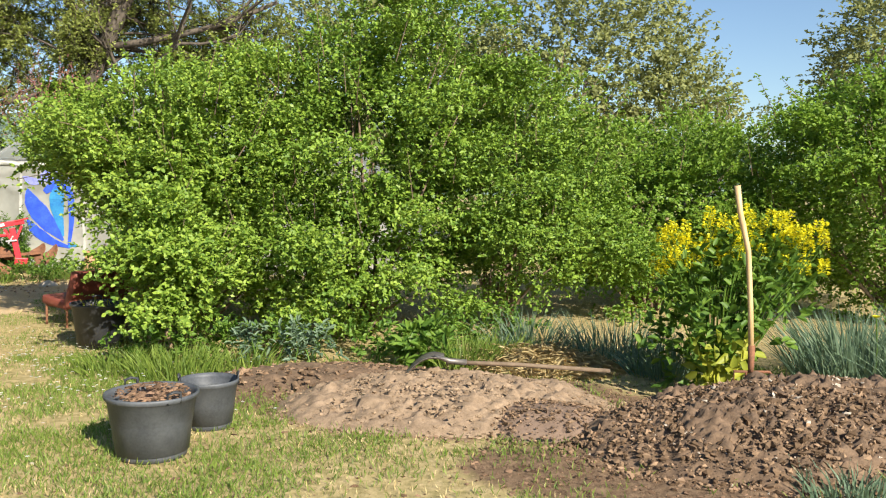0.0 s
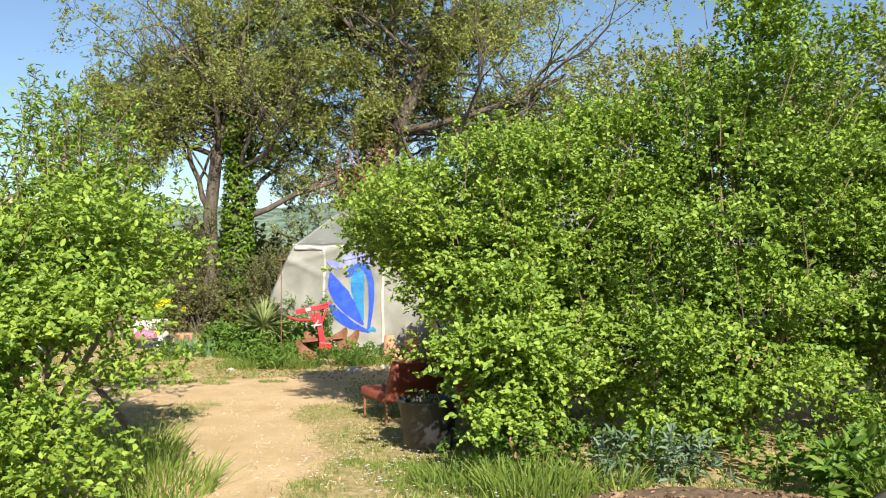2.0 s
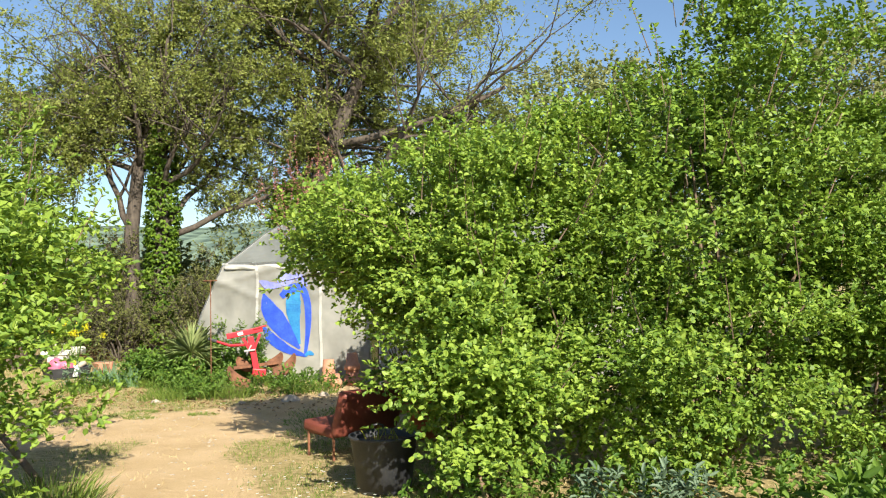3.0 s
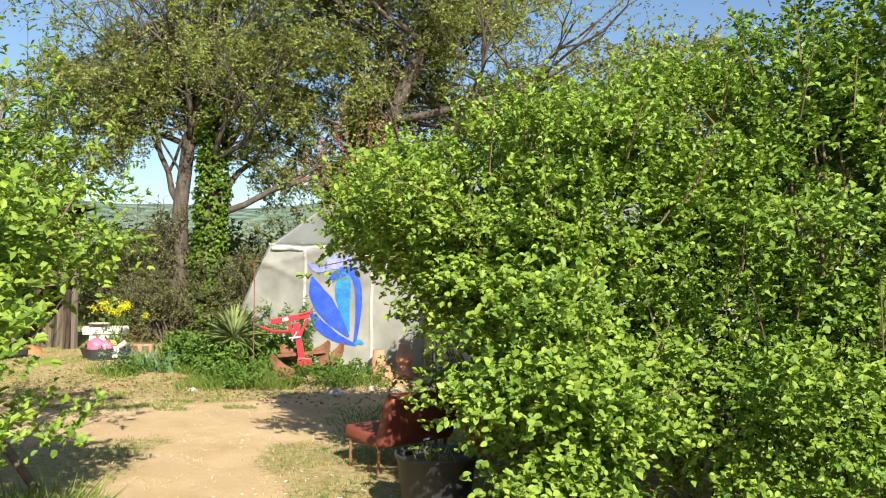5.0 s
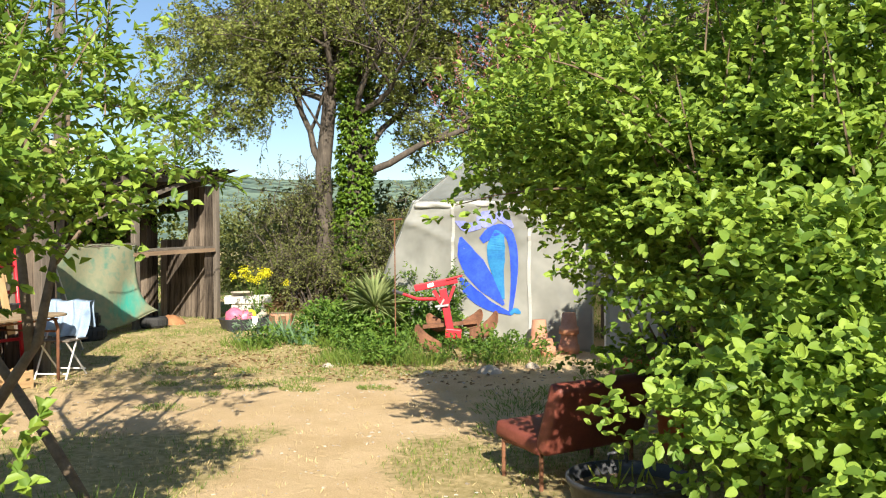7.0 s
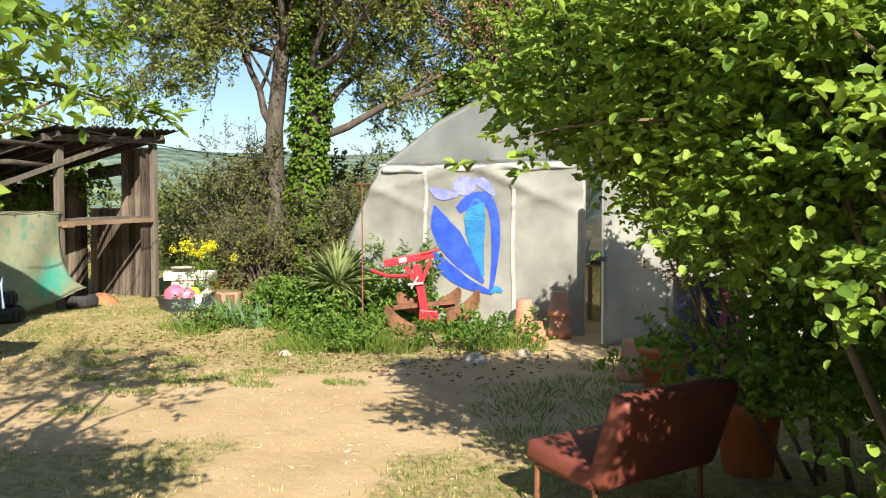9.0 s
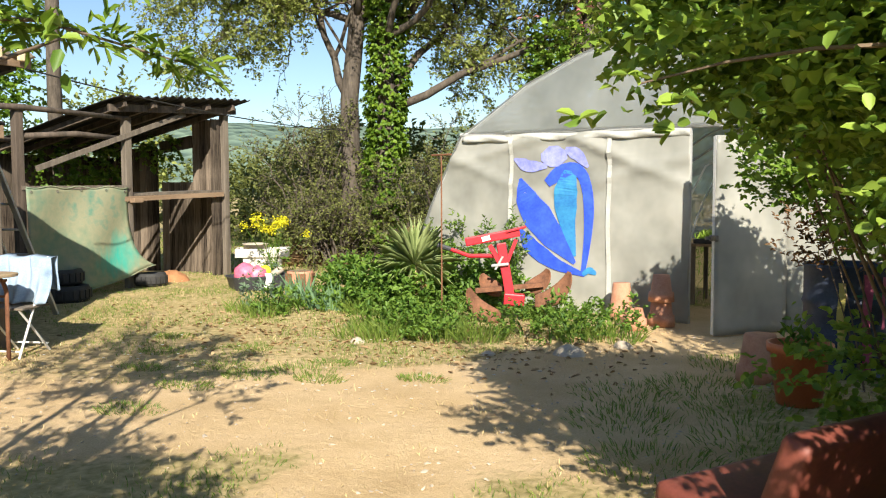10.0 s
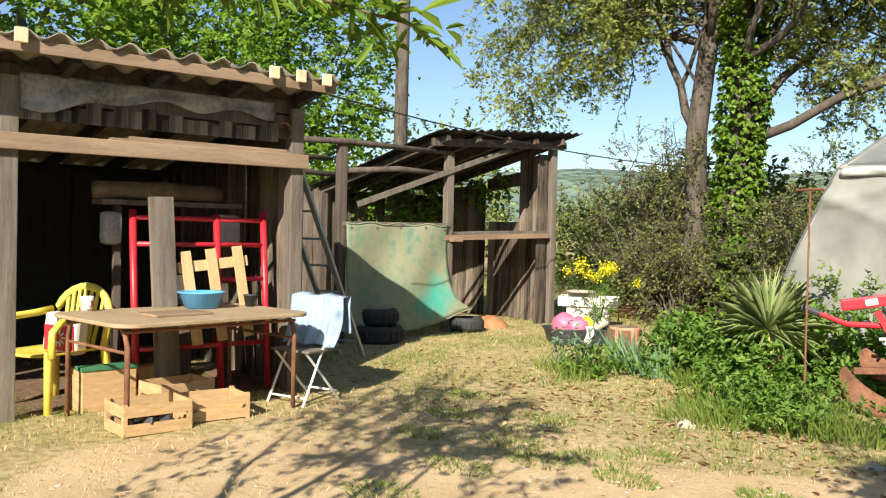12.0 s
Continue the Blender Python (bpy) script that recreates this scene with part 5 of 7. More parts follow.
shelf = thing("shelf", "rough wooden shelf inside the dark shed", "shelf", Matrix())
part("shelf_board", bm, M["grey_wood"], shelf)
for y in (11.95, 12.95):
    bm = bmesh.new()
    stick(bm, (-12.7, y, 0.0), (-12.7, y, 1.6), 0.06, 0.06)
    part("support", bm, M["old_wood"], shelf)
log = part("log", tube(bmesh.new(), [(-12.55, 11.7, 1.72), (-12.5, 12.3, 1.73), (-12.5, 12.8, 1.72)], [0.075, 0.08, 0.07], 10), M["twig"], None, smooth=True)
tagged(log, "brown log lying on the shed shelf", "log")
for y, w in ((11.82, 0.16), (12.85, 0.22)):
    ob = part("cloth_bundle", boxed((-12.45, y, 1.40), (0.16, w, 0.28), bevel=0.05), M["grey_sheet"], None)
    tagged(ob, "grey cloth bundle hung from the shelf", "cloth")

# table
def rounded_slab(sx, sy, z0, z1, r):
    """A board with rounded corners."""
    bm = bmesh.new()
    rim = [(cx * (sx / 2 - r) + r * math.cos(a), cy * (sy / 2 - r) + r * math.sin(a)) for k, (cx, cy) in enumerate(((1, 1), (-1, 1), (-1, -1), (1, -1))) for a in np.linspace(k * math.pi / 2, (k + 1) * math.pi / 2, 7)]
    rings = [[bm.verts.new((x * f, y * f, z)) for x, y in rim] for f, z in ((0.99, z0), (1.0, z0 + 0.006), (1.0, z1 - 0.006), (0.992, z1))]
    n = len(rim)
    for lo, hi in zip(rings, rings[1:]):
        for k in range(n):
            bm.faces.new((lo[k], lo[(k + 1) % n], hi[(k + 1) % n], hi[k]))
    bm.faces.new(list(reversed(rings[0])))
    bm.faces.new(rings[-1])
    return bm


TABLE = Matrix.Translation((-11.43, 12.08, zed(-11.43, 12.08))) @ Matrix.Rotation(math.radians(100), 4, "Z")
table = thing("work_table", "worn brown table on rusty tube legs", "table", TABLE)
part("tabletop", rounded_slab(1.62, 1.12, 0.737, 0.767, 0.16), M["table_top"], table)
bm = bmesh.new()
for y in (-0.42, 0.42):
    tube(bm, [(-0.72, y, 0.70), (0.72, y, 0.70)], 0.014, 6)
part("under_rail", bm, M["rust"], table)
for x in (-0.70, 0.70):
    for y in (-0.44, 0.44):
        s = 1 if y > 0 else -1
        bm = bmesh.new()
        tube(bm, [(x, y, 0.0), (x, y, 0.60), (x, y - 0.03 * s, 0.68), (x, y - 0.09 * s, 0.725), (x, y - 0.28 * s, 0.73)], 0.019, 8)
        part("leg", bm, M["rust"], table, smooth=True)
for x in (-0.70, 0.70):
    bm = bmesh.new()
    tube(bm, [(x, -0.44, 0.56), (x, 0.44, 0.56)], 0.012, 6)
    part("stretcher", bm, M["rust"], table)


def on_table(x, y, dz=0.0):
    return Matrix.Translation((x, y, 0.767 + zed(-11.43, 12.08) + dz))


basin = thing("basin", "light blue plastic washing-up basin on the table", "basin", on_table(-11.73, 12.33))
part("bowl", lathe(bmesh.new(), [(0, 0.004), (0.13, 0.004), (0.175, 0.12), (0.19, 0.125), (0.19, 0.135), (0.165, 0.13), (0.12, 0.016), (0, 0.016)], 32), M["blue_plastic"], basin, smooth=True)
pot = thing("flower_pot", "small black plastic pot on the table", "pot", on_table(-11.70, 12.74))
part("pot", lathe(bmesh.new(), [(0, 0.002), (0.038, 0.002), (0.052, 0.09), (0.057, 0.09), (0.057, 0.1), (0.045, 0.1), (0.045, 0.08), (0, 0.08)], 20), M["black_plastic"], pot, smooth=True)
mug = thing("mug", "white mug with orange and blue pattern", "mug", on_table(-11.84, 11.47))
part("mug_body", lathe(bmesh.new(), [(0, 0.002), (0.045, 0.002), (0.05, 0.11), (0.044, 0.11), (0.04, 0.012), (0, 0.012)], 20), M["white"], mug, smooth=True)
bm = bmesh.new()
tube(bm, [(0.045, 0, 0.085), (0.08, 0, 0.075), (0.085, 0, 0.05), (0.075, 0, 0.03), (0.045, 0, 0.025)], 0.006, 6)
part("handle", bm, M["white"], mug)
for k, mt in enumerate(("orange_pot", "blue_plastic", "yellow_plastic")):
    bm = bmesh.new()
    sheet(bm, 6, 3, lambda u, v, off, k=k: ((0.0535 + off) * math.cos(2.0 * k + u * 1.1), (0.0535 + off) * math.sin(2.0 * k + u * 1.1), 0.03 + 0.05 * v), 0.001)
    part("painted_patch", bm, M[mt], mug)
mat_ob = part("cutting_board", boxed((0, 0, 0.01), (0.46, 0.30, 0.018), Matrix.Rotation(math.radians(100), 4, "Z"), 0.004), M["beam_wood"], None)
mat_ob.matrix_world = on_table(-11.3, 11.95)
tagged(mat_ob, "thin brown board lying on the table", "board")
ob = part("dark_bowl", lathe(bmesh.new(), [(0, 0.003), (0.06, 0.003), (0.09, 0.09), (0.08, 0.09), (0.05, 0.015), (0, 0.015)], 20), M["drum"], None, smooth=True)
ob.matrix_world = on_table(-11.98, 12.2)
tagged(ob, "dark blue bowl behind the basin", "bowl")


def crate(label, m, sx, sy, sz):
    root = thing("crate", label, "crate", m, "crates under the table")
    for x in (-sx / 2, sx / 2):
        for y in (-sy / 2, sy / 2):
            part("corner_block", boxed((x * 0.95, y * 0.93, sz / 2), (0.03, 0.03, sz)), M["crate_wood"], root)
    for z in np.linspace(0.045, sz - 0.05, 2):
        for y in (-sy / 2, sy / 2):
            part("slat", boxed((0, y, z), (sx, 0.01, sz * 0.36), bevel=0.002), M["crate_wood"], root)
        for x in (-sx / 2, sx / 2):
            part("slat", boxed((x, 0, z), (0.01, sy - 0.012, sz * 0.36), bevel=0.002), M["crate_wood"], root)
    for k in range(4):
        part("floor_slat", boxed((0, -sy / 2 + (k + 0.5) * sy / 4, 0.012), (sx - 0.02, sy / 4 - 0.015, 0.008)), M["crate_wood"], root)
    return root


def at(x, y, deg=0, dz=0.0):
    return Matrix.Translation((x, y, zed(x, y) + dz)) @ Matrix.Rotation(math.radians(deg), 4, "Z")


crate("slatted pine crate holding dark odds and ends", at(-11.0, 11.66, 93), 0.48, 0.34, 0.22)
crate("slatted pine fruit crate on the bare ground", at(-11.1, 12.16, 88), 0.46, 0.32, 0.19)
crate("slatted pine crate behind the others under table", at(-11.5, 12.05, 100), 0.45, 0.32, 0.25)
rng = np.random.default_rng(41)
for k in range(9):
    x, y = -11.0 + rng.uniform(-0.12, 0.12), 11.66 + rng.uniform(-0.17, 0.17)
    mt, nm, lb = (("black_plastic", "plastic_scrap", "dark plastic scrap in the crate") if k % 3 else ("grey_sheet", "paper_scrap", "crumpled grey paper in the crate"))
    ob = part(nm, boxed((0, 0, 0.03), (rng.uniform(0.08, 0.16), rng.uniform(0.05, 0.1), 0.05), Matrix.Rotation(rng.uniform(0, 3), 4, "Z") @ Matrix.Rotation(rng.uniform(-0.3, 0.3), 4, "X"), 0.01), M[mt], None)
    ob.location = (x, y, zed(x, y) + 0.02 + 0.04 * (k % 3))
    tagged(ob, lb, "scrap")
bx = thing("wooden_box", "brown wooden box with a green lid", "box", at(-11.95, 11.62, 95))
part("box_body", boxed((0, 0, 0.16), (0.42, 0.32, 0.32), bevel=0.008), M["crate_wood"], bx)
part("lid", boxed((0.0, -0.1, 0.335), (0.44, 0.14, 0.03), bevel=0.005), M["green_paint"], bx, "green painted lid strip")
ob = part("small_box", boxed((0, 0, 0.09), (0.22, 0.13, 0.16), bevel=0.004), M["new_wood"], None)
ob.matrix_world = at(-12.05, 12.0, 95, 0.12)
tagged(ob, "pale pine box offcut behind the crates", "box")
ob = part("wood_block", boxed((0, 0, 0.06), (0.3, 0.2, 0.13), bevel=0.004), M["crate_wood"], None)
ob.matrix_world = at(-12.05, 12.0, 95, 0.0)
tagged(ob, "short brown wooden block on the shed floor", "wood block")


# yellow garden chair
yc = thing("garden_chair", "yellow moulded plastic garden armchair", "chair", at(-12.25, 11.32, -62 + 90) @ Matrix.Scale(1.08, 4))
part("seat", sheet(bmesh.new(), 10, 10, lambda u, v, off: (-0.24 + 0.48 * u, -0.24 + 0.48 * v, 0.42 - 0.02 * math.sin(math.pi * u) - off), 0.015), M["yellow_plastic"], yc, smooth=True)
for x in (-0.25, 0.25):
    for y in (-0.24, 0.26):
        bm = bmesh.new()
        tube(bm, [(x * 1.12, y * 1.12, 0), (x, y, 0.42), (x * 1.02, y, 0.44)], [0.028, 0.034, 0.034], 8)
        part("leg", bm, M["yellow_plastic"], yc, smooth=True)
for x in (-0.28, 0.28):
    bm = bmesh.new()
    tube(bm, [(x, -0.25, 0.40), (x * 1.05, -0.25, 0.58), (x * 1.05, -0.18, 0.64), (x, 0.1, 0.66), (x * 0.95, 0.24, 0.68)], 0.028, 8)
    part("armrest", bm, M["yellow_plastic"], yc, smooth=True)
bm = bmesh.new()
tube(bm, [(-0.25, 0.25, 0.40)] + [(0.27 * math.sin(a), 0.28 + 0.05 * math.cos(a), 0.62 + 0.24 * math.cos(a)) for a in np.linspace(-1.5, 1.5, 13)] + [(0.25, 0.25, 0.40)], 0.03, 8)
part("back_rim", bm, M["yellow_plastic"], yc, smooth=True)
for k in range(7):
    x = -0.18 + 0.06 * k
    bm = bmesh.new()
    stick(bm, (x * 0.8, 0.24, 0.42), (x, 0.32, 0.62 + 0.23 * math.sqrt(max(0.0, 1 - (x / 0.27) ** 2))), 0.03, 0.012, (0, 1, 0))
    part("back_slat", bm, M["yellow_plastic"], yc)
bag = thing("shopping_bag", "red and white patterned shopping bag on the chair", "bag", at(-12.22, 11.42, 30, 0.425))
part("bag_body", boxed((0, 0, 0.15), (0.34, 0.13, 0.30), Matrix.Rotation(0.12, 4, "Y"), 0.03), M["white"], bag)
bm = bmesh.new()
sheet(bm, 10, 6, lambda u, v, off: (-0.15 + 0.3 * u, -0.07 - off, 0.02 + 0.2 * v), 0.003)
part("red_panel", bm, M["red_paint"], bag, "red printed panel")
for k in range(10):
    a = 2 * math.pi * k / 10
    bm = bmesh.new()
    stick(bm, (0.0 + 0.03 * math.cos(a), -0.078, 0.12 + 0.03 * math.sin(a)), (0.07 * math.cos(a), -0.078, 0.12 + 0.07 * math.sin(a)), 0.014, 0.002, (0, 1, 0))
    part("ray", bm, M["white"], bag)

# folding chair with cloth
fc = thing("folding_chair", "folding chair of white-painted tube with thin seat", "chair", at(-11.35, 13.08, 20))
part("seat", boxed((0, 0, 0.43), (0.42, 0.40, 0.02), bevel=0.006), M["grey_wood"], fc)
for x in (-0.19, 0.19):
    bm = bmesh.new()
    tube(bm, [(x, -0.24, 0.0), (x, 0.22, 0.86)], 0.011, 7)
    part("frame_leg", bm, M["white"], fc)
    bm = bmesh.new()
    tube(bm, [(x * 0.86, 0.24, 0.0), (x * 0.86, -0.18, 0.42)], 0.011, 7)
    part("cross_leg", bm, M["white"], fc)
for y, z in ((-0.2, 0.06), (0.2, 0.07), (0.2, 0.84)):
    bm = bmesh.new()
    tube(bm, [(-0.18, y, z), (0.18, y, z)], 0.009, 6)
    part("crossbar", bm, M["white"], fc)
bm = bmesh.new()


def drape(u, v, off):
    x = -0.27 + 0.54 * u
    s = v * 0.84
    if s < 0.5:
        y, z = 0.08 + 0.24 * s - 0.05 - off, 0.46 + 0.84 * s
    else:
        y, z = 0.25 + 0.06 * (s - 0.5) + off, 0.88 - 0.95 * (s - 0.5)
    w = 0.022 * math.sin(16 * u + 4 * v) + 0.016 * math.sin(31 * u - 3 * v)
    return (x + 0.02 * math.sin(7 * v), y - w, z + 0.01 * math.sin(12 * u))


sheet(bm, 40, 30, drape, 0.006)
ob = part("cloth", bm, M["cloth"], None, smooth=True)
ob.matrix_world = at(-11.35, 13.08, 20)
tagged(ob, "pale blue cloth draped over the folding chair", "cloth")

# aluminium ladder
lad = thing("ladder", "old aluminium ladder leaning beside the shed", "ladder", Matrix())
A, B = Vector((-13.1, 14.62, zed(-13.1, 14.6))), Vector((-12.75, 13.62, 2.0))
side = Vector((0.94, 0.33, 0)) * 0.17
for s in (-1, 1):
    bm = bmesh.new()
    stick(bm, A + side * s, B + side * s, 0.03, 0.06, side)
    part("rail", bm, M["alu"], lad)
for k in range(7):
    q = A.lerp(B, (k + 0.6) / 7)
    bm = bmesh.new()
    tube(bm, [q - side, q + side], 0.014, 6)
    part("rung", bm, M["alu"], lad)

# ---- second shed, with tarp and shelf ----
S2 = (-14.0, 15.0, 0.0)
G2 = 0.1
s2 = thing("lean_to_shed", "tumbledown plank lean-to shed with shelf", "shed", Matrix.Translation(S2))
for y, top in ((0.0, 2.54), (1.66, 2.5), (3.6, 2.68)):
    part("post", boxed((0, y, top / 2), (0.10, 0.11, top), bevel=0.008), M["grey_wood"] if y else M["old_wood"], s2)
for y in (0.0, 1.2, 3.6):
    part("post", boxed((-2.5, y, 1.0), (0.1, 0.1, 2.0)), M["old_wood"], s2)
plank_wall(s2, "back_wall", (-2.55, 0.0, 0.0), (0, 1, 0), 3.6, 2.05, 31, 0.15)
plank_wall(s2, "side_wall_front", (-0.72, 3.64, 0.0), (1, 0, 0), 0.72, 2.62, 32, 0.145)
plank_wall(s2, "side_wall_back", (-2.55, 3.64, 0.0), (1, 0, 0), 1.1, 2.2, 33, 0.145)
plank_wall(s2, "side_wall_low", (-1.45, 3.64, 0.0), (1, 0, 0), 0.73, 1.62, 34, 0.145)
bm = bmesh.new()
stick(bm, (-0.72, 3.62, 2.28), (-1.45, 3.62, 2.2), 0.2, 0.03, (0, 1, 0))
part("window_head", bm, M["old_wood"], s2)
plank_wall(s2, "front_corner_boards", (-0.02, 3.32, 0.0), (0, 1, 0), 0.29, 2.6, 35, 0.145)
bm = bmesh.new()
stick(bm, (-0.3, 1.7, 1.42), (-0.3, 3.6, 1.47), 0.62, 0.035)
part("shelf_board", bm, M["grey_wood"], s2, "rough grey shelf board")
bm = bmesh.new()
stick(bm, (0.06, 1.55, 1.36), (0.06, 3.5, 1.42), 0.07, 0.03, (1, 0, 0))
part("shelf_rail", bm, M["beam_wood"], s2)
part("bracket", boxed((0.08, 1.72, 1.34), (0.16, 0.16, 0.06), bevel=0.006), M["beam_wood"], s2)
bm = bmesh.new()
stick(bm, (0.06, 2.72, 2.62), (0.06, 0.2, 1.75), 0.07, 0.025, (1, 0, 0))
part("brace", bm, M["grey_wood"], s2, "slanting grey brace board")
for z, y0, y1, dx in ((2.48, -1.7, 1.7, 0.04), (2.32, -1.7, 0.1, -0.4), (2.1, -1.75, 0.1, -0.1), (2.2, 0.0, 1.66, 0.0), (1.95, -1.7, 0.1, -0.9)):
    bm = bmesh.new()
    tube(bm, [(dx, y0, z - 0.05), (dx + 0.02, (y0 + y1) / 2, z + 0.02), (dx, y1, z)], [0.035, 0.04, 0.03], 7)
    part("pole", bm, M["old_wood"], s2, smooth=True)
bm = bmesh.new()
stick(bm, (0.1, 1.3, 2.60), (0.1, 3.75, 2.74), 0.10, 0.06, (1, 0, 0))
part("lintel", bm, M["old_wood"], s2)
for k in range(5):
    bm = bmesh.new()
    y = 1.45 + k * 0.53
    stick(bm, (0.25, y, 2.66 + 0.03 * k), (-2.7, y - 0.25, 2.0 + 0.03 * k), 0.06, 0.08)
    part("rafter", bm, M["old_wood"], s2)
for k in range(3):
    bm = bmesh.new()

    def tin(u, v, off, k=k):
        y = 1.25 + 0.86 * k + 0.92 * u
        return (0.32 - 3.1 * v, y - 0.25 * v, 2.75 + 0.055 * (y - 1.3) - 0.68 * v + 0.018 * math.cos(y * 2 * math.pi / 0.15) + 0.008 * k - off + 0.01 * math.sin(9 * v + k))

    sheet(bm, 40, 10, tin, 0.005)
    part("roof_sheet", bm, M["dark_and_shade"], s2, smooth=True)
rng = np.random.default_rng(36)
pos, way = crown_points(rng, [(-16.2, 17.6, 2.0, 0.4, 0.7, 0.35), (-15.3, 18.45, 2.2, 0.35, 0.12, 0.18)], 260, 0.5, 0.3)
p, a, nm = sprigs(rng, pos, way, 8, 0.2, 0.6)
s = rng.uniform(0.7, 1.2, len(p)) * 0.07
climb = thing("climbing_ivy", "dark ivy climbing inside the lean-to roof", "ivy", Matrix.Translation((-16.2, 17.6, 0)))
bm = bmesh.new()
tube(bm, [(-0.2, 0.2, 0.1), (-0.15, 0.1, 1.2), (0, 0, 2.1), (0.9, 0.85, 2.25)], [0.03, 0.025, 0.02, 0.008], 6)
part("stem", bm, M["twig"], climb)
leaf_mesh("leaves", p - [-16.2, 17.6, 0], a, nm, s, s * 0.9, M["ivy"], climb)
bm = bmesh.new()


def hang(u, v, off):
    flare = 0.28 * v ** 9 * smooth01(0.5, 1.0, u)
    y = 15.04 + 1.56 * u + flare + 0.06 * v * (u - 0.3)
    bot = 0.30 - 0.14 * math.sin(math.pi * min(u * 1.15, 1)) + 0.10 * smooth01(0.8, 1.0, u)
    z = 1.50 + (bot - 1.50) * v - 0.015 * math.sin(7 * math.pi * u) * (1 - v)
    x = -13.93 + 0.13 * v ** 2.6 + 0.03 * math.sin(11 * u + 2 * v) * v + 0.018 * math.sin(5 * v + 9 * u)
    return (x + off, y, z + 0.02)


sheet(bm, 36, 30, hang, 0.004)
tarp = thing("tarp", "faded green tarpaulin hung over the lean-to front", "tarp")
part("sheet", bm, M["tarp"], tarp, smooth=True)
bm = bmesh.new()
tube(bm, [hang(u, 0.0, 0.008) for u in np.linspace(0, 1, 30)], 0.009, 6)
part("top_hem", bm, M["tarp"], tarp, smooth=True)
bm = bmesh.new()
tube(bm, [hang(u, 1.0, 0.004) for u in np.linspace(0, 1, 40)], 0.008, 6)
part("bottom_hem", bm, M["tarp"], tarp, smooth=True)
for u in (0.04, 0.28, 0.52, 0.76, 0.96):
    c = Vector(hang(u, 0.04, 0.009))
    bm = bmesh.new()
    tube(bm, [c + Vector((0, 0.014 * math.cos(a), 0.014 * math.sin(a))) for a in np.linspace(0, 2 * math.pi, 11)], 0.004, 5)
    part("eyelet", bm, M["steel"], tarp, "small steel eyelet")
bm = bmesh.new()
stick(bm, (-13.95, 15.0, 1.51), (-13.95, 16.66, 1.53), 0.05, 0.03, (1, 0, 0))
tagged(part("batten", bm, M["grey_wood"], None), "grey batten nailed along the tarp top", "batten")


def tyre(label, m, r=0.3, w=0.2):
    root = thing("tyre", label, "tyre", m, "old tyres by the tarp")
    prof = [(r * 0.6, -w * 0.35), (r * 0.7, -w / 2), (r * 0.92, -w / 2), (r, -w * 0.3), (r, w * 0.3), (r * 0.92, w / 2), (r * 0.7, w / 2), (r * 0.6, w * 0.35), (r * 0.62, 0), (r * 0.6, -w * 0.35)]
    part("carcass", lathe(bmesh.new(), prof, 30), M["rubber"], root, smooth=True)
    for k in range(22):
        a = 2 * math.pi * k / 22
        part("tread_block", boxed((r * 1.0 * math.cos(a), r * 1.0 * math.sin(a), 0), (0.03, 0.05, w * 0.55), Matrix.Rotation(a, 4, "Z")), M["rubber"], root)


tyre("black treaded tyre lying under the tarp", at(-13.75, 15.42, 0, 0.1))
tyre("worn black tyre lying on another tyre", at(-13.95, 15.5, 40, 0.29), 0.28)
tyre("black tyre lying at the tarp corner", at(-13.85, 16.9, 0, 0.1), 0.22, 0.18)


def heap(name, label, c, rx, ry, h, mat, seed, rough=0.05, n=60, flat=0.0, category="soil heap"):
    """A mound with an uneven skin, sunk a little into the ground."""
    rng = np.random.default_rng(seed)
    o = Vector(rng.uniform(-50, 50, 3).tolist())
    verts, faces = [], []
    for i in range(n + 1):
        for j in range(n + 1):
            u, v = 2 * i / n - 1, 2 * j / n - 1
            x, y = c[0] + rx * u * 1.15, c[1] + ry * v * 1.15
            d = math.hypot(u, v) * 1.15
            z = h * max(0.0, 1 - d * d) ** (0.9 - flat)
            q = Vector((x, y, 0))
            lump = noise.fractal(q * 3.1 + o, 1.0, 2.0, 3) * rough * 0.9 + noise.fractal(q * 15 + o, 0.5, 2.0, 5) * rough * 0.6
            z += lump * min(1.0, 2.2 * max(0.0, 1.1 - d)) - 0.03 * smooth01(0.85, 1.1, d)
            verts.append((x, y, zed(x, y) + z))
    for i in range(n):
        for j in range(n):
            k = i * (n + 1) + j
            faces.append((k, k + n + 1, k + n + 2, k + 1))
    ob = mesh_object(name, verts, faces, mat, None, True)
    return tagged(ob, label, category)
# ---- beds, heaps and tools at the start of the path ----
heap("sand_heap", "low pale sandy soil heap", (-0.28, 7.9), 1.35, 0.9, 0.2, plain("sandy_soil", (0.17, 0.115, 0.07), (0.36, 0.255, 0.165), 0.95, 0, 14, 90, 1.0), 51, 0.06, 120)
heap("soil_heap", "small heap of fine grey-brown soil", (0.45, 7.35), 0.55, 0.42, 0.16, plain("fine_soil", (0.15, 0.10, 0.07), (0.25, 0.17, 0.12), 0.95, 0, 10, 90, 0.7), 52, 0.01, 40)
heap("soil_heap", "dark crumbly compost spread behind sand", (-1.3, 8.75), 1.1, 0.5, 0.12, M["clod"], 53, 0.03, 46)
heap("compost_heap", "large dark brown heap of cloddy compost", (2.3, 7.0), 1.75, 1.0, 0.40, M["clod"], 54, 0.085, 150)


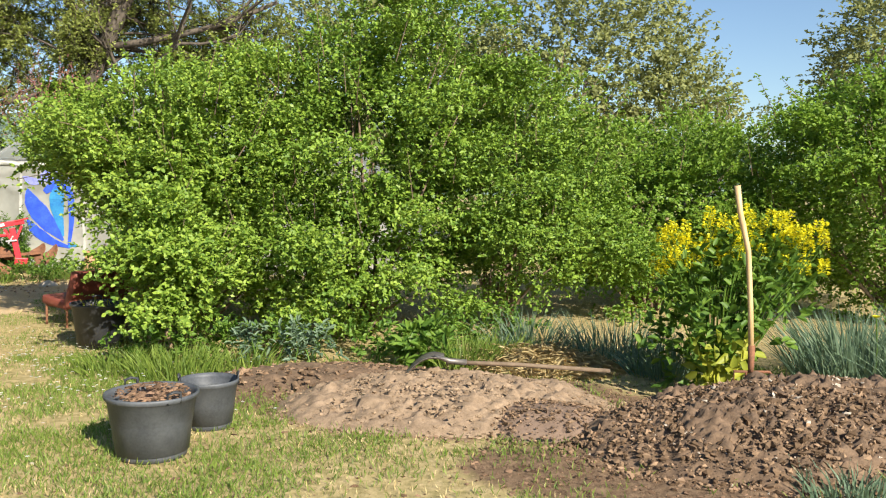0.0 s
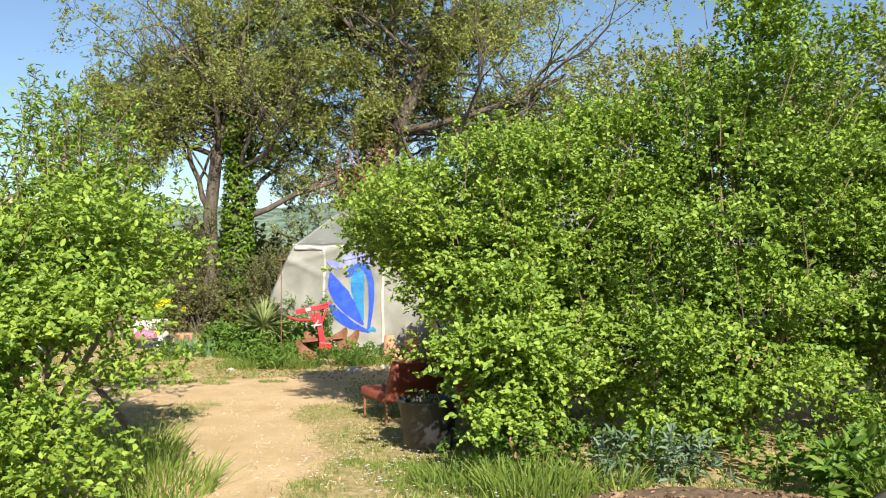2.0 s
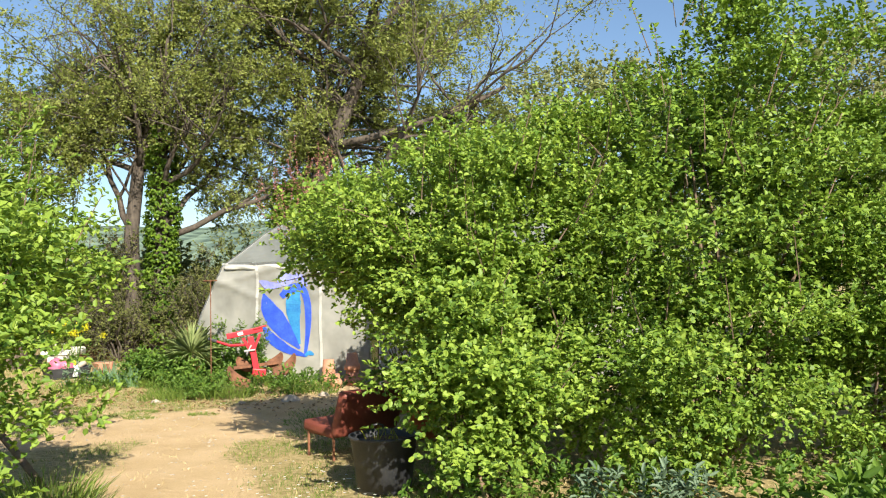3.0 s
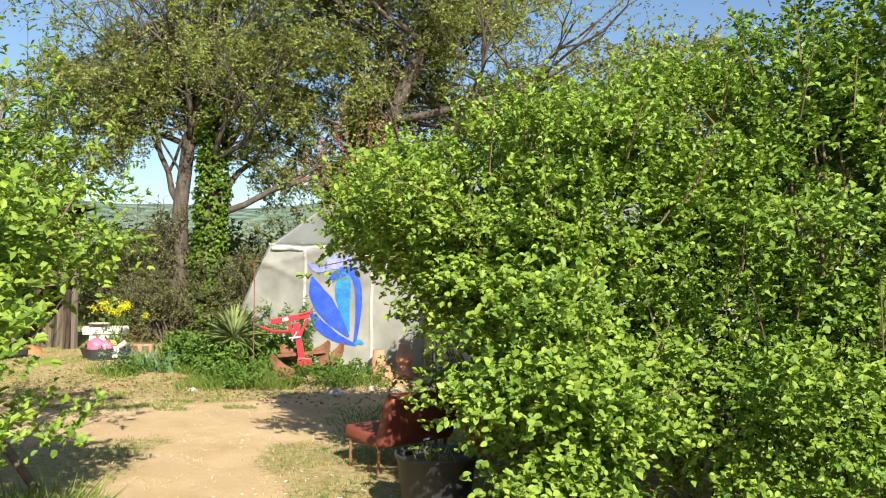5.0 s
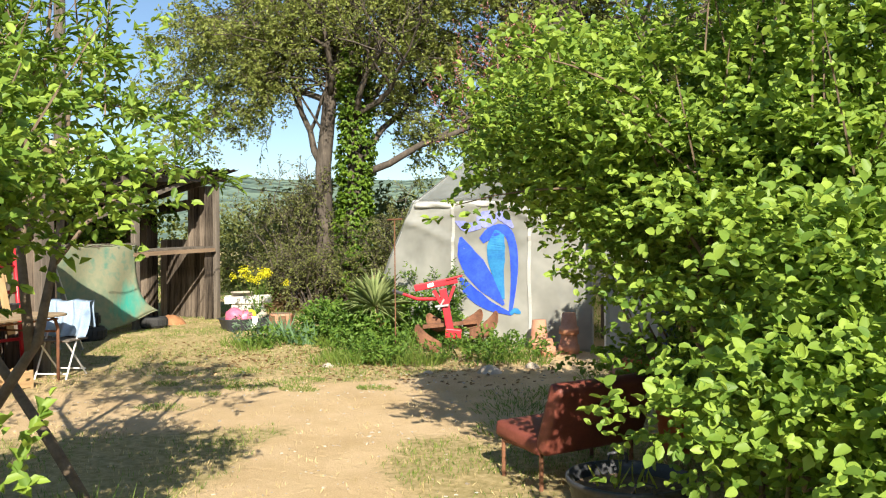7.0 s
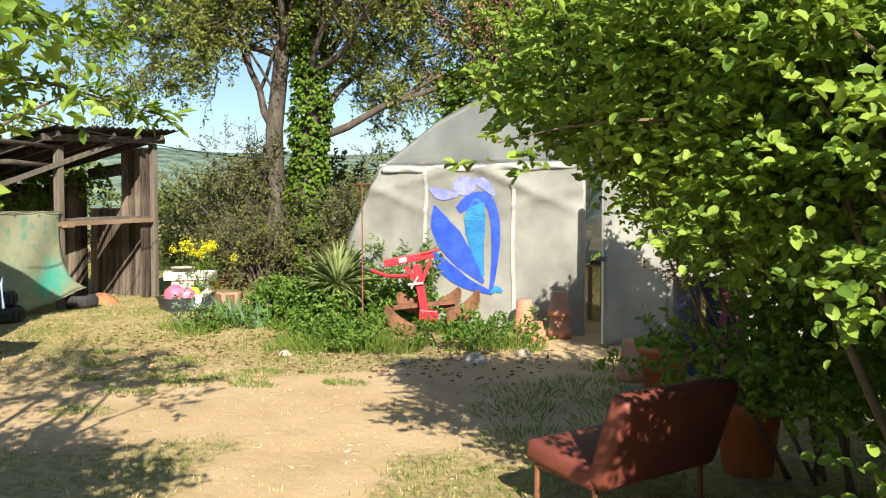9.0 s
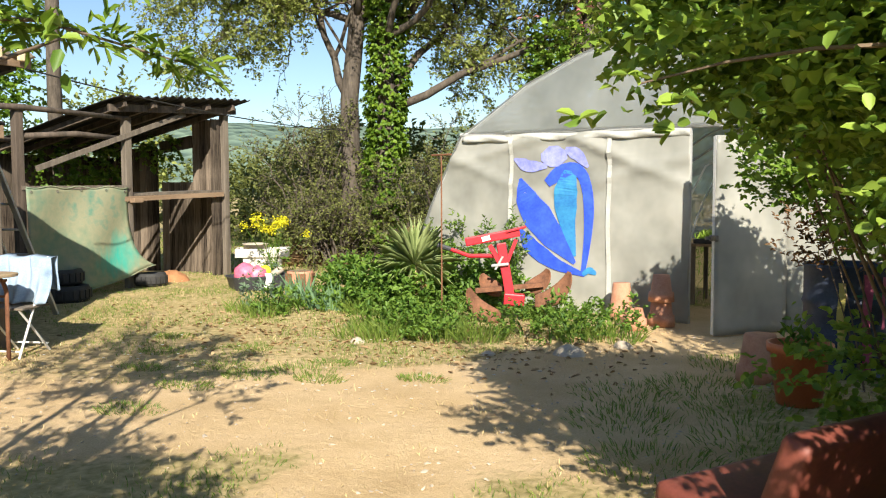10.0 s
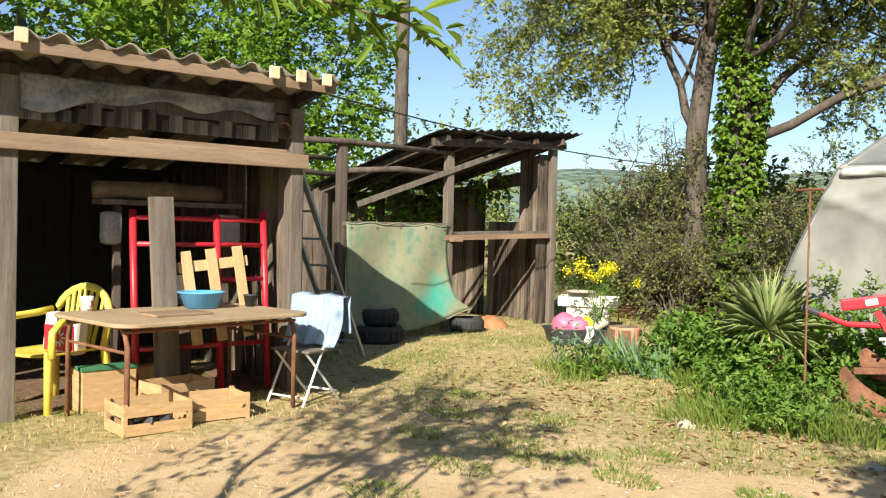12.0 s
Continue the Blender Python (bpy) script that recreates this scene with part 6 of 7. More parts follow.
def strewn(name, label, n, seed, place, size, mat, category, squash=0.6):
    """Many small lumps lying about, as one mesh."""
    rng = np.random.default_rng(seed)
    verts, faces = [], []
    oct_v = np.array([(1, 0, 0), (0, 1, 0), (-1, 0, 0), (0, -1, 0), (0, 0, 1), (0, 0, -1)], float)
    oct_f = [(0, 1, 4), (1, 2, 4), (2, 3, 4), (3, 0, 4), (1, 0, 5), (2, 1, 5), (3, 2, 5), (0, 3, 5)]
    for k in range(n):
        x, y, z = place(rng)
        s = size * (0.35 + 1.9 * rng.uniform(0, 1) ** 3.5)
        v = (oct_v + rng.normal(0, 0.28, (6, 3))) * s
        q = rng.normal(0, 1, (3, 3))
        q[2] *= squash
        turn = np.linalg.qr(q)[0]
        v = (v * rng.uniform(0.5, 1.2, 3)) @ turn * [1, 1, squash] + [x, y, z]
        f0 = len(verts)
        verts += [tuple(q) for q in v]
        faces += [tuple(f0 + i for i in f) for f in oct_f]
    ob = mesh_object(name, verts, faces, mat)
    return tagged(ob, label, category, kind="stuff")


def over_heap(cx, cy, rx, ry, h):
    def place(rng):
        a, d = rng.uniform(0, 6.28), math.sqrt(rng.uniform(0, 1)) * 1.1
        x, y = cx + rx * d * math.cos(a), cy + ry * d * math.sin(a)
        return x, y, zed(x, y) + h * max(0.0, 1 - d * d) ** 0.9 + 0.005
    return place


strewn("clods", "dark soil clods on the compost heap", 15000, 55, over_heap(2.3, 7.0, 1.75, 1.0, 0.41), 0.0145, M["crumb"], "clods", 0.8)
strewn("pale_stones", "pale stones and chips in the compost", 800, 56, over_heap(2.3, 7.0, 1.7, 0.97, 0.43), 0.010, M["stone"], "stones")
strewn("clods", "crumbs of soil over the sandy heap", 5000, 57, over_heap(-0.28, 7.9, 1.3, 0.88, 0.21), 0.012, M["sandy_crumb"], "clods")
strewn("clods", "grey-brown crumbs over the small soil heap", 2600, 64, over_heap(0.45, 7.35, 0.6, 0.46, 0.165), 0.011, M["crumb"], "clods")
strewn("clods", "dark crumbs over the spread compost", 1300, 58, over_heap(-1.2, 8.7, 1.2, 0.55, 0.12), 0.018, M["crumb"], "clods")


def scatter_in(x0, x1, y0, y1, mask):
    def place(rng):
        while True:
            x, y = rng.uniform(x0, x1), rng.uniform(y0, y1)
            if rng.uniform() < mask(x, y):
                return x, y, zed(x, y) + 0.003
    return place


strewn("wood_chips", "wood chips and soil crumbs on bare earth", 9500, 59, scatter_in(-3.2, 4, 4.8, 8.8, lambda x, y: 0.22 * (x > -2.6) + float(soil_at(np.array(x), np.array(y)))), 0.013, M["chip"], "wood chips", 0.4)
strewn("pebbles", "small pale pebbles on the worn path", 3600, 60, scatter_in(-12, -2.5, 5, 17.3, lambda x, y: 0.25 + 0.75 * float(sand_at(np.array(x), np.array(y)))), 0.009, M["stone"], "pebbles", 0.5)

# tubs
def tub_pot(label, m, r, h, mat="grey_plastic"):
    root = thing("planter_tub", label, "tub", m)
    part("body", lathe(bmesh.new(), [(0, 0.002), (r * 0.75, 0.002), (r * 0.77, 0.03), (r * 0.97, h - 0.035), (r * 1.01, h - 0.032), (r * 1.035, h - 0.012), (r * 1.03, h), (r * 0.98, h), (r * 0.955, h - 0.03), (r * 0.8, 0.04), (0, 0.04)], 44), M[mat], root, smooth=True)
    for a in (-1.1, 2.04):
        bm = bmesh.new()
        tube(bm, [(r * 1.0 * math.cos(a + d), r * 1.0 * math.sin(a + d), h + z) for d, z in ((-0.16, -0.03), (-0.15, 0.03), (0.0, 0.04), (0.15, 0.03), (0.16, -0.03))], 0.01, 6)
        part("handle", bm, M["black_plastic"], root, smooth=True)
    return root


t1 = tub_pot("large grey-black plastic tub full of wood chips", at(-2.10, 6.55, 20), 0.275, 0.40)
t2 = tub_pot("empty grey-black plastic tub with thick rim", at(-1.94, 7.22, 80), 0.2, 0.34)
chips = heap("chip_fill", "brown wood chips filling the tub", (-2.10, 6.55), 0.155, 0.155, 0.04, M["mulch"], 61, 0.012, 26, category="wood chips")
chips.location.z = 0.37
strewn("wood_chips", "loose brown chips heaped in the tub", 500, 62, lambda r: (lambda a, d: (-2.10 + d * math.cos(a), 6.55 + d * math.sin(a), 0.385 + 0.05 * (1 - (d / 0.26) ** 2)))(r.uniform(0, 6.28), 0.235 * math.sqrt(r.uniform(0, 1))), 0.014, M["chip"], "wood chips", 0.35)

# spade lying over the sand heap
sp = thing("shovel", "shovel with worn steel blade and grey handle", "shovel", Matrix.Translation((-0.19, -0.1, -0.075)))
bm = bmesh.new()
tube(bm, [(-0.1, 8.28, 0.36), (0.5, 8.36, 0.33), (1.25, 8.46, 0.27)], [0.019, 0.018, 0.018], 8)
part("handle", bm, M["twig"], sp, smooth=True)
bm = bmesh.new()


def scoop(u, v, off):
    w = 0.12 * (1 - 0.45 * max(0, u - 0.6) / 0.4 if u > 0.6 else 1)
    s = (v - 0.5) * 2
    x = -0.12 - 0.34 * u
    return (x, 8.26 + w * s, 0.38 + 0.05 * math.sin(u * 2.4) - 0.22 * u * u + 0.03 * s * s - off)


sheet(bm, 12, 8, scoop, 0.004)
part("blade", bm, M["steel"], sp, smooth=True)
bm = bmesh.new()
tube(bm, [(-0.2, 8.265, 0.415), (-0.08, 8.28, 0.37), (0.06, 8.30, 0.355)], [0.012, 0.022, 0.024], 8)
part("socket", bm, M["steel"], sp, smooth=True)

# digging fork upright in the heap
fk = thing("digging_fork", "digging fork with pale wooden handle stuck upright", "garden fork", Matrix.Translation((1.96, 7.62, 0)))
bm = bmesh.new()
tube(bm, [(0.0, 0.0, 0.46), (-0.02, 0.0, 0.85), (-0.05, 0.0, 1.25), (-0.13, -0.02, 1.55), (-0.155, -0.02, 1.73)], [0.021, 0.02, 0.02, 0.022, 0.023], 10)
part("handle", bm, M["handle_wood"], fk, smooth=True)
bm = bmesh.new()
tube(bm, [(0.0, 0.0, 0.56), (0.0, 0.0, 0.40), (0.0, 0.0, 0.36)], [0.026, 0.022, 0.018], 10)
part("socket", bm, M["rust"], fk, smooth=True)
bm = bmesh.new()
tube(bm, [(-0.12, 0.0, 0.20), (-0.12, 0.01, 0.36), (0.14, 0.01, 0.36), (0.16, 0.0, 0.34), (0.16, 0.0, 0.16)], 0.011, 7)
part("outer_tines", bm, M["rust"], fk)
for x in (-0.03, 0.06):
    bm = bmesh.new()
    tube(bm, [(x, 0.01, 0.36), (x, 0.0, 0.12)], 0.010, 6)
    part("tine", bm, M["rust"], fk)
ob = heap("clod_lump", "clod of soil on the fork tines", (2.0, 7.6), 0.12, 0.11, 0.10, M["clod"], 63, 0.02, 16, category="clod")
ob.location.z = 0.28

# bamboo stake leaning at the shrub
st = thing("stake", "thin pale wooden stake leaning in the shrub", "stake", Matrix())
bm = bmesh.new()
tube(bm, [(-2.93, 9.5, 0.0), (-3.1, 9.62, 0.45), (-3.24, 9.72, 0.95)], [0.022, 0.02, 0.018], 8)
part("pole", bm, M["beam_wood"], st, smooth=True)

# ---- plants ----
def tuft(name, label, base, n, h, spread, width, mat, seed, lean=0.5, category="grass tuft", squash=1.0):
    """A clump of bent blades from one foot."""
    rng = np.random.default_rng(seed)
    a = rng.uniform(0, 6.28, n)
    d = np.sqrt(rng.uniform(0, 1, n)) * spread
    pos = np.stack([d * np.cos(a), d * np.sin(a) * squash, np.zeros(n)], 1)
    out = np.stack([np.cos(a), np.sin(a), np.zeros(n)], 1)
    L = h * rng.uniform(0.55, 1.1, n)
    ax = unit(np.stack([rng.normal(0, 0.25, n), rng.normal(0, 0.25, n), np.ones(n)], 1) + out * (lean * rng.uniform(0.1, 1, n) * (0.4 + d / spread))[:, None])
    side = unit(np.cross(ax, rng.normal(0, 1, (n, 3))))
    bend = out * lean * 0.6 - [0, 0, 0.35 * lean]
    p1, p2 = pos + ax * (0.5 * L)[:, None], pos + ax * (L * 0.95)[:, None] + bend * (0.35 * L)[:, None]
    w = width * rng.uniform(0.6, 1.2, n)[:, None]
    v = np.stack([pos - side * w / 2, pos + side * w / 2, p1 + side * w * 0.45, p1 - side * w * 0.45, p2], 1).reshape(-1, 3)
    faces = []
    for k in range(n):
        b = 5 * k
        faces += [(b, b + 1, b + 2, b + 3), (b + 3, b + 2, b + 4)]
    ob = mesh_object(name, v.tolist(), faces, mat)
    ob.location = (base[0], base[1], zed(base[0], base[1]) - 0.01 + (base[2] if len(base) > 2 else 0))
    return tagged(ob, label, category, kind="stuff" if n >= 120 else "")


def plant(name, label, base, lumps, count, k, size, mat, seed, reach=0.12, ratio=0.45, category="plant", stem_n=6, up=0.8):
    rng = np.random.default_rng(seed)
    root = thing(name, label, category, Matrix.Translation((base[0], base[1], zed(base[0], base[1]))))
    bm = bmesh.new()
    stems(bm, rng, (0, 0, -0.02), lumps, stem_n, 0.008, 0.06)
    part("stem", bm, M["weed"] if category not in ("shrub", "sapling") else M["twig"], root)["kind"] = "stuff"
    p, w = crown_points(rng, lumps, count, 0.7, 0.01)
    p, a, nm = sprigs(rng, p, w * 0.6 + [0, 0, up] + rng.normal(0, 0.4, w.shape), k, reach)
    s = rng.uniform(0.6, 1.25, len(p)) * size
    leaf_mesh("leaves", p, a, nm, s, s * ratio, mat, root)
    return root


# flowering kale behind the heap
kale = plant("flowering_kale", "tall leafy plant topped with yellow flowers", (1.95, 8.45), [(0.0, 0.0, 0.75, 0.42, 0.3, 0.5), (-0.15, 0, 0.4, 0.35, 0.28, 0.35), (0.4, 0.1, 0.85, 0.35, 0.25, 0.35)], 420, 4, 0.10, M["weed"], 71, 0.15, 0.5, "flowering plant", 16)
rng = np.random.default_rng(72)
heads = np.stack([rng.uniform(-0.5, 0.85, 84), rng.uniform(-0.25, 0.3, 84), rng.uniform(1.12, 1.52, 84)], 1)
heads[:, 2] -= 0.15 * ((heads[:, 0] - 0.2) / 0.7) ** 2
bm = bmesh.new()
for q in heads:
    tube(bm, [(q[0] * 0.3, q[1] * 0.3, 0.3), (q[0] * 0.55, q[1] * 0.6, q[2] * 0.6), (q[0] * 0.85, q[1] * 0.9, q[2] * 0.86), tuple(q)], [0.006, 0.005, 0.004, 0.003], 4, False)
part("flower_stalk", bm, M["weed"], kale)["kind"] = "stuff"
for q in heads:
    n = 44
    u = rng.uniform(0, 1, n)
    a = rng.uniform(0, 6.28, n)
    r = 0.032 * (1 - 0.5 * u)
    pos = np.stack([q[0] + r * np.cos(a), q[1] + r * np.sin(a), q[2] - 0.05 + 0.13 * u], 1)
    leaf_mesh("flower_head", pos, np.stack([np.cos(a), np.sin(a), 0.4 * np.ones(n)], 1), rng.normal(0, 0.4, (n, 3)) + [0, 0, 1], 0.03, 0.027, M["yellow"], kale, simple=True)
rng = np.random.default_rng(73)
q = rng.uniform([-0.25, -0.42, 0.08], [0.2, -0.2, 0.5], (110, 3))
leaf_mesh("yellowing_leaves", q, rng.normal(0, 0.6, q.shape) + [0, -0.2, -0.2], rng.normal(0, 0.5, q.shape) + [0.2, -0.6, 0.5], rng.uniform(0.07, 0.16, 110), 0.07, M["pale_leaf"], kale)
for k, (x, y, n, h, s, m, lb) in enumerate([
    (3.3, 8.8, 620, 0.85, 0.5, "grey_grass", "dense grey-green leafy clump beside the heap"), (3.95, 8.5, 620, 0.85, 0.55, "grey_grass", "dense grey-green leafy clump beside the heap"),
    (3.7, 9.6, 300, 0.7, 0.5, "grey_grass", "dense grey-green leafy clump beside the heap"), (1.75, 9.2, 320, 0.5, 0.35, "grey_grass", "grey-green grassy clump by the straw"),
    (0.55, 10.3, 260, 0.5, 0.45, "grey_grass", "grey-green grassy clump by the straw"), (1.4, 10.0, 260, 0.55, 0.45, "grey_grass", "grey-green grassy clump by the straw"),
    (-0.15, 9.35, 300, 0.42, 0.3, "grass", "lush green grass tuft under the shrub"), (0.2, 9.55, 200, 0.40, 0.25, "grass", "lush green grass tuft under the shrub"),
    (-2.7, 8.85, 420, 0.34, 0.42, "grass", "long green grass under the shrub"), (-3.25, 9.0, 300, 0.28, 0.4, "grass", "long green grass under the shrub"), (-2.2, 9.1, 200, 0.28, 0.3, "grass", "long green grass under the shrub"),
    (2.0, 6.0, 260, 0.22, 0.32, "grey_grass", "grey-green grass at the heap foot"), (2.5, 5.95, 200, 0.2, 0.3, "grass", "green grass at the heap foot"),
    (-5.3, 8.1, 220, 0.35, 0.4, "grass", "lush grass beside the young tree"), (-5.9, 8.6, 260, 0.38, 0.4, "grass", "lush grass beside the young tree"), (-6.4, 9.2, 240, 0.35, 0.4, "grass", "lush grass beside the young tree"), (-5.0, 7.4, 220, 0.28, 0.35, "grass", "lush grass beside the low shrub"),
]):
    tuft("grass_tuft", lb, (x, y), n, h, s, 0.012, M[m], 80 + k, 0.55)
for k, (x, y) in enumerate([(-1.75, 9.35), (-2.15, 9.3), (-1.5, 9.45)]):
    plant("silver_plant", "silvery grey-leaved plant beneath the shrub", (x, y), [(0, 0, 0.16, 0.12, 0.12, 0.16)], 30, 6, 0.08, M["grey_grass"], 100 + k, 0.12, 0.3)
plant("broadleaf_weed", "green broad-leaved weed under the shrub", (-0.55, 9.3), [(0, 0, 0.15, 0.25, 0.2, 0.18)], 60, 6, 0.13, M["weed"], 104, 0.15, 0.35)
for k, (x, y, z) in enumerate([(1.4, 9.2, 0.62), (1.48, 9.25, 0.6), (3.2, 8.3, 0.68), (3.4, 8.25, 0.6)]):
    fl = thing("yellow_flower", "single bright yellow flower on thin stalk", "flower", Matrix.Translation((x, y, 0)), "yellow flowers by the heap")
    bm = bmesh.new()
    tube(bm, [(0, 0, 0), (0.02, 0, z * 0.6), (0, 0, z)], 0.005, 5)
    part("stalk", bm, M["weed"], fl)
    a = np.arange(10) * 0.63
    leaf_mesh("petals", np.zeros((10, 3)) + [0, 0, z], np.stack([np.cos(a), np.sin(a), 0.5 + 0 * a], 1), np.zeros((10, 3)) + [0, 0, 1], 0.04, 0.03, M["yellow"], fl, stuff=False)


def straw_patch(name, label, c, rx, ry, n, seed, mat, L=0.22, lift=0.1):
    rng = np.random.default_rng(seed)
    a, d = rng.uniform(0, 6.28, n), np.sqrt(rng.uniform(0, 1, n))
    x, y = c[0] + rx * d * np.cos(a), c[1] + ry * d * np.sin(a)
    pos = np.stack([x, y, lay(x, y) + 0.01 + lift * (1 - d ** 2) * rng.uniform(0, 1, n)], 1)
    ax = np.stack([rng.normal(0, 1, n), rng.normal(0, 1, n), rng.normal(0, 0.15, n)], 1)
    ob = leaf_mesh(name, pos, ax, rng.normal(0, 0.3, (n, 3)) + [0, 0, 1], rng.uniform(0.5, 1.2, n) * L, 0.007, mat)
    return tagged(ob, label, "straw", kind="stuff")


straw_patch("straw", "pale golden straw mulch on the bed", (0.55, 9.4), 0.75, 0.5, 4200, 110, M["straw"], 0.2, 0.2)
straw_patch("straw", "dry straw scattered round the grey clumps", (3.0, 8.5), 0.9, 0.4, 700, 111, M["straw"], 0.2, 0.05)
straw_patch("brush_pile", "low pile of dry brown brushwood", (-14.0, 21.0), 1.1, 0.7, 1500, 112, M["dry_leaf"], 0.3, 0.45)

# ---- yard: seat, tubs, pots and drum by the shrub ----
seat_m = Matrix.Translation((-4.55, 11.53, 0.0)) @ Matrix.Rotation(math.radians(60), 4, "Z")
vs = thing("old_vehicle_seat", "faded red vinyl bench seat on metal legs", "bench", seat_m)


def cushion(c, s, m=None):
    bm = bmesh.new()
    box(bm, c, s, m, 0.035)
    return bm


part("seat_cushion", cushion((0, 0.23, 0.29), (0.82, 0.46, 0.11), Matrix.Rotation(math.radians(7), 4, "X")), M["faded_red"], vs, smooth=True)
part("backrest", cushion((0, -0.07, 0.45), (0.82, 0.11, 0.46), Matrix.Rotation(math.radians(20), 4, "X")), M["faded_red"], vs, smooth=True)
for x in (-0.38, 0.38):
    for y in (0.02, 0.4):
        bm = bmesh.new()
        tube(bm, [(x, y, 0.0), (x, y, 0.25)], 0.014, 7)
        part("leg", bm, M["rust"], vs)
    bm = bmesh.new()
    tube(bm, [(x, 0.02, 0.235), (x, 0.4, 0.245)], 0.014, 7)
    part("side_rail", bm, M["rust"], vs)
bt = tub_pot("dusty black tub with reeds beside the seat", at(-3.93, 10.15, 0), 0.28, 0.46, "black_plastic")
part("soil", lathe(bmesh.new(), [(0, 0.40), (0.26, 0.40)], 24), M["clod"], bt)
ob = tuft("reed_clump", "dry yellow reed stubs growing in the tub", (-3.95, 10.18, 0.41), 14, 0.17, 0.14, 0.014, M["pale_leaf"], 120, 0.2, "reeds")
for i, (x, y, mt, r, h, inv, lb) in enumerate([
    (-7.08, 17.3, "terracotta", 0.13, 0.40, True, "upturned tall terracotta pot by the greenhouse"),
    (-6.62, 17.2, "terracotta", 0.13, 0.32, True, "stack of upturned terracotta pots, chipped and patchy"),
    (-6.78, 16.75, "terracotta", 0.12, 0.22, True, "small upturned terracotta pot beside the path"),
    (-5.32, 15.1, "terracotta", 0.16, 0.36, True, "dark upturned terracotta pot in the shade"),
    (-4.97, 14.45, "orange_pot", 0.20, 0.42, False, "orange plastic pot with a small plant"),
    (-4.2, 12.55, "orange_pot", 0.19, 0.42, False, "reddish pot behind the old seat"),
]):
    root = thing("plant_pot", lb, "pot", at(x, y, 30 * i))
    if inv:
        prof = [(0, h), (r * 0.7, h), (r * 0.74, h - 0.01), (r * 0.93, 0.12), (r * 1.06, 0.115), (r * 1.1, 0.0), (r, 0.0)]
    else:
        prof = [(0, 0.003), (r * 0.72, 0.003), (r * 0.95, h - 0.06), (r * 1.06, h - 0.06), (r * 1.08, h), (r * 0.98, h), (r * 0.92, h - 0.08), (0, h - 0.08)]
    part("pot_body", lathe(bmesh.new(), prof, 30), M[mt], root, smooth=True)
    if i == 1:
        part("upper_pot", lathe(bmesh.new(), [(0, 0.54), (r * 0.66, 0.54), (r * 0.85, 0.36), (r * 1.0, 0.355), (r * 1.03, 0.26), (r * 0.9, 0.26)], 30), M["terracotta"], root, "pale upper pot of the stack", smooth=True)
    if not inv:
        rng = np.random.default_rng(130 + i)
        q = rng.uniform([-0.1, -0.1, h - 0.08], [0.1, 0.1, h + 0.08], (60, 3))
        leaf_mesh("pot_plant", q, rng.normal(0, 0.6, q.shape) + [0, 0, 0.8], rng.normal(0, 0.5, q.shape) + [0, 0, 1], 0.07, 0.035, M["weed"], root)
dr = thing("oil_drum", "dark blue steel drum with pink paint drips", "drum", at(-4.76, 15.75, 25))
R = 0.33
prof = [(0, 0.0), (R, 0.0), (R + 0.012, 0.012), (R, 0.025)]
for z in (0.29, 0.58):
    prof += [(R, z - 0.03), (R + 0.014, z), (R, z + 0.03)]
prof += [(R, 0.85), (R + 0.012, 0.868), (R, 0.88), (R - 0.02, 0.87), (R - 0.03, 0.80), (0, 0.80)]
part("barrel", lathe(bmesh.new(), prof, 40), M["drum"], dr, smooth=True)
for k, (a0, a1, z0, z1, mt) in enumerate([(-1.65, -1.45, 0.05, 0.82, "magenta"), (-2.15, -2.0, 0.2, 0.75, "ochre"), (-1.2, -1.12, 0.4, 0.8, "magenta"), (-1.75, -1.0, 0.63, 0.68, "green_paint")]):
    bm = bmesh.new()
    sheet(bm, 6, 10, lambda u, v, off: ((R + 0.017 + off) * math.cos(a0 + (a1 - a0) * (u + 0.15 * math.sin(9 * v))), (R + 0.017 + off) * math.sin(a0 + (a1 - a0) * (u + 0.15 * math.sin(9 * v))), z0 + (z1 - z0) * v), 0.001)
    part("paint_streak", bm, M[mt], dr)
plant("drum_plant", "reddish-brown twiggy plant in the drum", (-4.78, 15.72), [(-0.1, 0, 1.0, 0.25, 0.25, 0.2)], 60, 7, 0.05, M["rust_leaf"], 140, 0.1)
plant("tamarisk", "slender shrub with feathery pink blossom tips", (-4.2, 12.7), [(-1.4, -0.6, 2.5, 0.32, 0.28, 0.3), (-1.2, -0.5, 2.75, 0.32, 0.25, 0.32), (-0.9, -0.4, 2.6, 0.3, 0.25, 0.3)], 170, 16, 0.022, M["pink"], 141, 0.3, 0.4, "shrub", 2, 1.2)
plant("rust_shrub", "small shrub with reddish thin leaves", (-4.7, 15.1), [(-0.1, 0.0, 1.15, 0.45, 0.4, 0.35), (0.2, 0.2, 1.4, 0.4, 0.4, 0.4)], 130, 8, 0.04, M["rust_leaf"], 142, 0.2, 0.4, "shrub", 3)
plant("leafy_sapling", "small green sapling beside the drum", (-4.4, 15.2), [(-0.6, 0.2, 1.7, 0.45, 0.4, 0.36), (-0.25, 0.1, 1.55, 0.5, 0.4, 0.36), (0.0, -0.1, 1.95, 0.6, 0.5, 0.4), (0.5, -0.4, 1.6, 0.6, 0.5, 0.6)], 2600, 8, 0.055, M["shrub_dark"], 143, 0.2, 0.6, "sapling", 2)

